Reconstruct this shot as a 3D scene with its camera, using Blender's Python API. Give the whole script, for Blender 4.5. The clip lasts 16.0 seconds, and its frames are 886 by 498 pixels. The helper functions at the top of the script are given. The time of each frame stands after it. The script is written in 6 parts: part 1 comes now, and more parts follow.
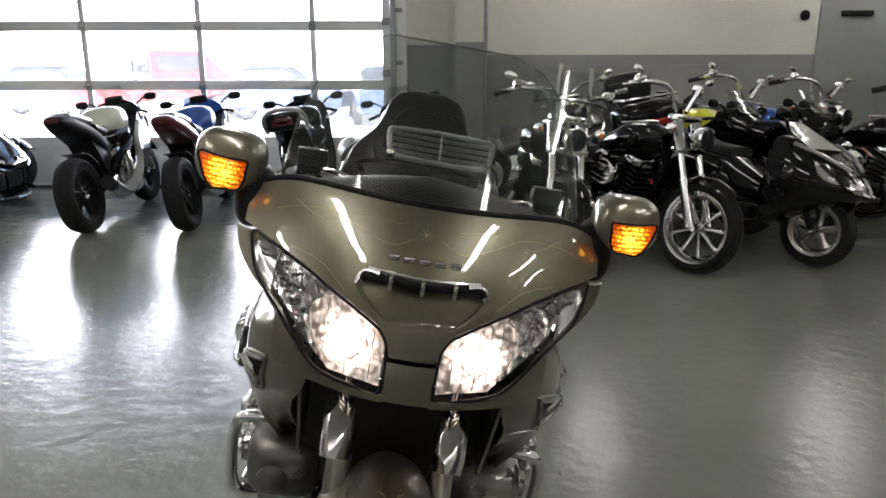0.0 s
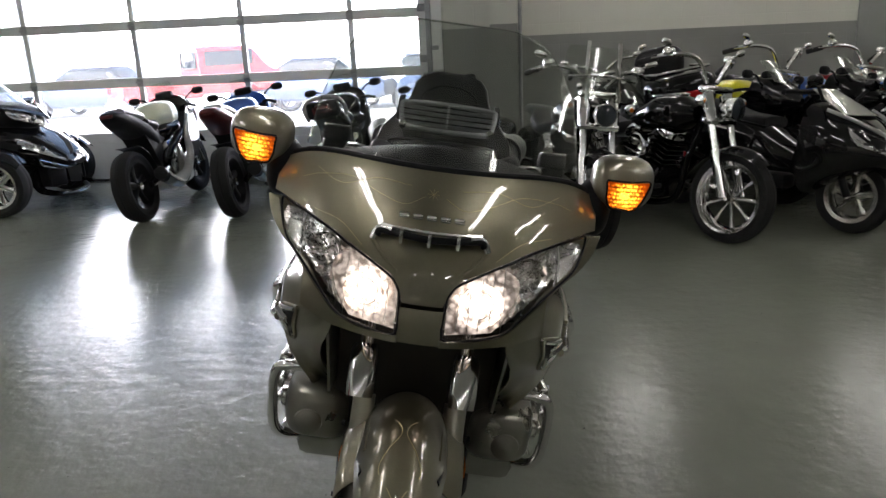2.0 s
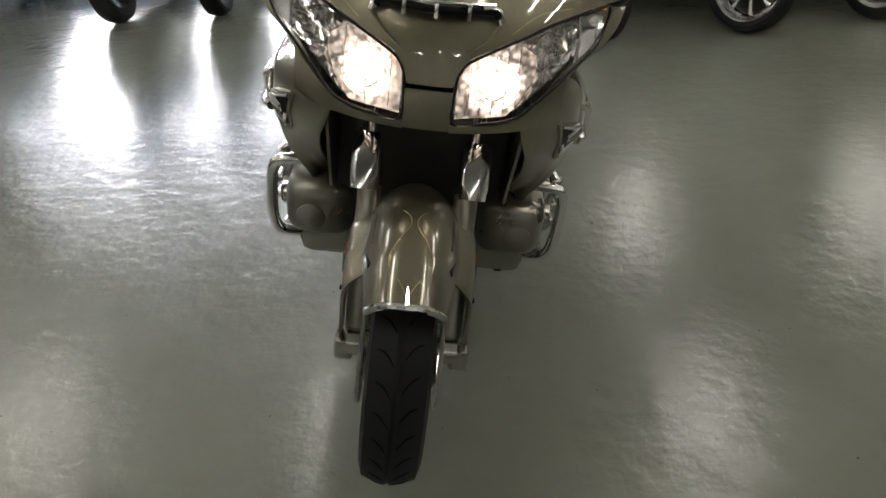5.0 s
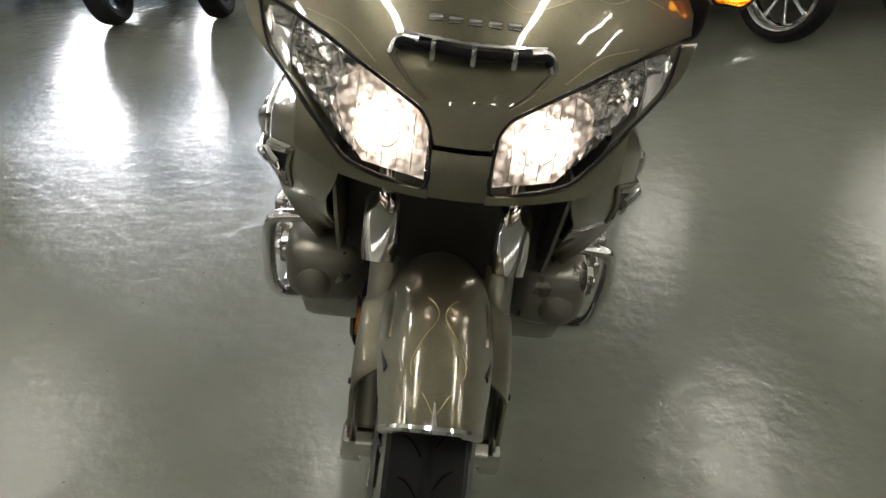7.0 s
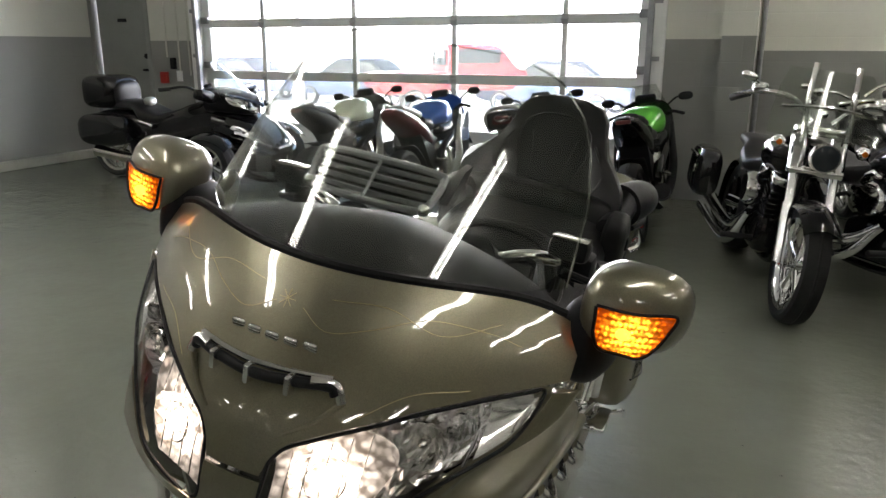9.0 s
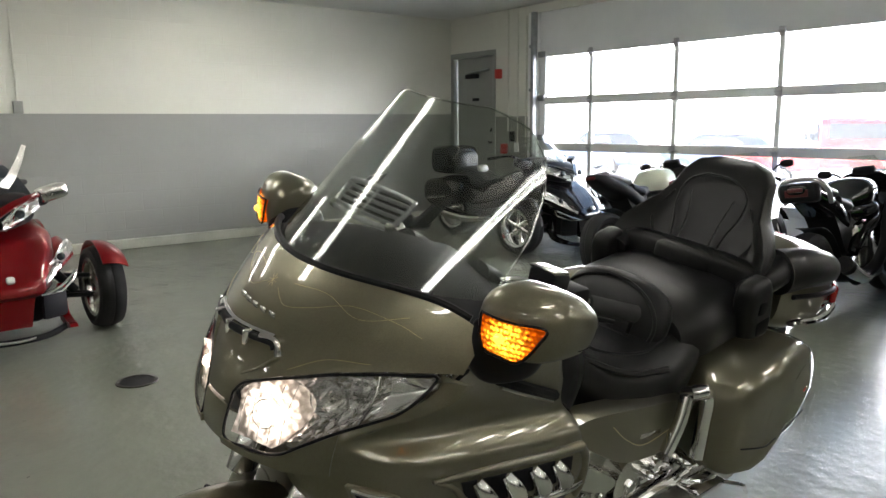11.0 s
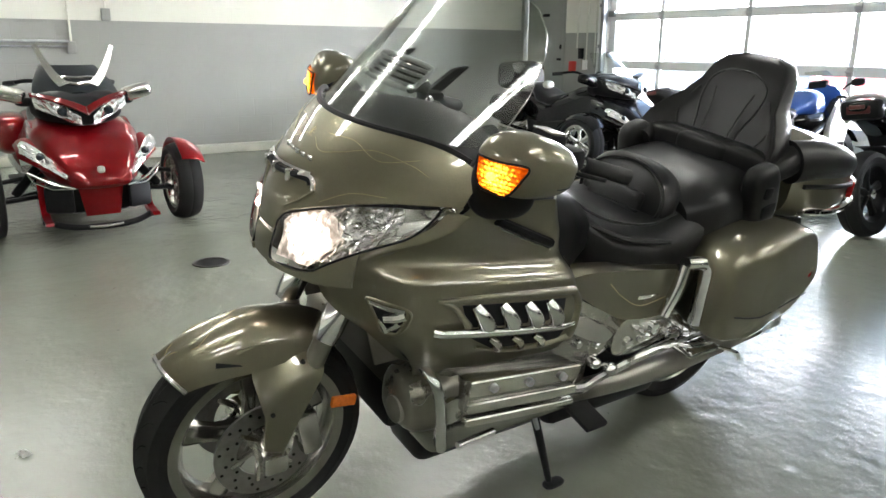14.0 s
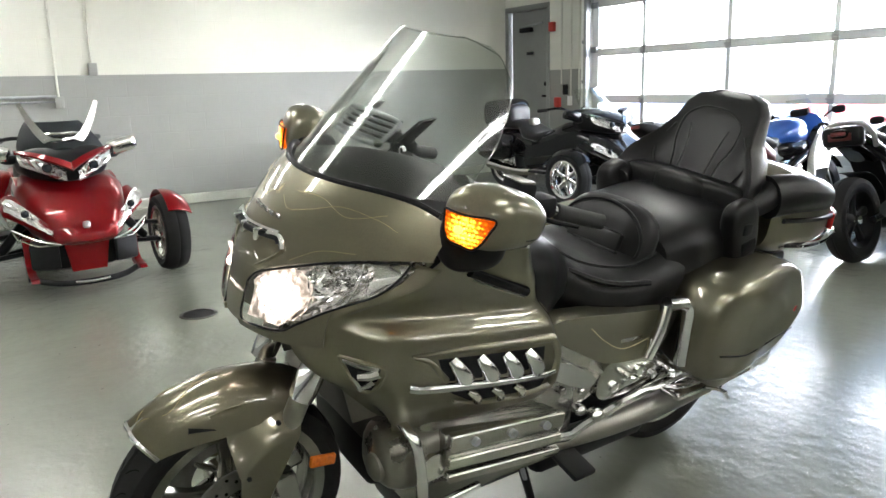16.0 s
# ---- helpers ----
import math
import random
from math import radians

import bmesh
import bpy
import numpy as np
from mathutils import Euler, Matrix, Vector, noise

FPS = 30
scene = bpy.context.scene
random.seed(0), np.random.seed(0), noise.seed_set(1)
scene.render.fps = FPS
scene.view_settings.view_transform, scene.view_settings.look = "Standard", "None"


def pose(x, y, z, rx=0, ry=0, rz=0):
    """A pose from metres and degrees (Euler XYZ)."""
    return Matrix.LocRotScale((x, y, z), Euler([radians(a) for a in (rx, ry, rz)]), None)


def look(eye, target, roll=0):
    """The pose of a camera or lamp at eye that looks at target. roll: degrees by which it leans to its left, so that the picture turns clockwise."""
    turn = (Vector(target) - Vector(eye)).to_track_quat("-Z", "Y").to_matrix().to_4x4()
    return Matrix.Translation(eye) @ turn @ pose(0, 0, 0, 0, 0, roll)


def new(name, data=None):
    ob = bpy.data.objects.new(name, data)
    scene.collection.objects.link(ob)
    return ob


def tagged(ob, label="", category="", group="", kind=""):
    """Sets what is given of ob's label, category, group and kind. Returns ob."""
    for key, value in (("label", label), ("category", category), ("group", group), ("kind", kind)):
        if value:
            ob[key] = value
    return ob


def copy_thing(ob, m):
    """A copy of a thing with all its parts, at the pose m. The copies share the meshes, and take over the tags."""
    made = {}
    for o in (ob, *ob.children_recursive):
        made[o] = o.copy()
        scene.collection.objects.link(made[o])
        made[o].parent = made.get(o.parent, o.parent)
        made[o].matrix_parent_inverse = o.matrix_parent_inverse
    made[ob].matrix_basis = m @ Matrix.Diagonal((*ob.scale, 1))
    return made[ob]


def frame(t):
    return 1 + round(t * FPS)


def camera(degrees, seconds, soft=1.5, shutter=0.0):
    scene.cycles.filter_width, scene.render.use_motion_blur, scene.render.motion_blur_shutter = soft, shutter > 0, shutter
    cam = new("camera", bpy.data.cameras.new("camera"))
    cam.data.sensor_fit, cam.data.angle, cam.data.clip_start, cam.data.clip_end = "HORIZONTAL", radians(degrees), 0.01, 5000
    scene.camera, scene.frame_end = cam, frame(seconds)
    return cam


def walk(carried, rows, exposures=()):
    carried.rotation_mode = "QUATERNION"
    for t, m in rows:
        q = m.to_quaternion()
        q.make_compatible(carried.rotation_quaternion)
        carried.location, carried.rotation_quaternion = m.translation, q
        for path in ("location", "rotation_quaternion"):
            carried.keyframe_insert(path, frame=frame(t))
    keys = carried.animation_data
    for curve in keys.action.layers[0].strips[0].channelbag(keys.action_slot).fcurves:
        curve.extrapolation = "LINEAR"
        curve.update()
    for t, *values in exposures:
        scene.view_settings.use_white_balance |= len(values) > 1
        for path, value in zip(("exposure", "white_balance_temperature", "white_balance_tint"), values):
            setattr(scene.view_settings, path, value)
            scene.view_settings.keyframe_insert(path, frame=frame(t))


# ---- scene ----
import functools

cam = camera(61.5, 16.0)
PATH = [
    (0, (0.697, 0.482, 1.332), (0.666, 2.415, 0.817), -0.1),
    (0.5, (0.749, 0.492, 1.341), (0.666, 2.43, 0.851), -1.9),
    (1, (0.78, 0.429, 1.344), (0.66, 2.375, 0.898), -2.1),
    (1.5, (0.782, 0.368, 1.341), (0.621, 2.311, 0.895), -2.6),
    (2, (0.781, 0.322, 1.316), (0.619, 2.239, 0.769), -2.7),
    (2.5, (0.775, 0.315, 1.285), (0.604, 2.193, 0.619), -2.7),
    (3, (0.774, 0.309, 1.258), (0.605, 2.125, 0.437), -3.0),
    (3.5, (0.779, 0.307, 1.246), (0.612, 2.066, 0.309), -3.8),
    (4, (0.785, 0.309, 1.244), (0.605, 2.059, 0.291), -4.2),
    (6.5, (0.679, 0.652, 1.226), (0.539, 2.307, 0.111), -3.7),
    (7, (0.687, 0.69, 1.239), (0.511, 2.397, 0.211), -3.8),
    (7.5, (0.76, 0.701, 1.265), (0.48, 2.476, 0.386), -4.3),
    (8, (0.943, 0.726, 1.309), (0.481, 2.561, 0.661), -2.8),
    (8.5, (1.095, 0.789, 1.338), (0.49, 2.631, 0.847), -1.2),
    (9, (1.195, 0.984, 1.335), (0.41, 2.746, 0.807), 0.0),
    (9.5, (1.317, 1.119, 1.326), (0.321, 2.784, 0.842), -0.3),
    (10, (1.515, 1.202, 1.316), (0.181, 2.635, 0.907), -0.2),
    (12.5, (2.091, 1.12, 1.242), (0.466, 2.237, 0.907), -0.4),
    (13, (2.109, 1.126, 1.221), (0.471, 2.207, 0.836), -0.1),
    (13.5, (2.12, 1.126, 1.208), (0.468, 2.165, 0.77), -0.1),
    (14, (2.131, 1.12, 1.198), (0.497, 2.147, 0.674), 0.5),
    (14.5, (2.134, 1.109, 1.191), (0.521, 2.118, 0.574), 0.7),
    (15, (2.138, 1.107, 1.187), (0.539, 2.135, 0.565), 0.6),
    (15.5, (2.151, 1.121, 1.192), (0.532, 2.142, 0.612), -0.3),
    (16, (2.136, 1.176, 1.226), (0.488, 2.224, 0.797), -1.6),
]
STOPS = [(0, 2.6, 6500, 15), (1.5, 2.45, 6500, 15), (2, 2.25, 6500, 15), (2.5, 2.38, 6500, 15), (3.5, 2.54, 6550, 15), (6.5, 2.72, 6900, 12), (7, 2.78, 6900, 12), (8, 2.58, 6800, 12), (9, 2.61, 6750, 12), (10, 2.69, 6700, 11), (12.5, 2.69, 6700, 10), (14.5, 3.62, 6450, 9), (15.2, 3.68, 6450, 9), (16, 3.48, 6450, 10)]
walk(cam, [(t, look(eye, target, roll)) for t, eye, target, roll in PATH], exposures=STOPS)

# ---- world, sun and large lights ----
world = bpy.data.worlds.new("sky")
scene.world = world
world.use_nodes = True
wn, wl = world.node_tree.nodes, world.node_tree.links
sky = wn.new("ShaderNodeTexSky")
sky.sky_type, sky.sun_disc = "NISHITA", False
sky.sun_elevation, sky.sun_rotation = radians(38), radians(200)
sky.air_density, sky.dust_density, sky.ozone_density = 1.0, 1.5, 1.0
wl.new(sky.outputs[0], wn["Background"].inputs[0])
wn["Background"].inputs[1].default_value = 0.15
sun_data = bpy.data.lights.new("sun", "SUN")
sun_data.energy, sun_data.angle, sun_data.color = 5.0, radians(8), (1.0, 0.96, 0.9)
sun = new("sun", sun_data)
sun.matrix_world = pose(0, 0, 20, 52, 0, -20)
TUBE = 4.8
LEAN, YAW, BIKE = 10.0, 2.5, (0.475, 1.72, 0.0)


# ---- materials ----
def node_mat(name):
    m = bpy.data.materials.new(name)
    m.use_nodes = True
    return m, m.node_tree.nodes, m.node_tree.links, m.node_tree.nodes["Principled BSDF"]


def noise_on(n, l, scale, detail=6.0, rough=0.6, coords="Object"):
    tc = n.new("ShaderNodeTexCoord")
    t = n.new("ShaderNodeTexNoise")
    t.inputs["Scale"].default_value, t.inputs["Detail"].default_value, t.inputs["Roughness"].default_value = scale, detail, rough
    l.new(tc.outputs[coords], t.inputs["Vector"])
    return t.outputs["Fac"]


def ramp(n, l, fac, lo, hi, c0, c1):
    r = n.new("ShaderNodeValToRGB")
    r.color_ramp.elements[0].position, r.color_ramp.elements[1].position = lo, hi
    r.color_ramp.elements[0].color, r.color_ramp.elements[1].color = (*c0, 1), (*c1, 1)
    l.new(fac, r.inputs[0])
    return r.outputs[0]


def span(n, l, fac, a, b):
    r = n.new("ShaderNodeMapRange")
    r.inputs["From Min"].default_value, r.inputs["From Max"].default_value = 0.3, 0.7
    r.inputs["To Min"].default_value, r.inputs["To Max"].default_value = a, b
    l.new(fac, r.inputs["Value"])
    return r.outputs[0]


def bumped(n, l, bsdf, fac, strength, distance=0.002):
    b = n.new("ShaderNodeBump")
    b.inputs["Strength"].default_value, b.inputs["Distance"].default_value = strength, distance
    l.new(fac, b.inputs["Height"])
    l.new(b.outputs[0], bsdf.inputs["Normal"])


def surface(name, color, rough=0.5, metal=0.0, vary=0.12, scale=6.0, bump=0.0, fine=60.0, coat=0.0, rough_vary=0.08, spec=0.5):
    """A worn surface: colour varies over large and small patches, gloss and relief with them."""
    m, n, l, b = node_mat(name)
    big, small = noise_on(n, l, scale), noise_on(n, l, fine, 8.0, 0.7)
    lo, hi = [c * (1 - vary) for c in color], [min(1, c * (1 + vary)) for c in color]
    c1 = ramp(n, l, big, 0.3, 0.7, lo, hi)
    mix = n.new("ShaderNodeMix")
    mix.data_type, mix.blend_type = "RGBA", "MULTIPLY"
    mix.inputs["Factor"].default_value = 0.5
    l.new(c1, mix.inputs["A"])
    l.new(ramp(n, l, small, 0.25, 0.75, (1 - vary,) * 3, (1, 1, 1)), mix.inputs["B"])
    l.new(mix.outputs["Result"], b.inputs["Base Color"])
    l.new(span(n, l, big, max(0.02, rough - rough_vary), min(1, rough + rough_vary)), b.inputs["Roughness"])
    b.inputs["Metallic"].default_value = metal
    b.inputs["Specular IOR Level"].default_value = spec
    b.inputs["Coat Weight"].default_value = coat
    b.inputs["Coat Roughness"].default_value = 0.04
    if bump:
        bumped(n, l, b, small, bump)
    return m


def flake_paint(name, color, metal=0.75, rough=0.32, coat=1.0, ior=1.55, spec=0.5):
    """Clear-coated metallic paint with fine flakes."""
    m, n, l, b = node_mat(name)
    flake = noise_on(n, l, 900.0, 2.0)
    big = noise_on(n, l, 3.0)
    mix = n.new("ShaderNodeMix")
    mix.data_type, mix.blend_type = "RGBA", "MULTIPLY"
    mix.inputs["Factor"].default_value = 0.6
    l.new(ramp(n, l, flake, 0.3, 0.7, [c * 0.78 for c in color], [min(1, c * 1.22) for c in color]), mix.inputs["A"])
    l.new(ramp(n, l, big, 0.3, 0.7, (0.88,) * 3, (1, 1, 1)), mix.inputs["B"])
    l.new(mix.outputs["Result"], b.inputs["Base Color"])
    b.inputs["Metallic"].default_value, b.inputs["Roughness"].default_value = metal, rough
    b.inputs["Specular IOR Level"].default_value = spec
    b.inputs["Coat Weight"].default_value, b.inputs["Coat Roughness"].default_value, b.inputs["Coat IOR"].default_value = coat, 0.012, ior
    return m


def glow(name, color, strength):
    m, n, l, b = node_mat(name)
    b.inputs["Base Color"].default_value = (*color, 1)
    b.inputs["Emission Color"].default_value = (*color, 1)
    b.inputs["Emission Strength"].default_value = strength
    return m


def glass(name, color=(1, 1, 1), rough=0.02, clear=0.9, gloss=0.9, glare=0.0, base=0.035):
    """Thin clear sheet: mostly see-through, with mirror gloss that grows towards grazing."""
    m, n, l, b = node_mat(name)
    n.remove(b)
    out = n["Material Output"]
    tr, gl, mix, lw, pw, ma = (n.new(k) for k in ("ShaderNodeBsdfTransparent", "ShaderNodeBsdfGlossy", "ShaderNodeMixShader", "ShaderNodeLayerWeight", "ShaderNodeMath", "ShaderNodeMath"))
    tr.inputs[0].default_value = (*[c * clear for c in color], 1)
    gl.inputs["Roughness"].default_value = rough
    pw.operation, pw.inputs[1].default_value = "POWER", 4.0
    ma.operation, ma.inputs[1].default_value, ma.inputs[2].default_value = "MULTIPLY_ADD", gloss, base
    lw.inputs["Blend"].default_value = 0.5
    l.new(lw.outputs["Facing"], pw.inputs[0])
    l.new(pw.outputs[0], ma.inputs[0])
    l.new(ma.outputs[0], mix.inputs[0])
    l.new(tr.outputs[0], mix.inputs[1])
    l.new(gl.outputs[0], mix.inputs[2])
    l.new(mix.outputs[0], out.inputs[0])
    if glare:
        # an added translucent layer that stands in for glare over the view outside
        glare_veil, both = n.new("ShaderNodeBsdfTranslucent"), n.new("ShaderNodeMixShader")
        glare_veil.inputs[0].default_value = (0.9, 0.9, 0.9, 1)
        both.inputs[0].default_value = glare
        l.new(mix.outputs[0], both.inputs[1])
        l.new(glare_veil.outputs[0], both.inputs[2])
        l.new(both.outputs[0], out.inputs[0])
    return m


def floor_mat():
    """Grey-green sealed concrete: faintly clouded, half glossy, with small chips and trowel dents."""
    m, n, l, b = node_mat("sealed_concrete")
    big, mid, chip = noise_on(n, l, 0.6, 3, 0.5), noise_on(n, l, 4.0, 4, 0.55), noise_on(n, l, 38.0, 2, 0.5)
    mix = n.new("ShaderNodeMix")
    mix.data_type, mix.blend_type = "RGBA", "MULTIPLY"
    mix.inputs["Factor"].default_value = 1.0
    l.new(ramp(n, l, big, 0.3, 0.7, (0.168, 0.180, 0.143), (0.196, 0.208, 0.168)), mix.inputs["A"])
    l.new(ramp(n, l, mid, 0.3, 0.7, (0.93, 0.93, 0.92), (1, 1, 1)), mix.inputs["B"])
    mix2 = n.new("ShaderNodeMix")
    mix2.data_type = "RGBA"
    l.new(ramp(n, l, chip, 0.755, 0.775, (0, 0, 0), (1, 1, 1)), mix2.inputs["Factor"])
    l.new(mix.outputs["Result"], mix2.inputs["A"])
    mix2.inputs["B"].default_value = (0.075, 0.075, 0.062, 1)
    l.new(mix2.outputs["Result"], b.inputs["Base Color"])
    l.new(span(n, l, mid, 0.20, 0.23), b.inputs["Roughness"])
    b.inputs["Specular IOR Level"].default_value = 0.62
    # shallow dents, and finer grit between them
    lump, grit = noise_on(n, l, 14.0, 3, 0.5), noise_on(n, l, 140.0, 3, 0.6)
    both = n.new("ShaderNodeMath")
    both.operation, both.inputs[1].default_value = "MULTIPLY_ADD", 0.10
    l.new(grit, both.inputs[0])
    l.new(lump, both.inputs[2])
    bumped(n, l, b, both.outputs[0], 0.6, 0.006)
    return m


def wall_mat(name, color):
    """Painted block wall: joints of real course size under thick paint."""
    m, n, l, b = node_mat(name)
    big, small = noise_on(n, l, 1.2, 6), noise_on(n, l, 90.0, 6)
    c = ramp(n, l, big, 0.3, 0.7, [x * 0.94 for x in color], color)
    l.new(c, b.inputs["Base Color"])
    b.inputs["Roughness"].default_value = 0.5
    # block courses: run along the wall, whichever way it stands
    tc, sep, add, com, br = (n.new("ShaderNode" + k) for k in ("TexCoord", "SeparateXYZ", "Math", "CombineXYZ", "TexBrick"))
    l.new(tc.outputs["Object"], sep.inputs[0])
    l.new(sep.outputs[0], add.inputs[0])
    l.new(sep.outputs[1], add.inputs[1])
    l.new(add.outputs[0], com.inputs[0])
    l.new(sep.outputs[2], com.inputs[1])
    l.new(com.outputs[0], br.inputs["Vector"])
    br.inputs["Scale"].default_value, br.inputs["Mortar Size"].default_value, br.inputs["Mortar Smooth"].default_value = 1.0, 0.006, 0.6
    br.inputs["Brick Width"].default_value, br.inputs["Row Height"].default_value = 0.40, 0.20
    br.inputs["Color1"].default_value = br.inputs["Color2"].default_value = (0, 0, 0, 1)
    br.inputs["Mortar"].default_value = (1, 1, 1, 1)
    mixh = n.new("ShaderNodeMath")
    mixh.operation, mixh.inputs[1].default_value = "MULTIPLY_ADD", -0.5
    l.new(br.outputs["Color"], mixh.inputs[0])
    l.new(small, mixh.inputs[2])
    bumped(n, l, b, mixh.outputs[0], 0.5, 0.004)
    return m


M = {
    "floor": floor_mat(),
    "band": wall_mat("grey_wall_paint", (0.27, 0.275, 0.255)),
    "white_wall": wall_mat("cream_wall_paint", (0.66, 0.66, 0.585)),
    "ceiling": surface("ceiling_paint", (0.7, 0.7, 0.66), 0.8, vary=0.06, scale=0.6),
    "door_white": surface("white_door_enamel", (0.82, 0.83, 0.815), 0.4, vary=0.05, scale=1.5),
    "steel": surface("galvanised_steel", (0.36, 0.37, 0.38), 0.45, 0.8, vary=0.2, scale=12),
    "grey_door": surface("grey_door_enamel", (0.25, 0.26, 0.245), 0.4, vary=0.06),
    "pane": glass("window_glass", (0.96, 0.98, 0.97), 0.05, 0.95, glare=0.05),
    "paint": flake_paint("bronze_metallic_paint", (0.195, 0.180, 0.122), 0.9, 0.39, ior=1.8),
    "paint_dark": flake_paint("engine_cover_paint", (0.24, 0.23, 0.20), 0.85, 0.36, 0.4),
    "chrome": surface("chrome", (0.82, 0.82, 0.82), 0.07, 1.0, vary=0.04, rough_vary=0.03),
    "satin": surface("satin_alloy", (0.60, 0.59, 0.55), 0.19, 1.0, vary=0.12, scale=14, rough_vary=0.035),
    "black": surface("black_plastic", (0.010, 0.010, 0.011), 0.45, vary=0.2, spec=0.14),
    "gloss_black": flake_paint("gloss_black_paint", (0.007, 0.007, 0.0075), 0.0, 0.5, ior=1.45, spec=0.0),
    "rubber": surface("tyre_rubber", (0.016, 0.016, 0.016), 0.75, vary=0.3, spec=0.25, bump=0.25, fine=120),
    "leather": surface("black_vinyl", (0.0105, 0.0105, 0.011), 0.37, spec=0.32, vary=0.25, bump=0.25, fine=260, rough_vary=0.06),
    "screen": glass("windscreen_polycarbonate", (0.93, 0.95, 0.92), 0.010, 0.95, 0.8, base=0.05),
    "lens": glass("headlamp_lens", (1, 1, 1), 0.05, 0.985, 0.7),
    "reflector": surface("lamp_reflector", (0.93, 0.92, 0.91), 0.14, 0.85, vary=0.05),
    "bulb": glow("halogen_glow", (1.0, 0.80, 0.62), 3.0),
    "amber_core": glow("amber_bulb", (1.0, 0.50, 0.05), 0.5),
    "amber_off": surface("amber_reflector", (0.52, 0.13, 0.015), 0.15, vary=0.25, scale=90),
    "tail_dark": flake_paint("dark_red_paint", (0.10, 0.008, 0.008), 0.1, 0.35),
    "red_lens": surface("red_lens", (0.45, 0.02, 0.02), 0.12, vary=0.2, coat=1.0),
    "red": flake_paint("candy_red_paint", (0.19, 0.0012, 0.004), 0.5, 0.28, ior=1.55, spec=0.1),
    "silver": surface("silver_trim", (0.50, 0.50, 0.50), 0.34, 0.7, vary=0.06, rough_vary=0.02),
    "white_paint": flake_paint("white_bike_paint", (0.50, 0.51, 0.47), 0.0, 0.3),
    "blue": flake_paint("blue_bike_paint", (0.02, 0.10, 0.42), 0.2, 0.3),
    "green": flake_paint("green_bike_paint", (0.10, 0.55, 0.03), 0.1, 0.3),
    "yellow": flake_paint("yellow_bike_paint", (0.75, 0.68, 0.02), 0.0, 0.3),
    "tube": glow("fluorescent_tube", (1.0, 0.985, 0.945), TUBE),
    "gold_line": surface("gold_pinstripe", (0.42, 0.35, 0.17), 0.35, 0.5),
    "asphalt": surface("pale_pavement", (0.62, 0.62, 0.63), 0.9, vary=0.2, scale=0.8, bump=0.2),
    "truck_red": flake_paint("truck_red", (0.45, 0.012, 0.02), 0.2, 0.35),
    "car_blue": flake_paint("car_blue", (0.03, 0.06, 0.16), 0.4, 0.35),
    "dark_glass": surface("dark_car_glass", (0.02, 0.025, 0.03), 0.08, vary=0.1),
    "fixture_red": surface("red_device", (0.5, 0.03, 0.02), 0.4),
    "screen_edge": glass("polished_screen_edge", (0.9, 0.92, 0.9), 0.12, 0.9, 0.6, base=0.3),
    "dash": surface("dash_vinyl", (0.007, 0.007, 0.007), 0.6, vary=0.15, spec=0.15),
    "haze": glow("overcast_distance", (0.97, 0.965, 1.05), 3.2),
    "bright": surface("polished_casting", (0.72, 0.71, 0.68), 0.13, 1.0, vary=0.08, scale=18),
    "cream_paint": surface("cream_enamel", (0.66, 0.68, 0.52), 0.14, vary=0.04),
    "rotor": surface("ground_rotor_steel", (0.30, 0.295, 0.28), 0.34, 0.95, vary=0.15, scale=30, rough_vary=0.05),
    "curb": surface("pale_concrete", (0.40, 0.40, 0.34), 0.7, vary=0.2, scale=3, bump=0.2),
    # near-black that stands in for shade inside grooves and holes
    "recess_dark": surface("recess_shade", (0.004, 0.004, 0.004), 0.9, spec=0.1),
    "pale_cowl": flake_paint("pale_grey_paint", (0.36, 0.36, 0.31), 0.3, 0.35),
    "rim_alloy": surface("cast_wheel_alloy", (0.40, 0.395, 0.37), 0.195, 1.0, vary=0.12, scale=14, rough_vary=0.035),
    "fork_alloy": surface("fork_slider_paint", (0.34, 0.33, 0.28), 0.31, 0.9, vary=0.08, rough_vary=0.04),
    "vent_grey": surface("grey_vent_plastic", (0.27, 0.275, 0.29), 0.31, vary=0.1, coat=0.6, rough_vary=0.04),
    "head_alloy": surface("cylinder_head_paint", (0.24, 0.232, 0.20), 0.30, 0.85, vary=0.1, scale=9, rough_vary=0.04),
    "bay": surface("dull_brown_black", (0.030, 0.027, 0.022), 0.5, vary=0.2, spec=0.3),
    "wood_grip": surface("grip_rubber", (0.02, 0.02, 0.02), 0.7, bump=0.3),
}


# ---- mesh tools ----
def thing(name, m=None, label="", category="", group="", kind=""):
    ob = new(name)
    ob.matrix_basis = m or Matrix()
    return tagged(ob, label, category, group, kind)


def part(name, bm, material, parent=None, label="", smooth=True):
    """Links a bmesh as one mesh object under a thing or a part."""
    bmesh.ops.recalc_face_normals(bm, faces=bm.faces)
    me = bpy.data.meshes.new(name)
    bm.to_mesh(me)
    bm.free()
    me.materials.append(M[material] if isinstance(material, str) else material)
    if smooth:
        me.polygons.foreach_set("use_smooth", [True] * len(me.polygons))
        me.set_sharp_from_angle(angle=radians(38))
    ob = new(name, me)
    if parent:
        ob.parent = parent
    return tagged(ob, label)


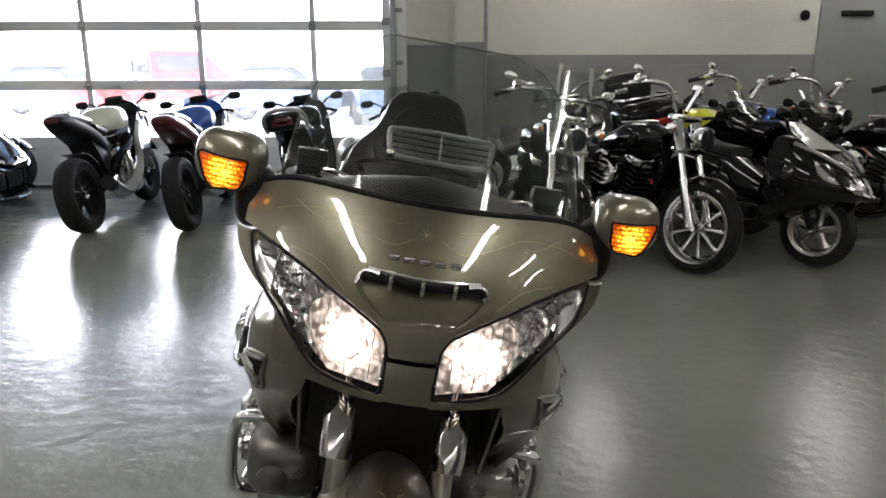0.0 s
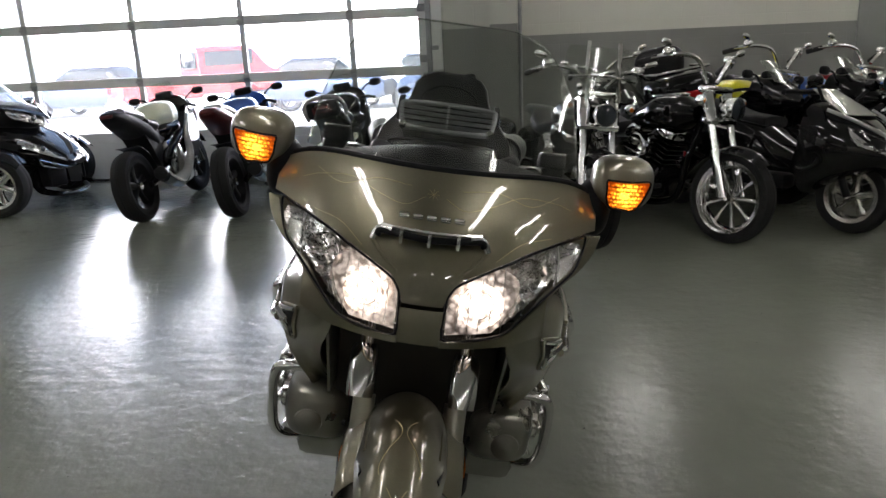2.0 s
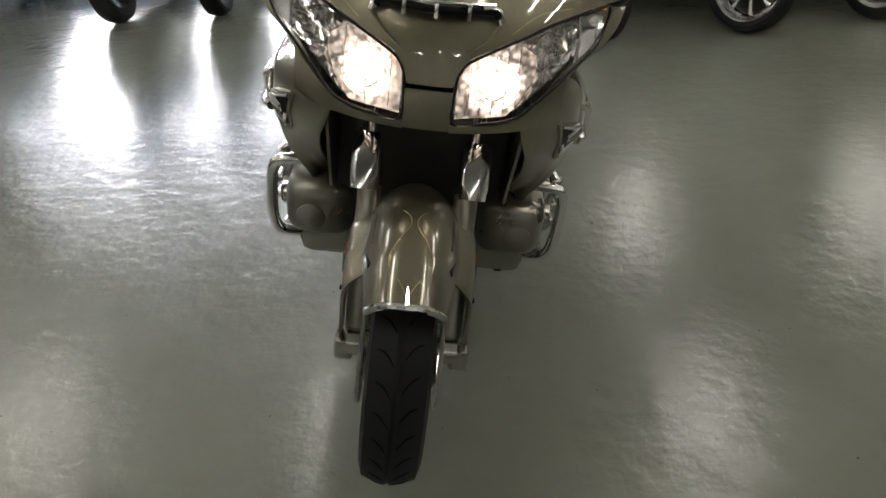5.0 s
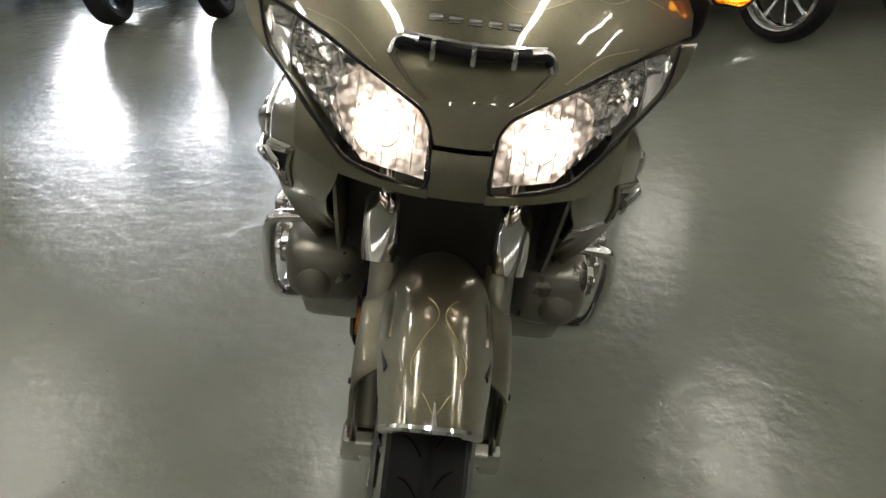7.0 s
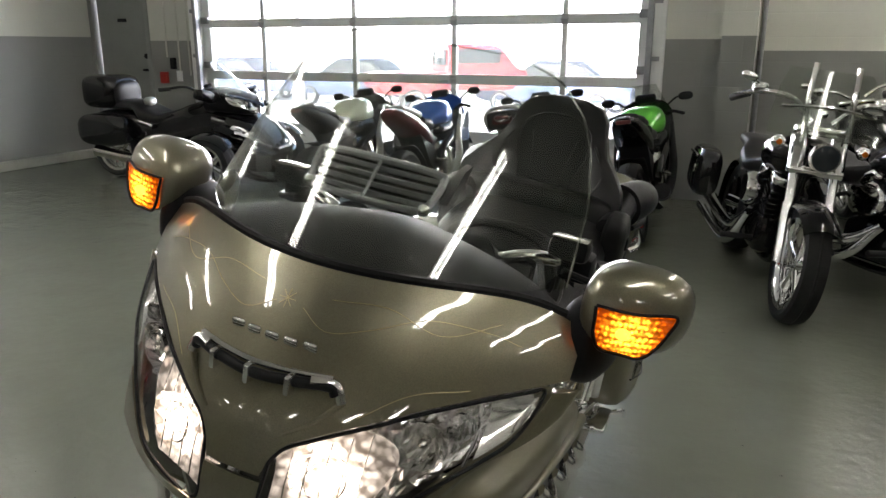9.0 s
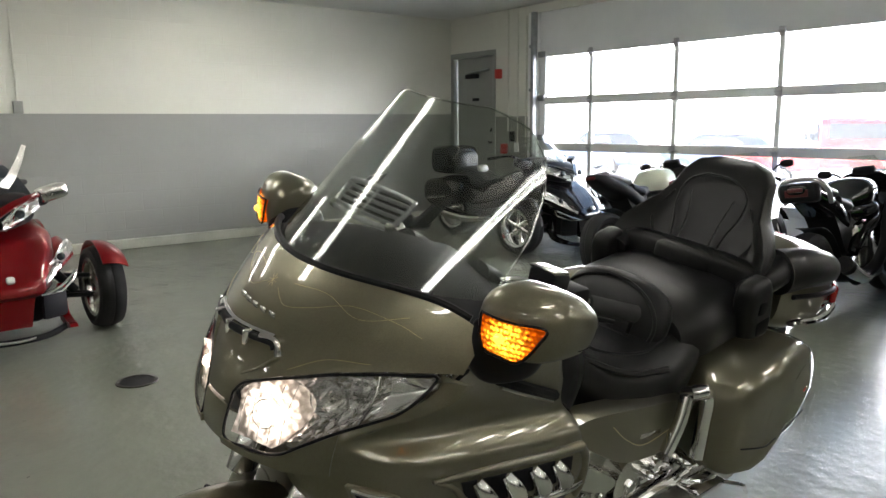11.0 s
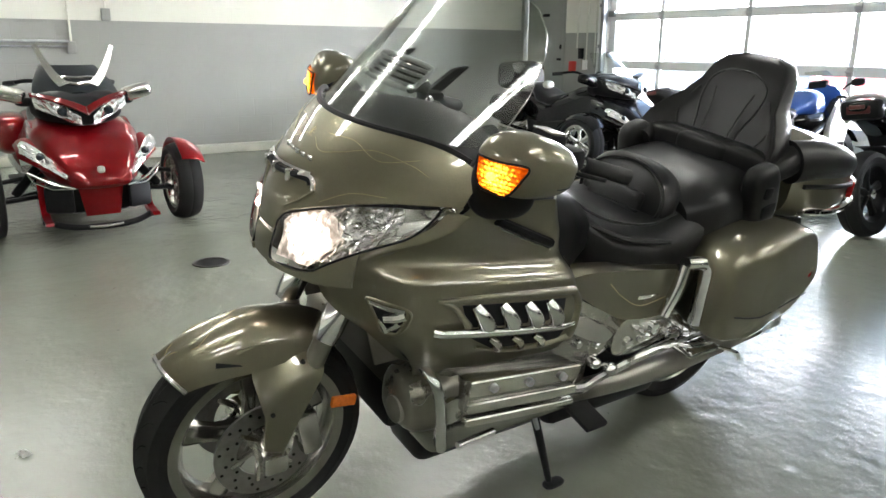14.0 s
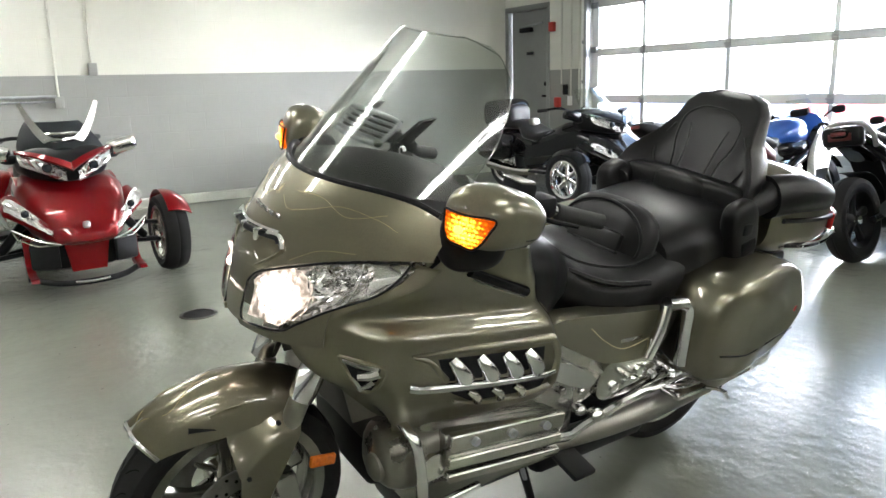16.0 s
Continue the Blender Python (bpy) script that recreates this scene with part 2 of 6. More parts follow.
def put_box(bm, c, s, bevel=0.0, m=None, seg=2):
    """A box of size s at c, its edges rounded by bevel, turned by m about its middle."""
    r = bmesh.ops.create_cube(bm, size=1.0)
    vs = r["verts"]
    bmesh.ops.scale(bm, vec=s, verts=vs)
    if bevel:
        es = list({e for v in vs for e in v.link_edges})
        g = bmesh.ops.bevel(bm, geom=es, offset=bevel, segments=seg, affect="EDGES", profile=0.5)
        vs = list({v for f in g["faces"] for v in f.verts} | {v for v in vs if v.is_valid})
        vs = flood(vs)
    if m is not None:
        bmesh.ops.transform(bm, matrix=m, verts=vs)
    bmesh.ops.translate(bm, vec=c, verts=vs)
    return vs


def flood(vs):
    seen, todo = set(vs), list(vs)
    while todo:
        v = todo.pop()
        for e in v.link_edges:
            o = e.other_vert(v)
            if o not in seen:
                seen.add(o)
                todo.append(o)
    return list(seen)


def a_box(c, s, bevel=0.0, m=None, seg=2):
    bm = bmesh.new()
    put_box(bm, c, s, bevel, m, seg)
    return bm


def rings(bm, loops, closed=True, caps=True):
    """Joins loops of points, one after another, into a skin."""
    rows = [[bm.verts.new(p) for p in loop] for loop in loops]
    n = len(rows[0])
    for a, b in zip(rows, rows[1:]):
        for i in range(n if closed else n - 1):
            j = (i + 1) % n
            bm.faces.new((a[i], a[j], b[j], b[i]))
    if caps and closed:
        bm.faces.new(rows[0][::-1])
        bm.faces.new(rows[-1])
    return rows


def spline(points, n):
    """n points along a smooth curve through the given ones."""
    p = [Vector(q) for q in points]
    p = [p[0] * 2 - p[1], *p, p[-1] * 2 - p[-2]]
    out = []
    for k in range(n):
        u = k / (n - 1) * (len(p) - 3)
        i = min(int(u), len(p) - 4)
        t = u - i
        a, b, c, d = p[i : i + 4]
        out.append(0.5 * ((2 * b) + (c - a) * t + (2 * a - 5 * b + 4 * c - d) * t * t + (3 * b - a - 3 * c + d) * t ** 3))
    return out


def put_tube(bm, points, r, sides=10, n=0, smooth=True):
    """A round bar along points; r is one radius or one for each end."""
    pts = spline(points, n or 6 * (len(points) - 1) + 1) if smooth and len(points) > 2 else [Vector(p) for p in points]
    r0, r1 = r if isinstance(r, tuple) else (r, r)
    loops, up = [], Vector((0.137, 0.29, 0.95))
    for i, p in enumerate(pts):
        d = (pts[min(i + 1, len(pts) - 1)] - pts[max(i - 1, 0)]).normalized()
        if abs(d.dot(up)) > 0.98:
            up = Vector((0.9, 0.3, 0.1))
        x = d.cross(up).normalized()
        up = x.cross(d).normalized()
        rr = r0 + (r1 - r0) * i / (len(pts) - 1)
        loops.append([p + rr * (math.cos(a) * x + math.sin(a) * up) for a in [2 * math.pi * k / sides for k in range(sides)]])
    rings(bm, loops)


def a_tube(points, r, sides=10, n=0, smooth=True):
    bm = bmesh.new()
    put_tube(bm, points, r, sides, n, smooth)
    return bm


def put_spin(bm, profile, c, axis="x", sides=40, close=False):
    """Turns a profile of (along the axis, radius) about an axis through c."""
    loops = []
    prof = list(profile) + ([profile[0]] if close else [])
    for along, r in prof:
        loop = []
        for k in range(sides):
            a = 2 * math.pi * k / sides
            u, v = r * math.cos(a), r * math.sin(a)
            q = {"x": (along, u, v), "y": (u, along, v), "z": (u, v, along)}[axis]
            loop.append(Vector(c) + Vector(q))
        loops.append(loop)
    rings(bm, loops, caps=not close)
    if close:
        bmesh.ops.remove_doubles(bm, verts=bm.verts, dist=1e-6)


def a_spin(profile, c=(0, 0, 0), axis="x", sides=40, close=False):
    bm = bmesh.new()
    put_spin(bm, profile, c, axis, sides, close)
    return bm


def put_sheet(bm, f, nu, nv, thick):
    """A curved sheet f(u, v), u and v from 0 to 1, with a thickness along its normal."""
    g = [[Vector(f(i / nu, j / nv)) for j in range(nv + 1)] for i in range(nu + 1)]
    front = [[bm.verts.new(p) for p in row] for row in g]
    back = []
    for i in range(nu + 1):
        row = []
        for j in range(nv + 1):
            a = g[min(i + 1, nu)][j] - g[max(i - 1, 0)][j]
            b = g[i][min(j + 1, nv)] - g[i][max(j - 1, 0)]
            nrm = a.cross(b)
            nrm = nrm.normalized() if nrm.length > 1e-9 else Vector((0, 0, 1))
            row.append(bm.verts.new(g[i][j] + nrm * thick))
        back.append(row)
    for i in range(nu):
        for j in range(nv):
            bm.faces.new((front[i][j], front[i + 1][j], front[i + 1][j + 1], front[i][j + 1]))
            bm.faces.new((back[i][j], back[i][j + 1], back[i + 1][j + 1], back[i + 1][j]))
    for i in range(nu):
        bm.faces.new((front[i][0], back[i][0], back[i + 1][0], front[i + 1][0]))
        bm.faces.new((front[i][nv], front[i + 1][nv], back[i + 1][nv], back[i][nv]))
    for j in range(nv):
        bm.faces.new((front[0][j], front[0][j + 1], back[0][j + 1], back[0][j]))
        bm.faces.new((front[nu][j], back[nu][j], back[nu][j + 1], front[nu][j + 1]))


def a_sheet(f, nu, nv, thick):
    bm = bmesh.new()
    put_sheet(bm, f, nu, nv, thick)
    return bm


def put_blob(bm, c, s, p=2.5, m=None, nu=24, nv=14):
    """A rounded block (superellipsoid) of half sizes s at c; p above 2 makes it squarer."""
    def pw(x):
        return math.copysign(abs(x) ** (2 / p), x)
    loops = []
    for j in range(nv + 1):
        v = -math.pi / 2 + math.pi * (0.02 + 0.96 * j / nv)
        loop = []
        for i in range(nu):
            u = 2 * math.pi * i / nu
            q = Vector((s[0] * pw(math.cos(v)) * pw(math.cos(u)), s[1] * pw(math.cos(v)) * pw(math.sin(u)), s[2] * pw(math.sin(v))))
            loop.append((m @ q if m else q) + Vector(c))
        loops.append(loop)
    rings(bm, loops)


def a_blob(c, s, p=2.5, m=None, nu=24, nv=14):
    bm = bmesh.new()
    put_blob(bm, c, s, p, m, nu, nv)
    return bm


def put_plate(bm, outline, x0, x1, axis="x"):
    """A plate: an outline of (y, z) points between x0 and x1 (or the same along another axis)."""
    def at(k, a, b):
        return {"x": (k, a, b), "y": (a, k, b), "z": (a, b, k)}[axis]
    rings(bm, [[at(x0, *q) for q in outline], [at(x1, *q) for q in outline]])


def a_plate(outline, x0, x1, axis="x", bevel=0.0):
    bm = bmesh.new()
    put_plate(bm, outline, x0, x1, axis)
    if bevel:
        bmesh.ops.bevel(bm, geom=[e for e in bm.edges if len(e.link_faces) == 2 and e.calc_face_angle(0) > 0.9], offset=bevel, segments=2, affect="EDGES")
    return bm


def round_outline(points, n):
    """A smooth closed outline through points."""
    p = [Vector(q).to_3d() for q in points]
    q = spline([p[-1], *p, p[0], p[1]], (len(p) + 2) * n + 1)
    return [(v.x, v.y) for v in q[n : n * (len(p) + 1)]]


def turn(x=0, y=0, z=0):
    return Euler([radians(x), radians(y), radians(z)]).to_matrix().to_4x4()


def interp(x, xs, ys):
    return float(np.interp(x, xs, ys))


# ---- the showroom ----
BACK, LEFT, RIGHT, FRONT, HIGH, BAND = 7.85, -6.55, 12.5, -6.5, 2.72, 1.39
DOOR_X0, DOOR_X1, DOOR_TOP, T = -4.80, 0.08, 2.62, 0.25


def wall_piece(parent, x0, x1, y0, y1, z0, z1, material):
    part("wall_section", a_box(((x0 + x1) / 2, (y0 + y1) / 2, (z0 + z1) / 2), (x1 - x0, y1 - y0, z1 - z0)), material, parent, smooth=False)


def wall(name, pieces, band=BAND, top=HIGH):
    w = thing(name, kind="structure", label="painted block wall, grey below and cream above", category="wall")
    for x0, x1, y0, y1 in pieces:
        wall_piece(w, x0, x1, y0, y1, 0, band, "band")
        wall_piece(w, x0, x1, y0, y1, band, top, "white_wall")
    return w


floor = tagged(part("floor", a_box(((LEFT + RIGHT) / 2, (FRONT + BACK + 0.6) / 2, -0.1), (RIGHT - LEFT + 0.6, BACK - FRONT + 1.2, 0.2)), "floor", smooth=False),
               "glossy grey-green sealed concrete floor with scuffs", "floor", kind="structure")
ceiling = tagged(part("ceiling", a_box(((LEFT + RIGHT) / 2, (FRONT + BACK) / 2, HIGH + 0.1), (RIGHT - LEFT + 0.6, BACK - FRONT + 1.6, 0.2)), "ceiling", smooth=False),
                 "plain white-painted ceiling", "ceiling", kind="structure")
wall_left = wall("wall_left", [(LEFT - T, LEFT, FRONT, BACK + T)], 1.43)
SIDE_X0, SIDE_X1 = LEFT, -5.61
wall_back = wall("wall_back", [(SIDE_X1, DOOR_X0 - 0.17, BACK, BACK + T), (DOOR_X1 + 0.13, 0.70, BACK, BACK + T)], 1.385)
wall_piece(wall_back, DOOR_X0 - 0.17, DOOR_X1 + 0.13, BACK, BACK + T, DOOR_TOP, HIGH, "white_wall")
wall_piece(wall_back, SIDE_X0, SIDE_X1, BACK, BACK + T, 2.25, HIGH, "white_wall")
pilaster = wall("wall_pilaster", [(0.70, 0.965, BACK - 0.12, BACK + 0.45)], 1.41)
wall_right_back = wall("wall_right_back", [(0.965, RIGHT, BACK + 0.35, BACK + 0.6)], 1.29)
# Unseen walls, set far off with grey bands to darken the bike's reflections.
unseen_wall_right = wall("unseen_wall_right", [(RIGHT, RIGHT + T, FRONT, BACK + 0.6)])
unseen_wall_front = wall("unseen_wall_front", [(LEFT, RIGHT, FRONT - T, FRONT)])

# Side door in the back wall.
side_door = thing("door_1", kind="structure", label="closed grey steel door with a closer arm", category="door")
part("door_leaf", a_box(((SIDE_X0 + SIDE_X1) / 2 + 0.02, BACK + 0.08, 1.089), (SIDE_X1 - SIDE_X0 - 0.13, 0.05, 2.178), 0.004), "grey_door", side_door)
for x in (SIDE_X0 + 0.03, SIDE_X1 - 0.03):
    part("door_jamb", a_box((x, BACK + 0.06, 1.09), (0.06, 0.14, 2.18), 0.004), "grey_door", side_door)
part("door_head", a_box(((SIDE_X0 + SIDE_X1) / 2, BACK + 0.06, 2.215), (SIDE_X1 - SIDE_X0, 0.14, 0.07), 0.004), "grey_door", side_door)
part("closer_body", a_box((-6.12, BACK + 0.02, 1.93), (0.24, 0.06, 0.06), 0.01), "black", side_door, "dark door closer")
part("closer_arm", a_tube([(-6.2, BACK, 1.97), (-5.72, BACK - 0.03, 2.0)], 0.012), "steel", side_door)
part("handle", a_box((-5.72, BACK + 0.02, 1.05), (0.10, 0.05, 0.03), 0.008), "black", side_door)
part("latch_plate", a_box((-6.07, BACK + 0.045, 1.62), (0.13, 0.02, 0.04), 0.004), "black", side_door)
part("deadbolt", a_spin([(-0.02, 0.0), (-0.02, 0.03), (0.02, 0.03)], (-5.72, BACK + 0.04, 1.21), "y", 16), "black", side_door)

# Sectional overhead door: three rows of panes between white rails.
over = thing("door_2", kind="structure", label="closed white overhead door with three rows of bright panes", category="garage door")
COLS = [DOOR_X0, -4.025, -2.885, -1.765, -0.668, DOOR_X1]
ROWS = [(0.50, 0.968), (1.052, 1.523), (1.607, 2.085)]
DY = BACK + 0.06
part("bottom_panel", a_box(((DOOR_X0 + DOOR_X1 - 0.01) / 2, DY, 0.22), (DOOR_X1 - DOOR_X0 + 0.07, 0.05, 0.386), 0.006), "door_white", over)
part("bottom_seal", a_box(((DOOR_X0 + DOOR_X1) / 2, DY, 0.012), (DOOR_X1 - DOOR_X0, 0.045, 0.02)), "rubber", over, "black rubber seal")
for z in (0.46, 1.01, 1.565):
    part("rail", a_box(((DOOR_X0 + DOOR_X1 - 0.01) / 2, DY - 0.004, z), (DOOR_X1 - DOOR_X0 + 0.07, 0.055, 0.092), 0.004), "door_white", over, smooth=False)
part("top_panel", a_box(((DOOR_X0 + DOOR_X1 - 0.01) / 2, DY, 2.36), (DOOR_X1 - DOOR_X0 + 0.07, 0.05, 0.54), 0.006), "door_white", over)
for z0, z1 in ROWS:
    for x in COLS[1:-1]:
        part("mullion", a_box((x, DY, (z0 + z1) / 2), (0.052, 0.05, z1 - z0 + 0.01), 0.004), "door_white", over, smooth=False)
    for x0, x1 in ((DOOR_X0 - 0.045, DOOR_X0 + 0.055), (DOOR_X1 - 0.08, DOOR_X1 + 0.02)):
        part("stile", a_box(((x0 + x1) / 2, DY, (z0 + z1) / 2), (x1 - x0, 0.05, z1 - z0 + 0.01), 0.004), "door_white", over, smooth=False)
    for x0, x1 in zip(COLS, COLS[1:]):
        # Panes carry a faint white veil that stands in for glare.
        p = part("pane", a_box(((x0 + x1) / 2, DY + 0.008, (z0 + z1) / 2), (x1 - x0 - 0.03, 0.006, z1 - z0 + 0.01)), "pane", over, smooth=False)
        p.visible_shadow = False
for z in (1.01, 1.565, 2.10):
    for x in COLS[1:-1]:
        bm = bmesh.new()
        put_box(bm, (x, DY - 0.034, z), (0.06, 0.014, 0.085), 0.004)
        put_tube(bm, [(x - 0.035, DY - 0.045, z), (x + 0.035, DY - 0.045, z)], 0.011, 8)
        part("hinge", bm, "silver", over)
for x, s in ((DOOR_X0 - 0.05, -1), (DOOR_X1 + 0.03, 1)):
    track = bmesh.new()
    put_box(track, (x, BACK - 0.06, 1.31), (0.05, 0.07, 2.62), 0.006)
    part("track", track, "steel", over)
    part("jamb", a_box((x + s * 0.06, BACK + 0.06, 1.31), (0.13, 0.2, 2.62), 0.006), "door_white", over)
    for z in (0.55, 1.12, 1.60, 2.12):
        part("roller_bracket", a_box((x - s * 0.06, DY - 0.05, z), (0.10, 0.03, 0.07), 0.005), "steel", over)
        part("track_bracket", a_box((x + s * 0.05, BACK - 0.03, z + 0.1), (0.08, 0.06, 0.04), 0.004), "steel", over)

# Ceiling lamps: pairs of bare tubes in rows.
def tube_lamp(m):
    lamp = thing("ceiling_lamp", m, "white strip lamp with two lit fluorescent tubes", "ceiling lamp", "ceiling lamps")
    part("housing", a_box((0, 0, 0.07), (0.16, 1.30, 0.06), 0.01), "door_white", lamp)
    for x in (-0.05, 0.05):
        part("tube", a_tube([(x, -0.62, 0.012), (x, 0.62, 0.012)], 0.015, 8), "tube", lamp, "lit tube")
        for y in (-0.63, 0.63):
            part("socket", a_box((x, y, 0.02), (0.04, 0.025, 0.05), 0.004), "door_white", lamp)
    return lamp


first_lamp = tube_lamp(pose(-5.2, 1.2, HIGH - 0.11))
for x in (-5.2, -2.8, -0.4, 2.15, 4.55, 6.9):
    for y in (-4.8, 1.2, 4.4, 7.45):
        if (x, y) != (-5.2, 1.2) and not (y == 7.45 and x < 1.0):
            copy_thing(first_lamp, pose(x, y, HIGH - 0.11))

curb = tagged(part("baseboard", a_box((LEFT + 0.05, (FRONT + BACK) / 2, 0.05), (0.10, BACK - FRONT, 0.10), 0.012), "curb"), "low pale concrete curb along the wall foot", "curb", kind="structure")


# ---- the touring motorcycle, built upright with x to its left, y to its tail, then leaned on its stand ----
NOSE_Z = [0.56, 0.66, 0.72, 0.79, 0.88, 0.97, 1.03, 1.09, 1.14, 1.25]
NOSE_Y = [0.10, -0.03, -0.10, -0.122, -0.10, -0.055, -0.015, 0.045, 0.12, 0.30]


def nose(x, z, off=0.0):
    """The front skin of the fairing: how far back it lies at x, z."""
    y = sum(interp(z + d, NOSE_Z, NOSE_Y) for d in (-0.03, -0.015, 0, 0.015, 0.03)) / 5
    return Vector((x, y + 1.65 * x * x + off, z))


def lamp_top(x):
    return interp(abs(x), [0.0, 0.0425, 0.044, 0.050, 0.066, 0.123, 0.199, 0.26, 0.321, 0.34], [0.845, 0.845, 0.862, 0.878, 0.893, 0.917, 0.945, 0.960, 0.969, 0.971])


def lamp_low(x):
    return interp(abs(x), [0.04, 0.107, 0.15, 0.167, 0.234, 0.28, 0.300, 0.312, 0.320], [0.791, 0.792, 0.798, 0.806, 0.861, 0.893, 0.909, 0.930, 0.960])


bike = thing("touring_motorcycle", Matrix.Translation(BIKE) @ turn(z=YAW) @ turn(y=LEAN),
             "bronze metallic touring motorcycle with lit headlights leaning on its side stand", "motorcycle")


def build_wheel(parent, name, c, r, half, spokes=5, rim_mat="satin", tyre_mat="rubber", rim_r=None):
    rr = rim_r or r * 0.72
    w = part(name, a_spin([(-0.03, 0.012), (-0.05, 0.03), (0.05, 0.03), (0.03, 0.012)], c, "x", 20, True), "satin", parent, "alloy hub")
    tyre = a_spin([(-half * 0.75, rr - 0.004), (-half, rr + (r - rr) * 0.45), (-half * 0.88, rr + (r - rr) * 0.78), (-half * 0.5, r - 0.006), (-half * 0.12, r), (0, r - 0.004), (half * 0.12, r),
                   (half * 0.5, r - 0.006), (half * 0.88, rr + (r - rr) * 0.78), (half, rr + (r - rr) * 0.45), (half * 0.75, rr - 0.004)], c, "x", 56, True)
    part("tyre", tyre, tyre_mat, w, "black treaded tyre")
    rim = a_spin([(-half * 0.8, rr), (-half * 0.85, rr + 0.006), (-half * 0.78, rr - 0.018), (-half * 0.4, rr - 0.034), (half * 0.4, rr - 0.034), (half * 0.78, rr - 0.018), (half * 0.85, rr + 0.006), (half * 0.8, rr)], c, "x", 56, True)
    part("rim", rim, rim_mat, w, "cast alloy rim")
    for k in range(spokes):
        a = 2 * math.pi * k / spokes + 0.35
        d, side = Vector((0, math.cos(a), math.sin(a))), Vector((0, -math.sin(a), math.cos(a)))
        bm = bmesh.new()
        loops = []
        for t, wd, th in ((0.025, 0.030, 0.022), (rr * 0.5, 0.020, 0.016), (rr - 0.03, 0.030, 0.020)) if spokes < 8 else ((0.025, 0.010, 0.014), (rr * 0.5, 0.008, 0.010), (rr - 0.025, 0.013, 0.012)):
            p = Vector(c) + d * t
            loops.append([p + side * wd * sx + Vector((th * sy, 0, 0)) for sx, sy in ((-1, -0.6), (-0.6, -1), (0.6, -1), (1, -0.6), (1, 0.6), (0.6, 1), (-0.6, 1), (-1, 0.6))])
        rings(bm, loops)
        part("spoke", bm, rim_mat, w)
    return w


def spline2(pts, n):
    return [(p.x, p.y) for p in spline([(x, z, 0) for x, z in pts], n)]


AX = Vector((0, -0.130, 0.316))
front_wheel = build_wheel(bike, "front_wheel", AX, 0.272, 0.058, 5, "rim_alloy", rim_r=0.208)
# Dark raised strips stand in for the shade of tread grooves.
dark_strips = bmesh.new()
for k in range(30):
    for s in (-1, 1):
        a0 = 2 * math.pi * (k + (0.25 if s > 0 else 0)) / 30
        put_tube(dark_strips, [AX + Vector((s * x, r * math.sin(a0 + d), r * math.cos(a0 + d))) for x, r, d in ((0.009, 0.2705, 0.0), (0.022, 0.2680, 0.07), (0.036, 0.2620, 0.10), (0.047, 0.2515, 0.08))], (0.0012, 0.0022), 5, 7)
tagged(part("groove_strips", dark_strips, "recess_dark", front_wheel), kind="stuff")
for s in (-1, 1):
    disc = bmesh.new()
    put_spin(disc, [(-0.003, 0.070), (-0.003, 0.122), (0.003, 0.122), (0.003, 0.070)], AX + Vector((s * 0.076, 0, 0)), "x", 40, True)
    brake = part("brake_disc", disc, "rotor", bike, "drilled steel brake disc")
    # Black dots on the solid disc stand in for shaded holes.
    dots = bmesh.new()
    for k in range(36):
        a, r = 2 * math.pi * k / 36, (0.080, 0.096, 0.111)[k % 3]
        put_tube(dots, [AX + Vector((s * 0.0785, r * math.cos(a), r * math.sin(a))), AX + Vector((s * 0.0802, r * math.cos(a), r * math.sin(a)))], 0.004, 8)
    tagged(part("hole_dots", dots, "recess_dark", brake), kind="stuff")
    for k in range(6):
        a = 2 * math.pi * k / 6
        part("carrier_arm", a_tube([AX + Vector((s * 0.074, 0.03 * math.cos(a), 0.03 * math.sin(a))), AX + Vector((s * 0.076, 0.085 * math.cos(a + 0.3), 0.085 * math.sin(a + 0.3)))], 0.008, 6), "satin", bike)
    part("disc_carrier", a_spin([(-0.02, 0.0), (-0.02, 0.03), (0.02, 0.03), (0.02, 0.0)], AX + Vector((s * 0.09, 0, 0)), "x", 16), "satin", bike)
    part("brake_caliper", a_box((s * 0.085, -0.032, 0.345), (0.05, 0.055, 0.12), 0.014, turn(x=12)), "rim_alloy", bike, "grey alloy brake caliper")

# Fender over the wheel, two soft lobes with a crease between.
def fender(u, v):
    th = radians(-30 + 71 * u)
    s = 2 * v - 1
    w = interp(u, [0, 0.55, 0.8, 1.0], [0.086, 0.085, 0.076, 0.066])
    rad = 0.326 - interp(u, [0, 0.4, 0.6, 0.8, 1], [0.10, 0.137, 0.137, 0.118, 0.085]) * (1 - math.sqrt(max(0.0, 1 - 0.93 * s * s))) - 0.009 * interp(u, [0, 0.45, 0.8, 1], [0, 0, 0.8, 1]) * math.exp(-(s / 0.26) ** 2)
    return (s * w, AX.y - rad * math.sin(th), AX.z + rad * math.cos(th))


part("front_fender", a_sheet(fender, 26, 20, 0.004), "paint", bike)
bm = bmesh.new()
put_tube(bm, [fender(1.0, v / 8) for v in range(9)], 0.007, 8)
put_tube(bm, [fender(1.0, 0.5), fender(0.93, 0.5), fender(0.88, 0.5)], (0.007, 0.003), 6)
for s in (-1, 1):
    part("pinstripe", a_tube([Vector(fender(u, 0.5 + s * v)) + (Vector(fender(u, 0.5 + s * v)) - AX).normalized() * 0.0046 for u, v in ((0.42, 0.30), (0.52, 0.10), (0.60, 0.03), (0.70, 0.16), (0.80, 0.24), (0.90, 0.10), (0.95, 0.02))], 0.0008, 5, 60), "gold_line", bike)
part("fender_tip", bm, "chrome", bike, "chrome fender tip trim")
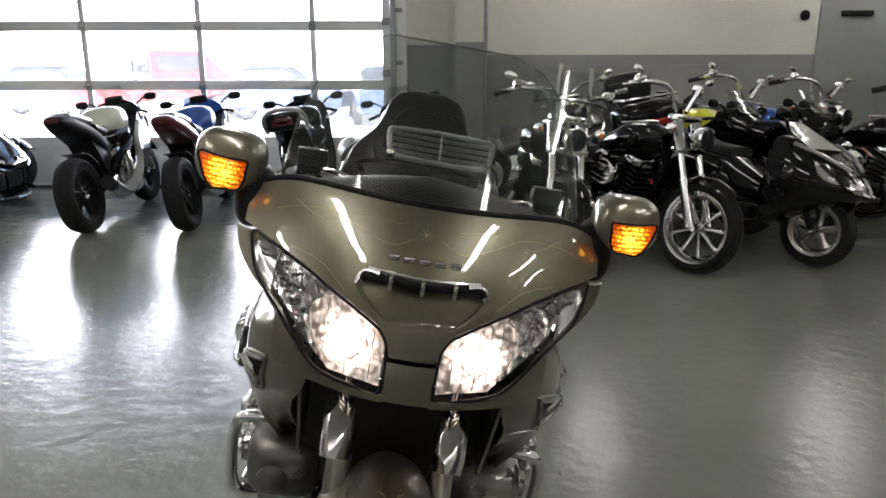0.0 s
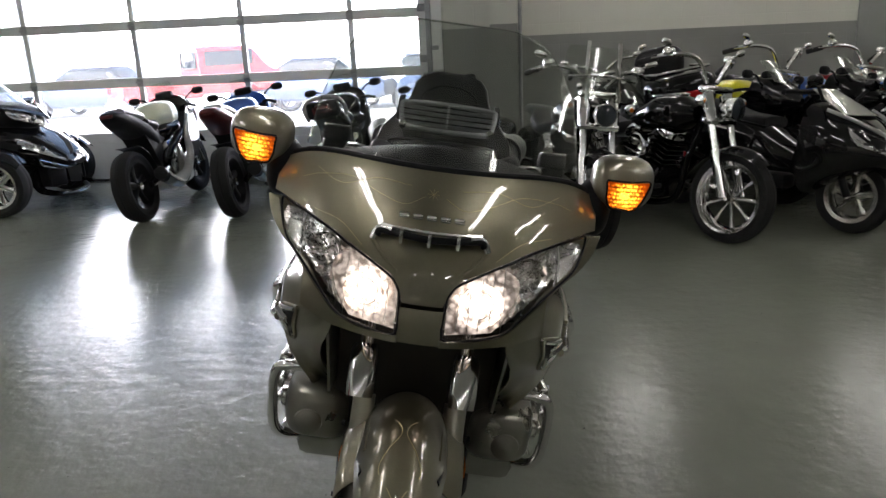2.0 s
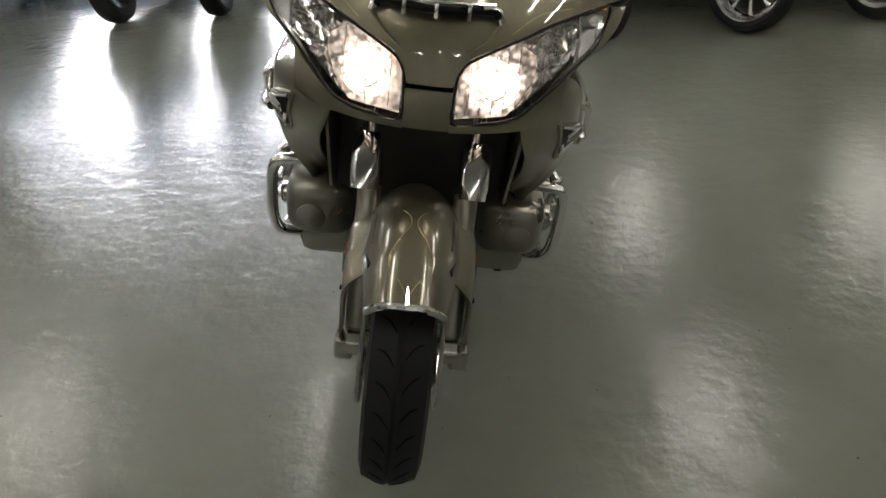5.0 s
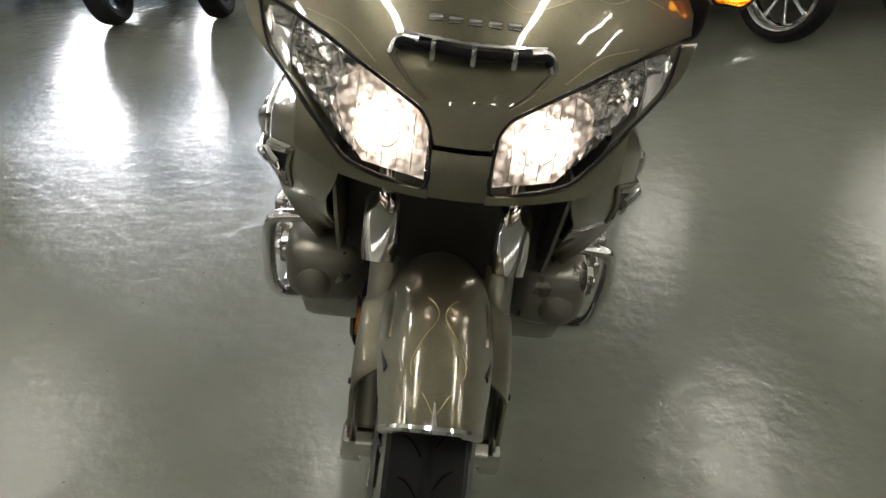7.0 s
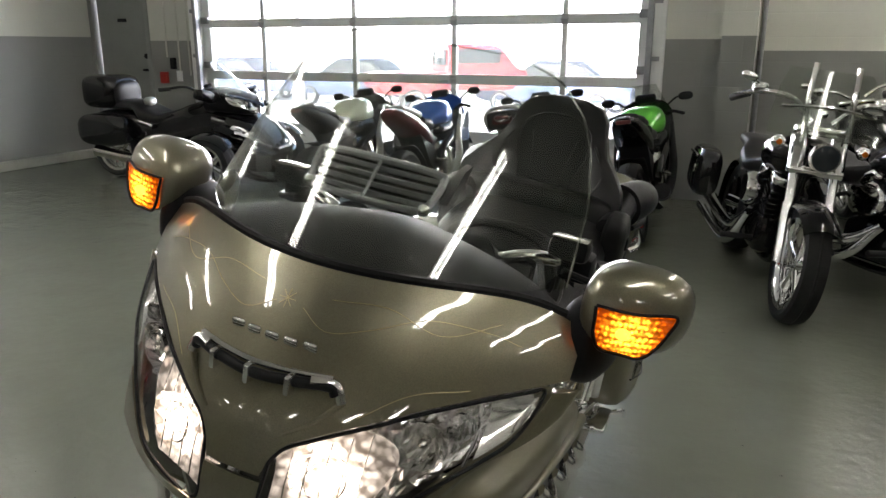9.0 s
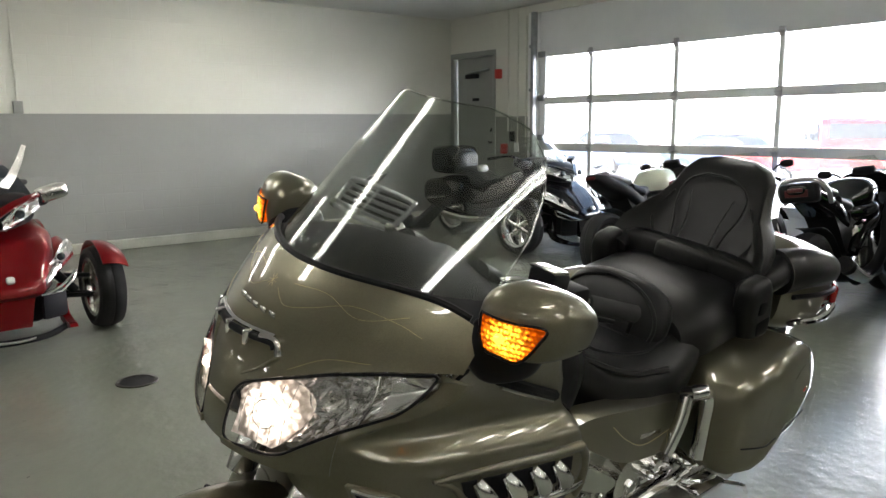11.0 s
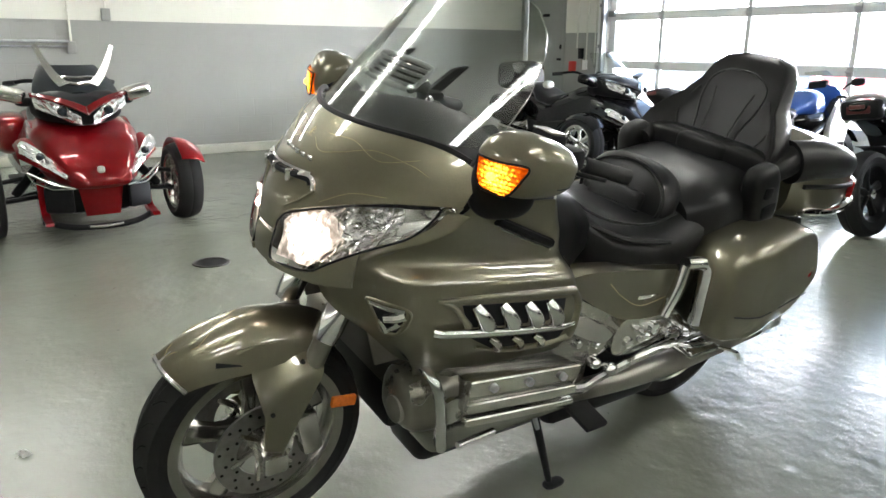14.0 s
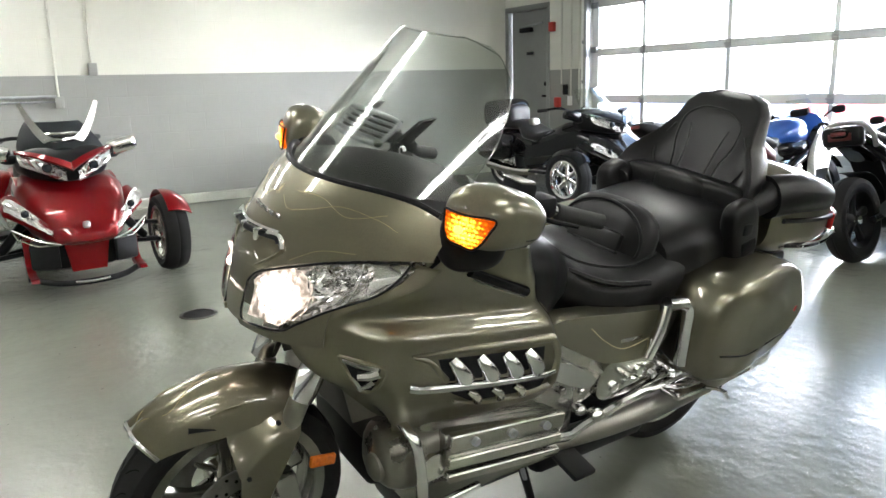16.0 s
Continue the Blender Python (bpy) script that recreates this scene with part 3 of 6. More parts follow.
for s in (-1, 1):
    def skirt(u, v):
        """Side of the fender, from its shoulder down to the axle; u from front to rear."""
        a, b = (spline2(q, 41)[int(v * 40 + 0.5)] for q in (((-0.2055, 0.6187), (-0.168, 0.545), (-0.153, 0.46), (-0.152, 0.35)), ((0.020, 0.60), (-0.01, 0.53), (-0.055, 0.44), (-0.108, 0.335))))
        th = radians(14 - 42 * u)
        top = (AX.y - 0.281 * math.sin(th) - (-0.2055 + 0.2255 * u), AX.z + 0.281 * math.cos(th) - (0.6187 - 0.0187 * u))
        k = (1 - v) ** 2
        w = min(1.0, max(0.0, (v - 0.40 * (1 - u) ** 1.5) / 0.34))
        x = 0.066 + 0.054 * w * w * (3 - 2 * w)
        return (s * x, a[0] + (b[0] - a[0]) * u + top[0] * k, a[1] + (b[1] - a[1]) * u + top[1] * k)

    part("fender_side", a_sheet(skirt, 24, 40, -s * 0.006), "paint", bike)
    # Black bar on the uncut skin stands in for the slot's shade.
    part("slot_shade_bar", a_tube([fender(0.60, 0.5 + s * 0.47), fender(0.68, 0.5 + s * 0.455), fender(0.76, 0.5 + s * 0.43)], (0.0035, 0.0075), 8), "black", bike, "black bar standing in for the shaded fender slot")
    for y, z in ((-0.068, 0.564), (-0.135, 0.444)):
        part("bolt", a_spin([(0.0, 0.0), (0.0, 0.006), (s * 0.006, 0.005), (s * 0.006, 0.0)], (s * 0.124, y, z), "x", 10), "black", bike)
    part("fork_tube", a_tube([(s * 0.106, 0.12, 0.82), (s * 0.106, 0.045, 0.68)], 0.015, 16), "chrome", bike)
    bm = bmesh.new()
    put_spin(bm, [(-0.055, 0.0), (-0.055, 0.028), (-0.03, 0.031), (0.040, 0.031), (0.056, 0.025), (0.057, 0.0)], (0, 0, 0), "z", 24)
    bmesh.ops.transform(bm, matrix=pose(s * 0.106, 0.015, 0.645, -26), verts=bm.verts)
    part("fork_cover", bm, "chrome", bike, "chrome fork cover")
    part("fork_slider", a_tube([(s * 0.096, 0.000, 0.60), (s * 0.096, -0.120, 0.31)], 0.0235, 16), "fork_alloy", bike, "bronze-grey fork slider")
    part("fork_reflector", a_box((s * 0.132, 0.035, 0.435), (0.012, 0.062, 0.026), 0.003, turn(x=-8)), "amber_off", bike, "unlit amber reflector")
    part("axle_clamp", a_box((s * 0.115, -0.125, 0.305), (0.04, 0.06, 0.05), 0.01), "satin", bike)

# Fairing nose between the top edge and the lamps.
def nose_skin(u, v):
    x = -0.345 + 0.69 * u
    z = lamp_top(x) + 0.005 + (1.078 - 0.045 * (abs(x) / 0.345) ** 6 - lamp_top(x) - 0.005) * v
    bulge = -0.012 * math.exp(-(x / 0.085) ** 2) * math.exp(-((z - 0.93) / 0.05) ** 2)
    return nose(x, z, bulge)


fairing = part("fairing", a_sheet(nose_skin, 72, 24, -0.005), "paint", bike)
part("chin", a_sheet(lambda u, v: nose(-0.041 + 0.082 * u, 0.774 + 0.068 * v), 6, 10, -0.005), "paint", bike)
for s in (-1, 1):
    part("chin", a_sheet(lambda u, v: nose(s * (0.040 + 0.20 * u), interp(u, [0, 0.65, 1], [0.774, 0.776, 0.79]) + v * (lamp_low(0.040 + 0.20 * u) - 0.004 - interp(u, [0, 0.65, 1], [0.774, 0.776, 0.79]))), 20, 6, s * 0.005), "paint", bike)

# Pinstripes on the nose.
def stripe(pts, parent, name="pinstripe"):
    part(name, a_tube([nose(x, z, -0.0012 - (0.012 * math.exp(-(x / 0.085) ** 2) * math.exp(-((z - 0.93) / 0.05) ** 2))) for x, z in spline2(pts, 40)], 0.00045, 5, smooth=False), "gold_line", parent)


for s in (-1, 1):
    stripe([(s * 0.02, 1.035), (s * 0.06, 1.018), (s * 0.11, 1.028), (s * 0.17, 1.045), (s * 0.24, 1.035), (s * 0.28, 1.02)], fairing)
    stripe([(s * 0.05, 1.05), (s * 0.12, 1.052), (s * 0.19, 1.03), (s * 0.25, 1.045)], fairing)
    stripe([(s * 0.13, 0.935), (s * 0.18, 0.965), (s * 0.24, 0.972)], fairing)
for k in range(4):
    a = math.pi * k / 4
    stripe([(-0.006 + 0.012 * math.cos(a + math.pi), 1.040 + 0.010 * math.sin(a + math.pi)), (-0.006, 1.040), (-0.006 + 0.012 * math.cos(a), 1.040 + 0.010 * math.sin(a))], fairing)

# Chrome garnish across the nose with four clips, and a row of raised blank marks above it.
bar = a_tube([nose(-0.102, 0.962, -0.014), nose(-0.094, 0.972, -0.020), nose(-0.05, 0.972, -0.026), nose(0, 0.971, -0.030), nose(0.05, 0.972, -0.026), nose(0.094, 0.972, -0.020), nose(0.102, 0.962, -0.014)], 0.0070, 10)
garnish = part("nose_garnish", bar, "black", bike, "black bar with chrome clips and ends")
for x in (-0.055, -0.002, 0.052):
    part("clip", a_box(nose(x, 0.970, -0.030), (0.008, 0.018, 0.026), 0.003), "chrome", garnish)
part("end", a_tube([nose(-0.110, 0.952, -0.008), nose(-0.100, 0.972, -0.016), nose(-0.072, 0.976, -0.024)], 0.0075, 10), "chrome", garnish)
part("end", a_tube([nose(0.110, 0.952, -0.008), nose(0.100, 0.972, -0.016), nose(0.072, 0.976, -0.024)], 0.0075, 10), "chrome", garnish)
part("top_edge", a_tube([nose(x, 0.981, -0.016 - 0.012 * math.exp(-(x / 0.085) ** 2)) for x in (-0.095, -0.05, 0, 0.05, 0.095)], 0.004, 8), "chrome", garnish)
for s in (-1, 1):
    part("v_crease", a_tube([nose(s * x, z, -0.006) for x, z in ((0.112, 0.952), (0.085, 0.925), (0.055, 0.905))], (0.0045, 0.002), 8), "paint", fairing)
for k in range(5):
    x = -0.056 + 0.0265 * k
    part("badge_mark", a_box(nose(x, 1.000, -0.003), (0.020, 0.005, 0.012), 0.003), "chrome", bike, "small chrome badge piece")

# Headlamps.
def facet_glow(name, color, low, high, scale, ribs=40.0, bulb=(0, 0, 0)):
    """A lit lamp face broken up by its moulded facets."""
    m, n, l, b = node_mat(name)
    tc, vo = n.new("ShaderNodeTexCoord"), n.new("ShaderNodeTexVoronoi")
    vo.inputs["Scale"].default_value = scale
    l.new(tc.outputs["Object"], vo.inputs["Vector"])
    b.inputs["Base Color"].default_value = (*[c * 0.55 for c in color], 1)
    b.inputs["Emission Color"].default_value = (*color, 1)
    r = n.new("ShaderNodeMapRange")
    r.inputs["From Min"].default_value, r.inputs["From Max"].default_value = 0.25, 0.75
    r.inputs["To Min"].default_value, r.inputs["To Max"].default_value = high, low
    l.new(vo.outputs["Distance"], r.inputs["Value"])
    wv, mul = n.new("ShaderNodeTexWave"), n.new("ShaderNodeMath")
    wv.wave_type, wv.bands_direction = "BANDS", "Z"
    wv.inputs["Scale"].default_value = ribs
    l.new(tc.outputs["Object"], wv.inputs["Vector"])
    rb = n.new("ShaderNodeMapRange")
    rb.inputs["To Min"].default_value, rb.inputs["To Max"].default_value = 0.75, 1.25
    l.new(wv.outputs["Fac"], rb.inputs["Value"])
    mul.operation = "MULTIPLY"
    l.new(r.outputs[0], mul.inputs[0])
    l.new(rb.outputs[0], mul.inputs[1])
    # brightest before the bulb, fading towards the rim
    ab, ds, near, out = (n.new("ShaderNode" + k) for k in ("VectorMath", "VectorMath", "MapRange", "Math"))
    ab.operation, ds.operation, out.operation = "ABSOLUTE", "DISTANCE", "MULTIPLY"
    flat = n.new("ShaderNodeVectorMath")
    flat.operation, flat.inputs[1].default_value = "MULTIPLY", (1, 0, 1)
    l.new(tc.outputs["Object"], ab.inputs[0])
    l.new(ab.outputs[0], flat.inputs[0])
    l.new(flat.outputs[0], ds.inputs[0])
    ds.inputs[1].default_value = (bulb[0], 0, bulb[2])
    near.interpolation_type = "SMOOTHERSTEP"
    near.inputs["From Min"].default_value, near.inputs["From Max"].default_value = 0.018, 0.066
    near.inputs["To Min"].default_value, near.inputs["To Max"].default_value = 1.0, 0.16
    l.new(ds.outputs["Value"], near.inputs["Value"])
    l.new(mul.outputs[0], out.inputs[0])
    l.new(near.outputs[0], out.inputs[1])
    l.new(out.outputs[0], b.inputs["Emission Strength"])
    b.inputs["Roughness"].default_value, b.inputs["Metallic"].default_value = 0.15, 0.6
    return m


def amber_grid():
    """A lit amber lens: red-orange grid of small prisms, hot yellow over the bulb."""
    m, n, l, b = node_mat("amber_prisms")
    tc, ab, ds = n.new("ShaderNodeTexCoord"), n.new("ShaderNodeVectorMath"), n.new("ShaderNodeVectorMath")
    ab.operation, ds.operation = "ABSOLUTE", "DISTANCE"
    l.new(tc.outputs["Object"], ab.inputs[0])
    l.new(ab.outputs[0], ds.inputs[0])
    ds.inputs[1].default_value = (0.402, 0.172, 1.056)
    near = n.new("ShaderNodeMapRange")
    near.interpolation_type = "SMOOTHERSTEP"
    near.inputs["From Min"].default_value, near.inputs["From Max"].default_value = 0.002, 0.058
    near.inputs["To Min"].default_value, near.inputs["To Max"].default_value = 1.0, 0.0
    l.new(ds.outputs["Value"], near.inputs["Value"])
    fac = near.outputs[0]
    vo = n.new("ShaderNodeTexVoronoi")
    vo.inputs["Scale"].default_value = 190.0
    l.new(tc.outputs["Object"], vo.inputs["Vector"])
    cell = n.new("ShaderNodeMapRange")
    cell.inputs["From Max"].default_value, cell.inputs["To Min"].default_value, cell.inputs["To Max"].default_value = 0.7, 1.6, 0.15
    l.new(vo.outputs["Distance"], cell.inputs["Value"])
    power = cell.outputs[0]
    for way, sc, lo in (("X", 60.0, 0.8), ("Z", 36.0, 0.25)):
        wv, rb, mul = n.new("ShaderNodeTexWave"), n.new("ShaderNodeMapRange"), n.new("ShaderNodeMath")
        wv.wave_type, wv.bands_direction, wv.inputs["Scale"].default_value = "BANDS", way, sc
        l.new(tc.outputs["Object"], wv.inputs["Vector"])
        rb.inputs["To Min"].default_value, rb.inputs["To Max"].default_value = lo, 1.35
        l.new(wv.outputs["Fac"], rb.inputs["Value"])
        mul.operation = "MULTIPLY"
        l.new(power, mul.inputs[0])
        l.new(rb.outputs[0], mul.inputs[1])
        power = mul.outputs[0]
    lev, mul = n.new("ShaderNodeMapRange"), n.new("ShaderNodeMath")
    lev.inputs["To Min"].default_value, lev.inputs["To Max"].default_value = 0.10, 1.3
    l.new(fac, lev.inputs["Value"])
    mul.operation = "MULTIPLY"
    l.new(power, mul.inputs[0])
    l.new(lev.outputs[0], mul.inputs[1])
    l.new(mul.outputs[0], b.inputs["Emission Strength"])
    l.new(ramp(n, l, fac, 0.0, 0.9, (1.0, 0.12, 0.0), (1.0, 0.42, 0.025)), b.inputs["Emission Color"])
    b.inputs["Base Color"].default_value = (0.35, 0.05, 0.005, 1)
    b.inputs["Roughness"].default_value = 0.15
    return m


M["lit_face"] = facet_glow("headlamp_facets", (1.0, 0.86, 0.74), 0.05, 0.75, 90.0, 18.0, (0.112, -0.06, 0.852))
M["amber_face"] = amber_grid()


def facet_bowl(c, r, depth, yaw, seed, sides=14):
    """A lamp bowl of flat mirror facets, open to the front."""
    rnd, bm, loops = random.Random(seed), bmesh.new(), []
    m = Matrix.Translation(c) @ turn(z=yaw)
    for k in range(5):
        rr, dep = r * (1 - 0.19 * k), depth * (1 - (1 - 0.19 * k) ** 2) * 1.3
        loops.append([m @ Vector((rr * math.cos(a), dep + rnd.uniform(-0.0022, 0.0022), rr * math.sin(a))) for a in [2 * math.pi * (i + 0.5 * k) / sides for i in range(sides)]])
    rings(bm, loops, caps=False)
    return bm


def in_lamp(x0, x1, off, s):
    return lambda u, v: nose(s * (x0 + (x1 - x0) * u), lamp_low(x0 + (x1 - x0) * u) + 0.003 + (lamp_top(x0 + (x1 - x0) * u) - lamp_low(x0 + (x1 - x0) * u) - 0.006) * v, off)


for s in (-1, 1):
    rnd = random.Random(5)
    bump = [[rnd.uniform(-0.007, 0.007) for _ in range(13)] for _ in range(45)]
    hl = part("headlight", a_sheet(lambda u, v: Vector(in_lamp(0.046, 0.318, 0.040, s)(u, v)) + Vector((0, bump[int(u * 44 + 0.5)][int(v * 12 + 0.5)], 0)), 44, 12, s * 0.004), "reflector", bike, "clear-lensed headlight, inner beam lit", smooth=False)
    lens = part("lens", a_sheet(in_lamp(0.043, 0.319, -0.001, s), 36, 10, s * 0.002), "lens", hl, "clear plastic lens")
    lens.visible_shadow = False
    part("beam", a_sheet(lambda u, v: Vector(in_lamp(0.048, 0.138 + 0.046 * (1 - (2 * v - 1) ** 2), 0.021, s)(u, v)) + Vector((0, 0.008 * ((2 * u - 1) ** 2 + (2 * v - 1) ** 2 - 1) * -1, 0)), 20, 12, s * 0.003), "lit_face", hl, "lit faceted reflector")
    for k in range(5):
        x = 0.068 + 0.021 * k
        part("lens_rib", a_tube([nose(s * x, lamp_low(x) + 0.012, 0.010), nose(s * x, (lamp_low(x) + lamp_top(x)) / 2, 0.009), nose(s * x, lamp_top(x) - 0.012, 0.010)], 0.0009, 6), "chrome", hl)
    part("bulb_ring", a_tube([nose(s * (0.112 + 0.024 * math.cos(a)), 0.852 + 0.024 * math.sin(a), 0.012) for a in [2 * math.pi * k / 16 for k in range(17)]], 0.0014, 6), "chrome", hl)
    part("bulb", a_blob(nose(s * 0.112, 0.852, 0.018), (0.013, 0.018, 0.013), 2), "bulb", hl)
    part("high_beam", facet_bowl(nose(s * 0.205, 0.905, 0.006), 0.036, 0.034, s * 26, 3), "chrome", hl, smooth=False)
    part("high_bulb", a_blob(nose(s * 0.205, 0.905, 0.020), (0.008, 0.012, 0.008), 2), "satin", hl)
    part("low_beam", facet_bowl(nose(s * 0.112, 0.852, 0.008), 0.045, 0.030, s * 14, 4), "lit_face", hl, "lit faceted bowl", smooth=False)
    part("side_bowl", facet_bowl(nose(s * 0.243, 0.928, 0.004), 0.020, 0.02, s * 30, 7), "chrome", hl, smooth=False)
    part("divider", a_tube([nose(s * 0.256, 0.881, 0.004), nose(s * 0.262, 0.92, 0.003), nose(s * 0.256, 0.957, 0.004)], 0.0025, 8), "chrome", hl)
    part("end_cap", a_sheet(lambda u, v: Vector(in_lamp(0.264, 0.314, 0.010, s)(u, v)) + Vector((0, 0.022 * math.sin(3.1 * v), 0)), 10, 8, s * 0.003), "reflector", hl)
    rim = [nose(s * x, lamp_top(x) + 0.001, -0.001) for x in (0.046, 0.06, 0.09, 0.123, 0.16, 0.199, 0.26, 0.30, 0.318)]
    low = [nose(s * x, lamp_low(x) - 0.001, -0.001) for x in (0.321, 0.312, 0.298, 0.28, 0.234, 0.19, 0.167, 0.14, 0.10, 0.045)]
    part("gasket", a_tube([*rim, *low, rim[0]], 0.0028, 6, 80), "black", hl, "black rubber gasket")
    part("housing", a_sheet(in_lamp(0.043, 0.319, 0.075, s), 12, 6, s * 0.004), "black", hl)

# Cowls down both sides.
COWL_Z = [0.53, 0.60, 0.68, 0.76, 0.84, 0.90, 0.965]
COWL_K = [0.90, 0.96, 1.0, 1.0, 1.0, 1.0, 1.03]
SWELL_Z = [0.53, 0.57, 0.62, 0.70, 0.77, 0.795, 0.806, 0.818, 0.832, 0.86, 0.90, 0.965]
SWELL_X = [-0.028, -0.006, 0.010, 0.021, 0.020, 0.014, 0.002, -0.018, -0.025, -0.020, -0.004, 0.004]


def cowl_start(z):
    return interp(z, [0.53, 0.60, 0.70, 0.755, 0.80, 0.806, 0.861, 0.893, 0.930, 0.962], [0.20, 0.195, 0.19, 0.175, 0.165, 0.172, 0.242, 0.290, 0.319, 0.328])


@functools.lru_cache(None)
def cowl_curve(z):
    x0, k = cowl_start(z), interp(z, COWL_Z, COWL_K)
    a = nose(x0, max(z, 0.66), 0.004)
    a.z = z
    a.y += max(0, 0.66 - z) * 0.9
    back = interp(z, [0.53, 0.60, 0.74, 0.84, 0.965], [0.545, 0.545, 0.50, 0.46, 0.40])
    first = Vector((x0 + 0.03, a.y + 0.03 * 3.3 * (x0 + 0.015), z))
    mid = [Vector((x0 + (0.300 * k - x0) * f, a.y + (0.16 - a.y) * g, z)) for f, g in ((0.66, 0.42), (0.92, 0.80))]
    q = spline([a, first, *mid, Vector((0.309 * k, 0.26, z)), Vector((0.318 * k, 0.38, z)), Vector((0.318 * k, back, z)), Vector((0.27 * k, back + 0.045, z))], 97)
    for i, p in enumerate(q):
        w = min(1.0, max(0.0, (p.y + 0.07) / 0.16))
        level = z + 0.10 * (p.y - 0.20)
        p.x += w * w * (3 - 2 * w) * sum(interp(level + d, SWELL_Z, SWELL_X) for d in (-0.008, -0.004, 0, 0.004, 0.008)) / 5
    return q


def cowl(z, u):
    """A point round the side at height z: u from the nose back to the seat."""
    q = cowl_curve(round(z, 4))
    k = min(95.999, max(0.0, u * 96))
    return q[int(k)].lerp(q[int(k) + 1], k - int(k))


def cowl_skin(s):
    def f(u, v):
        p = cowl(0.53 + 0.432 * v + 0.05 * max(0, 0.35 - u) * (1 - v), u)
        return (s * p.x, p.y, p.z)
    return f


for s in (-1, 1):
    side = part("side_cowl", a_sheet(cowl_skin(s), 80, 60, -s * 0.005), "paint", bike)

    def on(u, z, out=0.0):
        p, q = cowl(z, u), cowl(z, min(1, u + 0.02))
        n = Vector((q.y - p.y, -(q.x - p.x), 0)).normalized() if (q - p).length > 1e-5 else Vector((1, 0, 0))
        p = p + n * out
        return Vector((s * p.x, p.y, p.z))

    def at(y, z, out=0.0):
        ys = [p.y for p in cowl_curve(round(z, 4))][10:90]
        return on(interp(y, ys, [(10 + i) / 96 for i in range(80)]), z, out)

    def quad(a, b, c, d, out):
        return lambda u, v: at((a[0] * (1 - u) + b[0] * u) * (1 - v) + (d[0] * (1 - u) + c[0] * u) * v, (a[1] * (1 - u) + b[1] * u) * (1 - v) + (d[1] * (1 - u) + c[1] * u) * v, out)

    # front air vent: a black three-cornered sheet for the opening's shade, with three chrome blades
    vent_sheet = part("air_vent", a_sheet(quad((0.012, 0.764), (0.074, 0.742), (0.066, 0.688), (0.042, 0.692), 0.003), 8, 8, s * 0.003), "black", side, "black sheet standing in for the shaded vent opening")
    for ends, r in ((((0.072, 0.738), (0.058, 0.731), (0.038, 0.727)), (0.012, 0.010)), (((0.012, 0.762), (0.040, 0.752), (0.070, 0.745)), (0.005, 0.007)), (((0.046, 0.690), (0.056, 0.704), (0.064, 0.720)), (0.004, 0.009)), (((0.030, 0.722), (0.040, 0.708), (0.050, 0.690)), (0.004, 0.006))):
        part("vent_blade", a_tube([at(y, z, 0.005) for y, z in ends], r, 8), "chrome", vent_sheet)
    part("vent_rim", a_tube([at(y, z, 0.003) for y, z in ((0.006, 0.769), (0.04, 0.760), (0.080, 0.743), (0.078, 0.71), (0.066, 0.682), (0.044, 0.688), (0.022, 0.73), (0.006, 0.769))], 0.004, 8), "paint", side)
    # louvred panel: two black sheets for the openings' shade, with chrome fins and a chrome bar between them
    slot = part("louvre_shade_sheet", a_sheet(quad((0.195, 0.746), (0.475, 0.718), (0.478, 0.662), (0.215, 0.690), 0.002), 14, 6, s * 0.003), "black", side)
    low_slot = part("louvre_shade_sheet", a_sheet(quad((0.235, 0.655), (0.505, 0.618), (0.500, 0.590), (0.300, 0.612), 0.002), 14, 6, s * 0.003), "black", side)
    for path, r in ((((0.135, 0.765), (0.24, 0.760), (0.38, 0.748), (0.495, 0.735)), (0.004, 0.011)), (((0.495, 0.735), (0.52, 0.70), (0.53, 0.64), (0.535, 0.596)), 0.010), (((0.250, 0.628), (0.33, 0.598), (0.43, 0.585), (0.535, 0.590)), (0.004, 0.010)), (((0.140, 0.762), (0.175, 0.745), (0.20, 0.715), (0.215, 0.695)), (0.004, 0.009))):
        part("louvre_frame", a_tube([at(y, z, 0.004) for y, z in path], r, 10), "paint", side)
    part("chrome_bar", a_tube([at(0.136, 0.692, 0.004), at(0.17, 0.690, 0.016), at(0.32, 0.672, 0.020), at(0.46, 0.652, 0.018), at(0.515, 0.643, 0.010)], (0.011, 0.007), 10), "chrome", side)
    for y, z in ((0.242, 0.718), (0.309, 0.711), (0.375, 0.704), (0.436, 0.698)):
        part("fin", a_tube([at(y - 0.016, z + 0.024, 0.004), at(y - 0.006, z + 0.008, 0.014), at(y + 0.008, z - 0.012, 0.013), at(y + 0.018, z - 0.026, 0.004)], (0.012, 0.023), 12), "chrome", slot)
    for y, z in ((0.300, 0.632), (0.365, 0.622), (0.430, 0.612)):
        part("fin", a_tube([at(y - 0.018, z + 0.016, 0.003), at(y, z + 0.002, 0.011), at(y + 0.014, z - 0.018, 0.003)], (0.007, 0.013), 10), "satin", low_slot)
    part("pocket_trim", a_tube([at(0.262, 0.926, 0.004), at(0.34, 0.89, 0.006), at(0.43, 0.848, 0.004)], 0.011, 8), "black", side, "black trim strip")
    part("pocket_trim_chrome", a_tube([at(0.270, 0.910, 0.008), at(0.34, 0.877, 0.010), at(0.425, 0.838, 0.008)], 0.0045, 8), "chrome", side)

    # mirror pod with its signal, on a foot blackened for shade
    CX, CY, CZ = 0.402, 0.242, 1.078

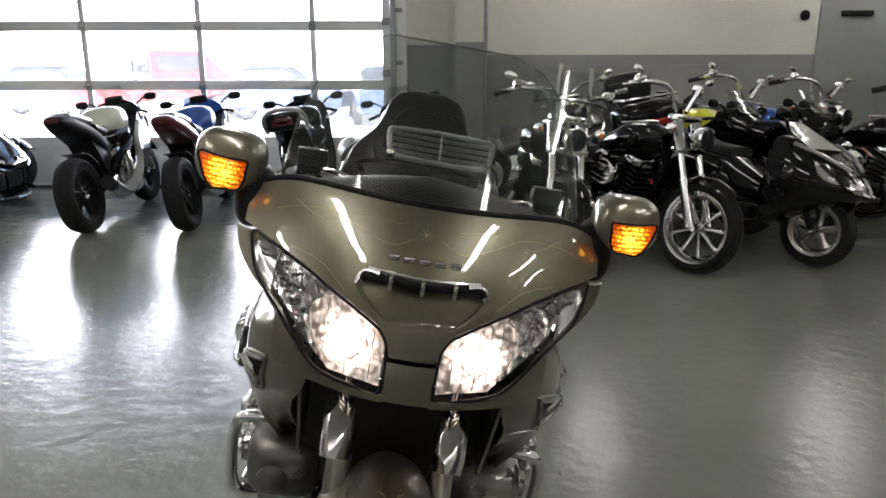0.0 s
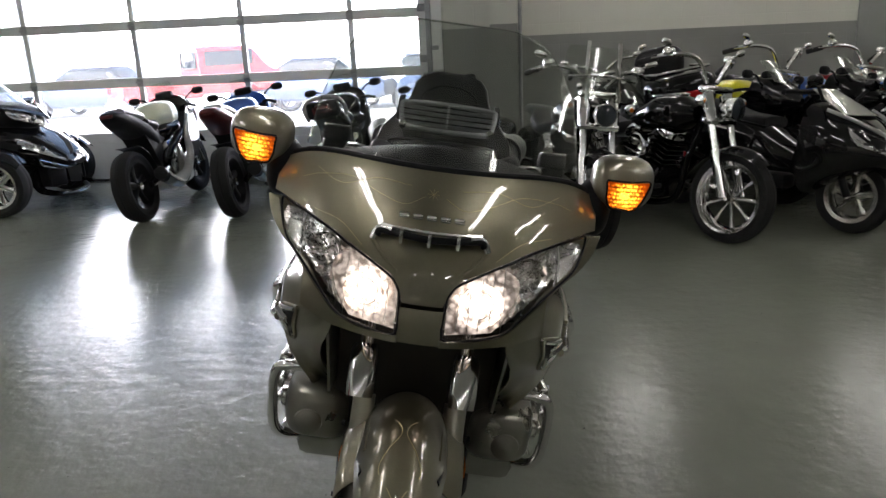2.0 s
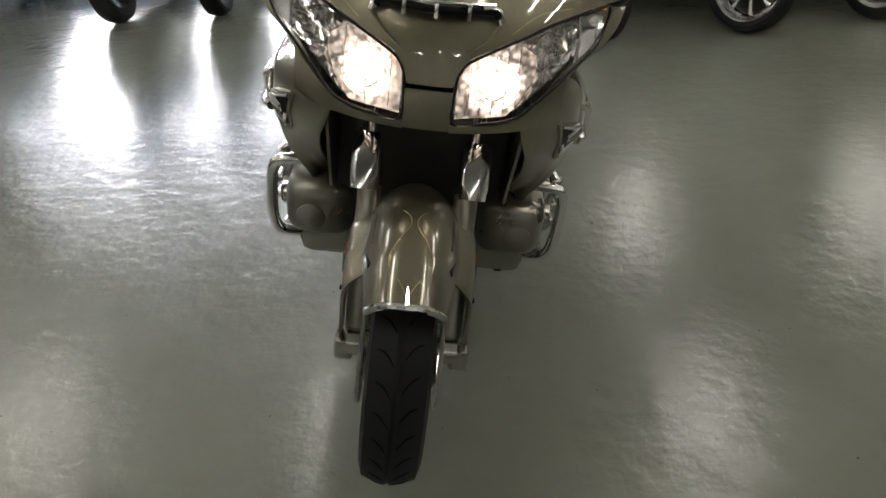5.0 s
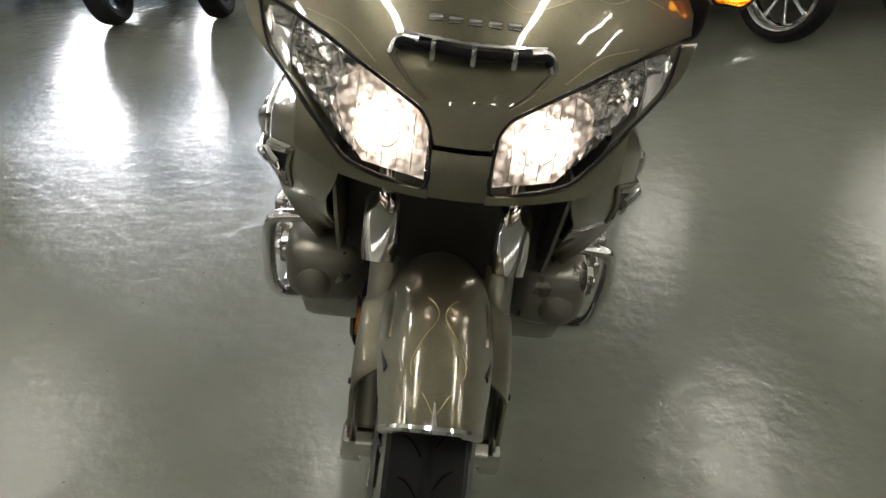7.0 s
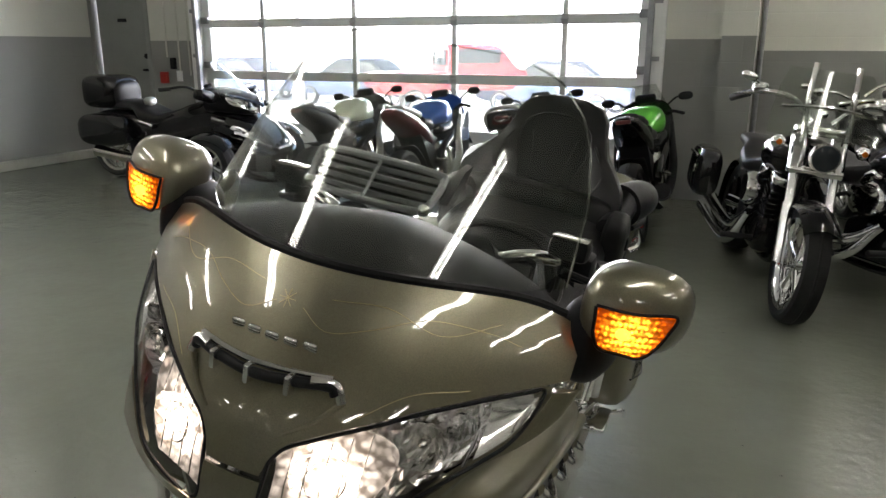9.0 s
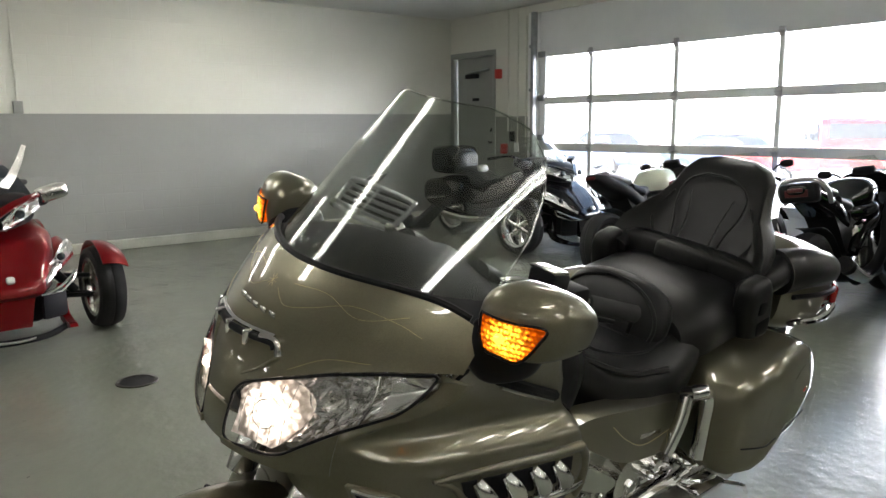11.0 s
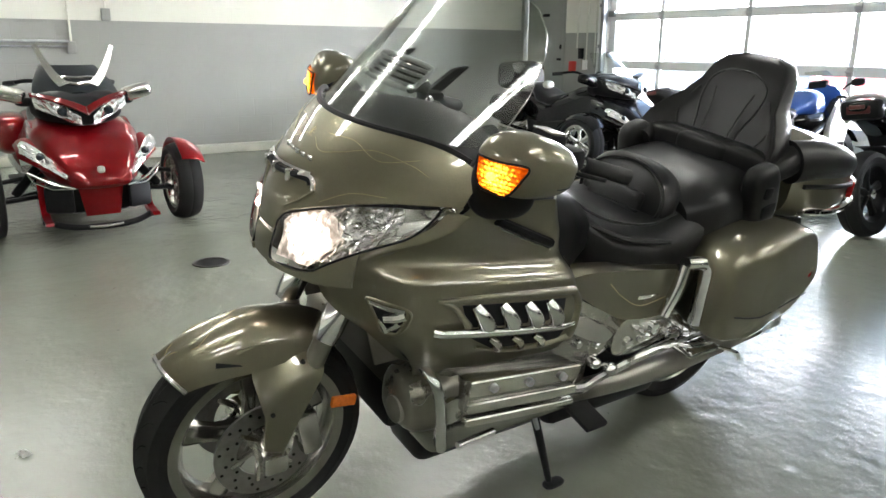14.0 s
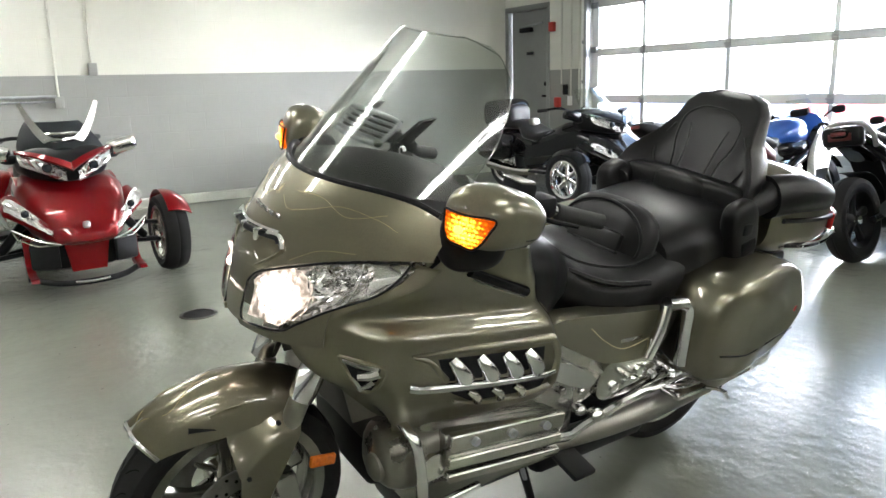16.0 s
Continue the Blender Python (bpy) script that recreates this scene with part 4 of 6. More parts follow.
    def pod(u, v):
        a, b = 2 * math.pi * u, math.pi * (v - 0.5)
        cx = math.copysign(abs(math.cos(b)) ** 0.75, 1)
        x = 0.073 * cx * math.copysign(abs(math.cos(a)) ** 0.75, math.cos(a))
        y = cx * math.sin(a)
        y = -abs(y) ** 0.55 * 0.069 if y < 0 else y ** 0.9 * 0.074
        z = math.copysign(abs(math.sin(b)) ** 0.75, math.sin(b)) * (0.056 if b > 0 else 0.062)
        y += 0.34 * x + (0.20 * z if z > 0 else 0.10 * z)
        z -= 0.28 * max(0.0, y) * (1 if z > 0 else 0.2)
        return (s * (CX + x), CY + y, CZ + z)

    bm = bmesh.new()
    rings(bm, [[pod(i / 36, 0.015 + 0.97 * j / 20) for i in range(36)] for j in range(21)])
    mirror = part("mirror", bm, "paint", bike, "bronze mirror pod with a lit amber signal")

    def sig(u, v, off=0.0):
        x = interp(v, [0, 0.15, 1], [0.368, 0.360, 0.354]) + u * interp(v, [0, 0.12, 0.4, 1], [0.055, 0.072, 0.088, 0.101])
        z = 1.029 + 0.056 * v - 0.005 * u * (1 - v)
        dx, dz = x - CX, z - CZ
        y = CY + 0.34 * dx - 0.073 * math.sqrt(max(0.05, 1 - min(1, abs(dx) / 0.084) ** 2.6)) * (1 - 0.16 * (abs(dz) / 0.06) ** 2.2) + 0.12 * dz - 0.002 + off
        return Vector((s * x, y, z))

    lamp = part("turn_signal", a_sheet(lambda u, v: sig(u, v), 14, 10, -s * 0.038), "amber_face", mirror, "lit amber turn signal lens")
    part("signal_bulb", a_blob(sig(0.42, 0.5, -0.002), (0.010, 0.008, 0.008), 2), "amber_core", mirror, "glowing bulb")
    rimp = [sig(u, 1.02, -0.001) for u in (0, 0.3, 0.6, 1)] + [sig(1.0, v, -0.001) for v in (0.6, 0.2)] + [sig(u, -0.02, -0.001) for u in (0.95, 0.5, 0.05)] + [sig(0, v, -0.001) for v in (0.3, 0.7, 1)]
    part("signal_rim", a_tube(rimp, 0.0025, 6), "black", mirror)
    # Black foot stands in for bronze paint lying in shade.
    bm = bmesh.new()
    put_blob(bm, (s * 0.348, 0.235, 1.010), (0.040, 0.070, 0.062), 2.8, turn(z=-s * 12))
    part("mirror_foot", bm, "black", mirror, "mirror mount, blackened for the shade below the pod")
    part("mirror_seam", a_tube([pod(k / 36, 0.36) for k in range(0, 19)], 0.0014, 5, smooth=False), "black", mirror)

# Inner fairing: dash hood, gauges, shelves, seen through the screen.
def dash(u, v):
    x = -0.315 + 0.63 * u
    y = nose(x, 1.075).y + 0.004
    k = abs(x) / 0.315
    yy = y + v * (0.36 - 0.16 * k * k)
    z = 1.074 + 0.045 * math.sin(min(1, v * 1.15) * 2.2) * (1 - k * k) - 0.05 * v * v - 0.05 * v * k - 0.045 * k ** 6
    return (x, yy, z)


dashboard = part("dashboard", a_sheet(dash, 30, 14, -0.01), "dash", bike, "black dashboard hood behind the windscreen")
part("dash_lip", a_tube([nose(-0.315 + 0.63 * k / 16, 1.081 - 0.045 * (abs(-0.315 + 0.63 * k / 16) / 0.345) ** 6, 0.004) for k in range(17)], 0.007, 8), "black", dashboard)
for x in (-0.115, 0.0, 0.115):
    bm = bmesh.new()
    put_spin(bm, [(0.0, 0.042), (0.04, 0.046), (0.05, 0.048), (0.04, 0.044), (0.035, 0.0)], (0, 0, 0), "y", 24)
    bmesh.ops.transform(bm, matrix=pose(x, 0.36, 1.03, -35), verts=bm.verts)
    part("gauge", bm, "black", dashboard, "round gauge pod")
for s in (-1, 1):
    part("inner_panel", a_sheet(lambda u, v: (s * (0.285 - 0.07 * u), 0.20 + 0.28 * u, 1.045 - 0.11 * v - 0.03 * u), 8, 8, 0.012), "black", bike)

# Windscreen, a curved clear sheet with an air vent low in its middle.
def screen_pt(x, z, off=0.0):
    return Vector((x, 0.042 + 0.97 * (z - 1.075) + 2.15 * x * x + off, z))


def screen(u, v):
    z = 1.070 + 0.292 * v
    w = interp(v, [0, 0.35, 0.6, 0.76, 0.90, 0.96, 1.0], [0.300, 0.292, 0.270, 0.245, 0.205, 0.175, 0.125])
    x = w * (2 * u - 1)
    return screen_pt(x, z)


ws = part("windscreen", a_sheet(screen, 40, 24, 0.004), "screen", bike, "tall clear curved windscreen")
ws.visible_shadow = False
part("screen_edge", a_tube([screen(0, v / 12) for v in range(13)] + [screen(u / 12, 1) for u in range(1, 12)] + [screen(1, 1 - v / 12) for v in range(13)], 0.0016, 6, 90), "screen_edge", ws, "polished edge of the screen")
vent = thing("screen_vent")
vent.parent = bike


def vent_pt(x, z, off=0.0):
    return Vector((x, 0.166 + 1.05 * (z - 1.147) + 0.6 * x * x + off, z))


vf = [vent_pt(x, z) for x, z in ((-0.094, 1.149), (-0.101, 1.180), (-0.088, 1.189), (0, 1.192), (0.088, 1.189), (0.101, 1.180), (0.094, 1.149), (0.082, 1.143), (0, 1.141), (-0.082, 1.143), (-0.094, 1.149))]
part("vent_frame", a_tube(vf, 0.0055, 8, 60), "vent_grey", vent, "glossy dark vent frame")
for z in (1.152, 1.162, 1.172, 1.182):
    part("vent_slat", a_sheet(lambda u, v: vent_pt(-0.095 + 0.19 * u, z - 0.004 + 0.007 * v, 0.004 - 0.010 * v), 10, 2, 0.002), "vent_grey", vent)
part("vent_strut", a_tube([vent_pt(0, 1.143, -0.005), vent_pt(0, 1.190, -0.005)], 0.0028, 6), "vent_grey", vent)
part("vent_plate", a_sheet(lambda u, v: vent_pt(-0.095 + 0.19 * u, 1.146 + 0.042 * v, 0.012), 10, 4, 0.002), "black", vent)
for s in (-1, 1):
    part("vent_lug", a_blob(vent_pt(s * 0.092, 1.146, -0.002), (0.009, 0.009, 0.009), 2.4), "chrome", vent)
    part("vent_arm", a_plate([(0.205, 1.150), (0.235, 1.145), (0.300, 1.195), (0.262, 1.190)], s * 0.100, s * 0.112, "x", 0.003), "black", vent, "black hinge arm of the vent")

# Handlebars, levers and clutch reservoir.
for s in (-1, 1):
    part("handlebar", a_tube([(s * 0.10, 0.40, 1.00), (s * 0.20, 0.42, 1.04), (s * 0.29, 0.50, 1.02), (s * 0.33, 0.60, 0.995)], 0.012, 10), "chrome", bike)
    part("grip", a_tube([(s * 0.295, 0.505, 1.018), (s * 0.335, 0.61, 0.992)], 0.018, 12), "wood_grip", bike, "black ribbed grip")
    part("switch_box", a_box((s * 0.275, 0.47, 1.03), (0.06, 0.06, 0.05), 0.012), "black", bike)
    part("lever", a_tube([(s * 0.26, 0.42, 1.03), (s * 0.315, 0.455, 1.012), (s * 0.350, 0.52, 0.998)], (0.007, 0.005), 8), "black", bike)
    res = part("reservoir", a_box((s * 0.265, 0.415, 1.072), (0.066, 0.048, 0.034), 0.008, turn(x=-8)), "black", bike)
    part("reservoir_cap", a_box((s * 0.265, 0.413, 1.091), (0.062, 0.044, 0.006), 0.0025, turn(x=-8)), "satin", res, "bright reservoir cap")

# Radiator bay, engine and its covers.
part("radiator", a_box((0, 0.17, 0.60), (0.36, 0.05, 0.32), 0.01), "bay", bike, "dark radiator behind the fork")
part("inner_cowl", a_sheet(lambda u, v: (-0.20 + 0.40 * u, 0.02 + 0.14 * v + 0.3 * (u - 0.5) ** 2, 0.765 - 0.06 * v), 10, 6, 0.005), "bay", bike)
part("lower_duct", a_box((0, 0.20, 0.40), (0.30, 0.10, 0.16), 0.02), "black", bike)
for s in (-1, 1):
    part("duct_plate", a_sheet(lambda u, v: (s * (0.195 - 0.01 * v), 0.02 + 0.15 * u + 0.06 * v, 0.75 - 0.20 * v), 6, 6, s * 0.006), "paint_dark", bike)
    head = part("cylinder_head", a_blob((s * 0.212, 0.235, 0.462), (0.082, 0.122, 0.074), 3.6), "head_alloy", bike, "bronze-grey cylinder head cover")
    part("horn_cover", a_spin([(-0.012, 0.0), (-0.010, 0.020), (-0.002, 0.032), (0.012, 0.034)], (s * 0.228, 0.112, 0.450), "y", 28), "paint_dark", head, "round cover on the head")
    part("head_cap", a_spin([(0, 0.035), (s * 0.012, 0.033), (s * 0.016, 0.02), (s * 0.016, 0.0)], (s * 0.295, 0.22, 0.46), "x", 28), "satin", head)
    part("engine_guard", a_tube([(s * 0.20, 0.17, 0.560), (s * 0.285, 0.155, 0.566), (s * 0.318, 0.16, 0.545), (s * 0.325, 0.175, 0.46), (s * 0.318, 0.19, 0.385), (s * 0.29, 0.21, 0.357), (s * 0.22, 0.24, 0.350)], 0.0125, 12, 50), "chrome", bike, "chrome tubular engine guard")
    part("guard_rail", a_tube([(s * 0.305, 0.25, 0.352), (s * 0.30, 0.36, 0.355)], 0.010, 10), "chrome", bike)
    part("engine_block", a_box((s * 0.15, 0.45, 0.43), (0.24, 0.50, 0.26), 0.03), "rim_alloy", bike)
    cover = part("engine_cover", a_box((s * 0.292, 0.42, 0.470), (0.055, 0.36, 0.085), 0.014, turn(x=-8)), "rim_alloy", bike, "ribbed alloy engine cover")
    for z, h in ((0.500, 0.044), (0.447, 0.030), (0.408, 0.024)):
        part("rib", a_box((s * 0.318, 0.42, z), (0.026, 0.35, h), 0.007, turn(x=-7.5), 3), "satin", cover)
    for y, z in ((0.31, 0.515), (0.42, 0.500), (0.53, 0.485)):
        part("bolt", a_spin([(0, 0.011), (s * 0.01, 0.010), (s * 0.01, 0.0)], (s * 0.330, y, z), "x", 12), "steel", cover)
    # Sump deepened, and boxes added behind it, to darken the floor beneath.
    part("sump", a_box((s * 0.085, 0.45, 0.265), (0.17, 0.42, 0.15), 0.03), "black", bike)
    part("under_light_block", a_box((s * 0.10, 0.90, 0.235), (0.18, 0.46, 0.12), 0.03), "black", bike)

# Tank cover, seats, trunk and bags.
def loft(sections, nu=28):
    """Skin over rounded cross-sections (y, half width, z low, z high, squareness)."""
    loops = []
    for y, w, z0, z1, p in sections:
        loop = []
        for i in range(nu):
            a = 2 * math.pi * i / nu
            c, s_ = math.cos(a), math.sin(a)
            loop.append((w * math.copysign(abs(c) ** (2 / p), c), y, (z0 + z1) / 2 + (z1 - z0) / 2 * math.copysign(abs(s_) ** (2 / p), s_)))
        loops.append(loop)
    bm = bmesh.new()
    rings(bm, loops)
    return bm


def smooth_sections(keys, n):
    q = np.array(keys, float)
    t = np.linspace(0, len(keys) - 1, n)
    return [[float(np.interp(k, range(len(keys)), q[:, c])) for c in range(5)] for k in t]


tank = part("tank_cover", loft(smooth_sections([(0.28, 0.22, 0.60, 0.96, 3), (0.38, 0.265, 0.60, 0.965, 3.2), (0.48, 0.27, 0.62, 0.955, 3), (0.58, 0.25, 0.66, 0.92, 2.8), (0.68, 0.19, 0.68, 0.87, 2.6), (0.74, 0.14, 0.70, 0.83, 2.4)], 20)), "black", bike, "black shelter over the tank")
for s in (-1, 1):
    panel = a_plate(round_outline([(0.52, 0.70), (0.60, 0.725), (0.80, 0.700), (1.02, 0.665), (1.03, 0.62), (0.97, 0.545), (0.80, 0.555), (0.70, 0.60), (0.60, 0.66)], 4), s * 0.215, s * 0.278, "x", 0.026)
    sp = part("side_panel", panel, "paint", bike)
    part("panel_badge", a_box((s * 0.277, 0.865, 0.612), (0.005, 0.085, 0.012), 0.002, turn(x=-6)), "chrome", sp, "small chrome badge piece")
    stripe_pts = [(s * 0.278, 0.70, 0.68), (s * 0.278, 0.76, 0.63), (s * 0.278, 0.84, 0.59), (s * 0.278, 0.95, 0.60)]
    part("pinstripe", a_tube(stripe_pts, 0.0015, 5), "gold_line", sp)

seat = part("rider_seat", loft(smooth_sections([(0.58, 0.12, 0.74, 0.90, 2.6), (0.66, 0.17, 0.69, 0.86, 2.8), (0.76, 0.225, 0.61, 0.80, 3), (0.88, 0.245, 0.60, 0.775, 3.2), (1.0, 0.245, 0.59, 0.785, 3.2), (1.12, 0.225, 0.60, 0.82, 3)], 24)), "leather", bike, "wide black vinyl rider seat")
for s in (-1, 1):
    part("seat_seam", a_tube([(s * 0.10, 0.63, 0.885), (s * 0.165, 0.74, 0.815), (s * 0.19, 0.90, 0.782), (s * 0.17, 1.05, 0.79)], 0.004, 6), "leather", seat)
    part("seat_fold", a_tube([(s * 0.17, 0.70, 0.80), (s * 0.225, 0.80, 0.765), (s * 0.24, 0.95, 0.745)], 0.008, 6), "leather", seat)
pad = bmesh.new()
put_blob(pad, (0, 1.03, 0.80), (0.168, 0.055, 0.110), 2.6, turn(x=-22))
rider_back = part("rider_backrest", pad, "leather", bike, "rounded black rider backrest")
part("backrest_piping", a_tube([(0.155 * math.cos(a), 0.99 + 0.03 * math.sin(a), 0.80 + 0.100 * math.sin(a)) for a in [math.pi * (k / 16 * 1.3 - 0.15) for k in range(17)]], 0.006, 6), "leather", rider_back)
part("backrest_pouch", a_box((0, 0.972, 0.79), (0.20, 0.03, 0.085), 0.014, turn(x=-18)), "leather", rider_back)
part("backrest_buckle", a_box((0.02, 0.957, 0.775), (0.17, 0.02, 0.018), 0.005, turn(x=-18)), "black", rider_back)

rear_seat = part("passenger_seat", loft(smooth_sections([(1.06, 0.20, 0.68, 0.84, 3), (1.16, 0.235, 0.68, 0.875, 3.4), (1.30, 0.24, 0.68, 0.895, 3.4), (1.42, 0.225, 0.68, 0.91, 3.2)], 18)), "leather", bike, "black vinyl passenger seat")
back = bmesh.new()
loops = []
for k in range(21):
    v = k / 20
    z = 0.885 + 0.310 * v
    w = interp(v, [0, 0.18, 0.30, 0.42, 0.55, 0.70, 0.86, 0.95, 1.0], [0.245, 0.250, 0.240, 0.212, 0.172, 0.150, 0.138, 0.112, 0.06])
    d = interp(v, [0, 0.4, 0.8, 0.95, 1.0], [0.075, 0.070, 0.060, 0.045, 0.02])
    y = 1.44 + 0.13 * v
    loops.append([(w * math.copysign(abs(math.cos(a)) ** 0.55, math.cos(a)) - 0.01, y + d * math.copysign(abs(math.sin(a)) ** 0.7, math.sin(a)) - interp(v, [0, 0.35, 0.7, 1], [0.13, 0.11, 0.05, 0.03]) * abs(math.cos(a)) ** 3, z) for a in [2 * math.pi * i / 32 for i in range(32)]])
rings(back, loops)
pback = part("passenger_backrest", back, "leather", bike, "tall black passenger backrest with stitched panels")
for s in (-1, 1):
    part("back_seam", a_tube([(s * 0.075 - 0.01, 1.375, 0.935), (s * 0.085 - 0.01, 1.395, 0.99), (s * 0.105 - 0.01, 1.425, 1.05), (s * 0.10 - 0.01, 1.452, 1.11), (s * 0.05 - 0.01, 1.462, 1.145), (-0.01, 1.463, 1.15)], 0.0035, 6), "leather", pback)
    part("back_seam", a_tube([(s * 0.13 - 0.01, 1.375, 0.925), (s * 0.165 - 0.01, 1.402, 0.985), (s * 0.155 - 0.01, 1.425, 1.03), (s * 0.125 - 0.01, 1.44, 1.08)], 0.004, 6), "leather", pback)
    part("back_seam", a_tube([(s * 0.050 - 0.01, 1.372, 0.94), (s * 0.055 - 0.01, 1.412, 1.02), (s * 0.070 - 0.01, 1.440, 1.09)], 0.003, 6), "leather", pback)
    part("side_bolster", a_tube([(s * 0.215, 1.30, 0.885), (s * 0.235, 1.40, 0.915), (s * 0.235, 1.47, 0.945)], (0.030, 0.042), 14), "leather", pback)
part("lumbar_roll", a_blob((-0.005, 1.37, 0.905), (0.235, 0.045, 0.048), 3.6), "leather", pback)
part("lumbar_centre", a_blob((-0.005, 1.358, 0.907), (0.10, 0.045, 0.045), 4), "leather", pback)
for s in (-1, 1):
    pod_ = part("speaker_pod", a_blob((s * 0.245, 1.31, 0.84), (0.036, 0.060, 0.098), 3.6, turn(x=14)), "leather", bike, "black passenger speaker pod")
    part("pod_button", a_box((s * 0.281, 1.295, 0.86), (0.01, 0.040, 0.036), 0.006), "black", pod_)
    part("pod_grille", a_box((s * 0.281, 1.315, 0.805), (0.008, 0.06, 0.040), 0.006, turn(x=12)), "black", pod_)

for s in (-1, 1):
    part("armrest", a_tube([(s * 0.225, 1.45, 0.925), (s * 0.255, 1.54, 0.935), (s * 0.262, 1.63, 0.925), (s * 0.245, 1.72, 0.905)], (0.066, 0.048), 18, 24), "leather", bike, "padded black armrest on the trunk")
trunk_sec = [(1.46, 0.25, 0.735, 1.0, 4), (1.54, 0.275, 0.72, 1.01, 4.6), (1.68, 0.28, 0.715, 0.985, 4.6), (1.79, 0.26, 0.72, 0.945, 4.2), (1.86, 0.21, 0.74, 0.90, 3.4), (1.88, 0.16, 0.78, 0.87, 3)]
trunk = part("trunk", loft(smooth_sections(trunk_sec, 26), 36), "paint", bike, "bronze rear trunk")
part("trunk_lid_edge", a_tube([(0.268, 1.50, 0.855), (0.286, 1.62, 0.85), (0.278, 1.74, 0.842), (0.243, 1.84, 0.838), (0.13, 1.886, 0.835), (-0.13, 1.886, 0.835), (-0.243, 1.84, 0.838), (-0.278, 1.74, 0.842), (-0.286, 1.62, 0.85), (-0.268, 1.50, 0.855)], 0.008, 8, 60), "black", trunk)
part("trunk_trim", a_tube([(0.268, 1.52, 0.772), (0.284, 1.64, 0.762), (0.268, 1.78, 0.762), (0.22, 1.87, 0.775), (0, 1.895, 0.78), (-0.22, 1.87, 0.775), (-0.268, 1.78, 0.762), (-0.284, 1.64, 0.762), (-0.268, 1.52, 0.772)], 0.012, 8, 60), "chrome", trunk, "chrome trunk rail")
part("trunk_light", a_box((0, 1.886, 0.825), (0.26, 0.02, 0.05), 0.008), "red_lens", trunk)
for s in (-1, 1):
    part("trunk_side_lens", a_box((s * 0.252, 1.815, 0.82), (0.02, 0.10, 0.055), 0.008, turn(z=s * 30)), "red_lens", trunk)

for s in (-1, 1):
    bag_out = [(1.08, 0.48), (1.065, 0.57), (1.075, 0.68), (1.13, 0.745), (1.26, 0.775), (1.42, 0.768), (1.55, 0.715), (1.64, 0.595), (1.63, 0.545), (1.48, 0.47), (1.26, 0.455), (1.12, 0.46)]
    o = round_outline(bag_out, 4)
    cy, cz = 1.34, 0.61
    bm = bmesh.new()
    loops = []
    for x, k in ((0.20, 0.90), (0.28, 0.985), (0.325, 1.0), (0.362, 0.988), (0.385, 0.955), (0.400, 0.88), (0.408, 0.74), (0.411, 0.45)):
        loops.append([(s * (x - 0.055 * max(0, (y - 1.2)) / 0.4 - 0.02 * max(0, 1.14 - y) / 0.1), cy + (y - cy) * k, cz + (z - cz) * k) for y, z in o])
    rings(bm, loops)
    bag = part("saddlebag", bm, "paint", bike, "bronze hard saddlebag")
    part("bag_seam", a_tube([(s * 0.393, 1.11, 0.552), (s * 0.412, 1.18, 0.546), (s * 0.408, 1.25, 0.542), (s * 0.372, 1.50, 0.545)], 0.0025, 6), "black", bag)
    part("bag_trim", a_tube([(s * 0.372, 1.13, 0.492), (s * 0.384, 1.25, 0.488), (s * 0.365, 1.42, 0.500), (s * 0.335, 1.56, 0.545)], 0.007, 8), "chrome", bag)
    part("tail_lamp", a_box((s * 0.318, 1.560, 0.605), (0.05, 0.04, 0.08), 0.012, turn(z=s * 25, x=-35)), "red_lens", bag, "red tail lamp")
    part("muffler", a_tube([(s * 0.26, 0.62, 0.36), (s * 0.285, 0.85, 0.365), (s * 0.29, 1.10, 0.378), (s * 0.275, 1.44, 0.400)], (0.028, 0.040), 18, 26), "paint_dark", bike, "silencer pipe")
    part("muffler_tip", a_tube([(s * 0.276, 1.42, 0.399), (s * 0.27, 1.53, 0.406)], 0.043, 18), "chrome", bike)
    # chrome work below the seat: brackets, peg and frame castings
    br = bmesh.new()
    put_tube(br, [(s * 0.30, 0.915, 0.555), (s * 0.302, 0.945, 0.63), (s * 0.295, 0.965, 0.695)], 0.017, 10)
    put_tube(br, [(s * 0.295, 0.965, 0.70), (s * 0.305, 1.045, 0.685), (s * 0.31, 1.05, 0.60), (s * 0.31, 1.055, 0.505)], 0.020, 10)
    part("bag_guard", br, "chrome", bike, "chrome bag guard")
    part("frame_casting", a_plate(round_outline([(0.55, 0.62), (0.66, 0.565), (0.735, 0.545), (0.755, 0.49), (0.70, 0.44), (0.58, 0.42), (0.545, 0.50)], 3), s * 0.20, s * 0.262, "x", 0.012), "bright", bike)
    part("frame_plate", a_plate(round_outline([(0.50, 0.655), (0.58, 0.662), (0.69, 0.602), (0.80, 0.545), (0.79, 0.46), (0.66, 0.43), (0.52, 0.45)], 3), s * 0.20, s * 0.248, "x", 0.008), "satin", bike, "satin alloy frame plate")
    part("chrome_cover", a_plate(round_outline([(0.545, 0.60), (0.60, 0.615), (0.70, 0.56), (0.735, 0.53), (0.70, 0.515), (0.60, 0.56)], 3), s * 0.262, s * 0.29, "x", 0.008), "chrome", bike)
    part("swingarm_cover", a_plate(round_outline([(0.79, 0.545), (0.88, 0.555), (1.00, 0.535), (1.06, 0.49), (1.06, 0.45), (0.94, 0.435), (0.80, 0.44), (0.765, 0.48)], 3), s * 0.21, s * 0.272, "x", 0.012), "bright", bike)
    bits = bmesh.new()
    put_tube(bits, [(s * 0.27, 0.56, 0.40), (s * 0.30, 0.64, 0.395), (s * 0.29, 0.72, 0.40), (s * 0.285, 0.86, 0.42), (s * 0.29, 1.02, 0.44)], 0.013, 8)
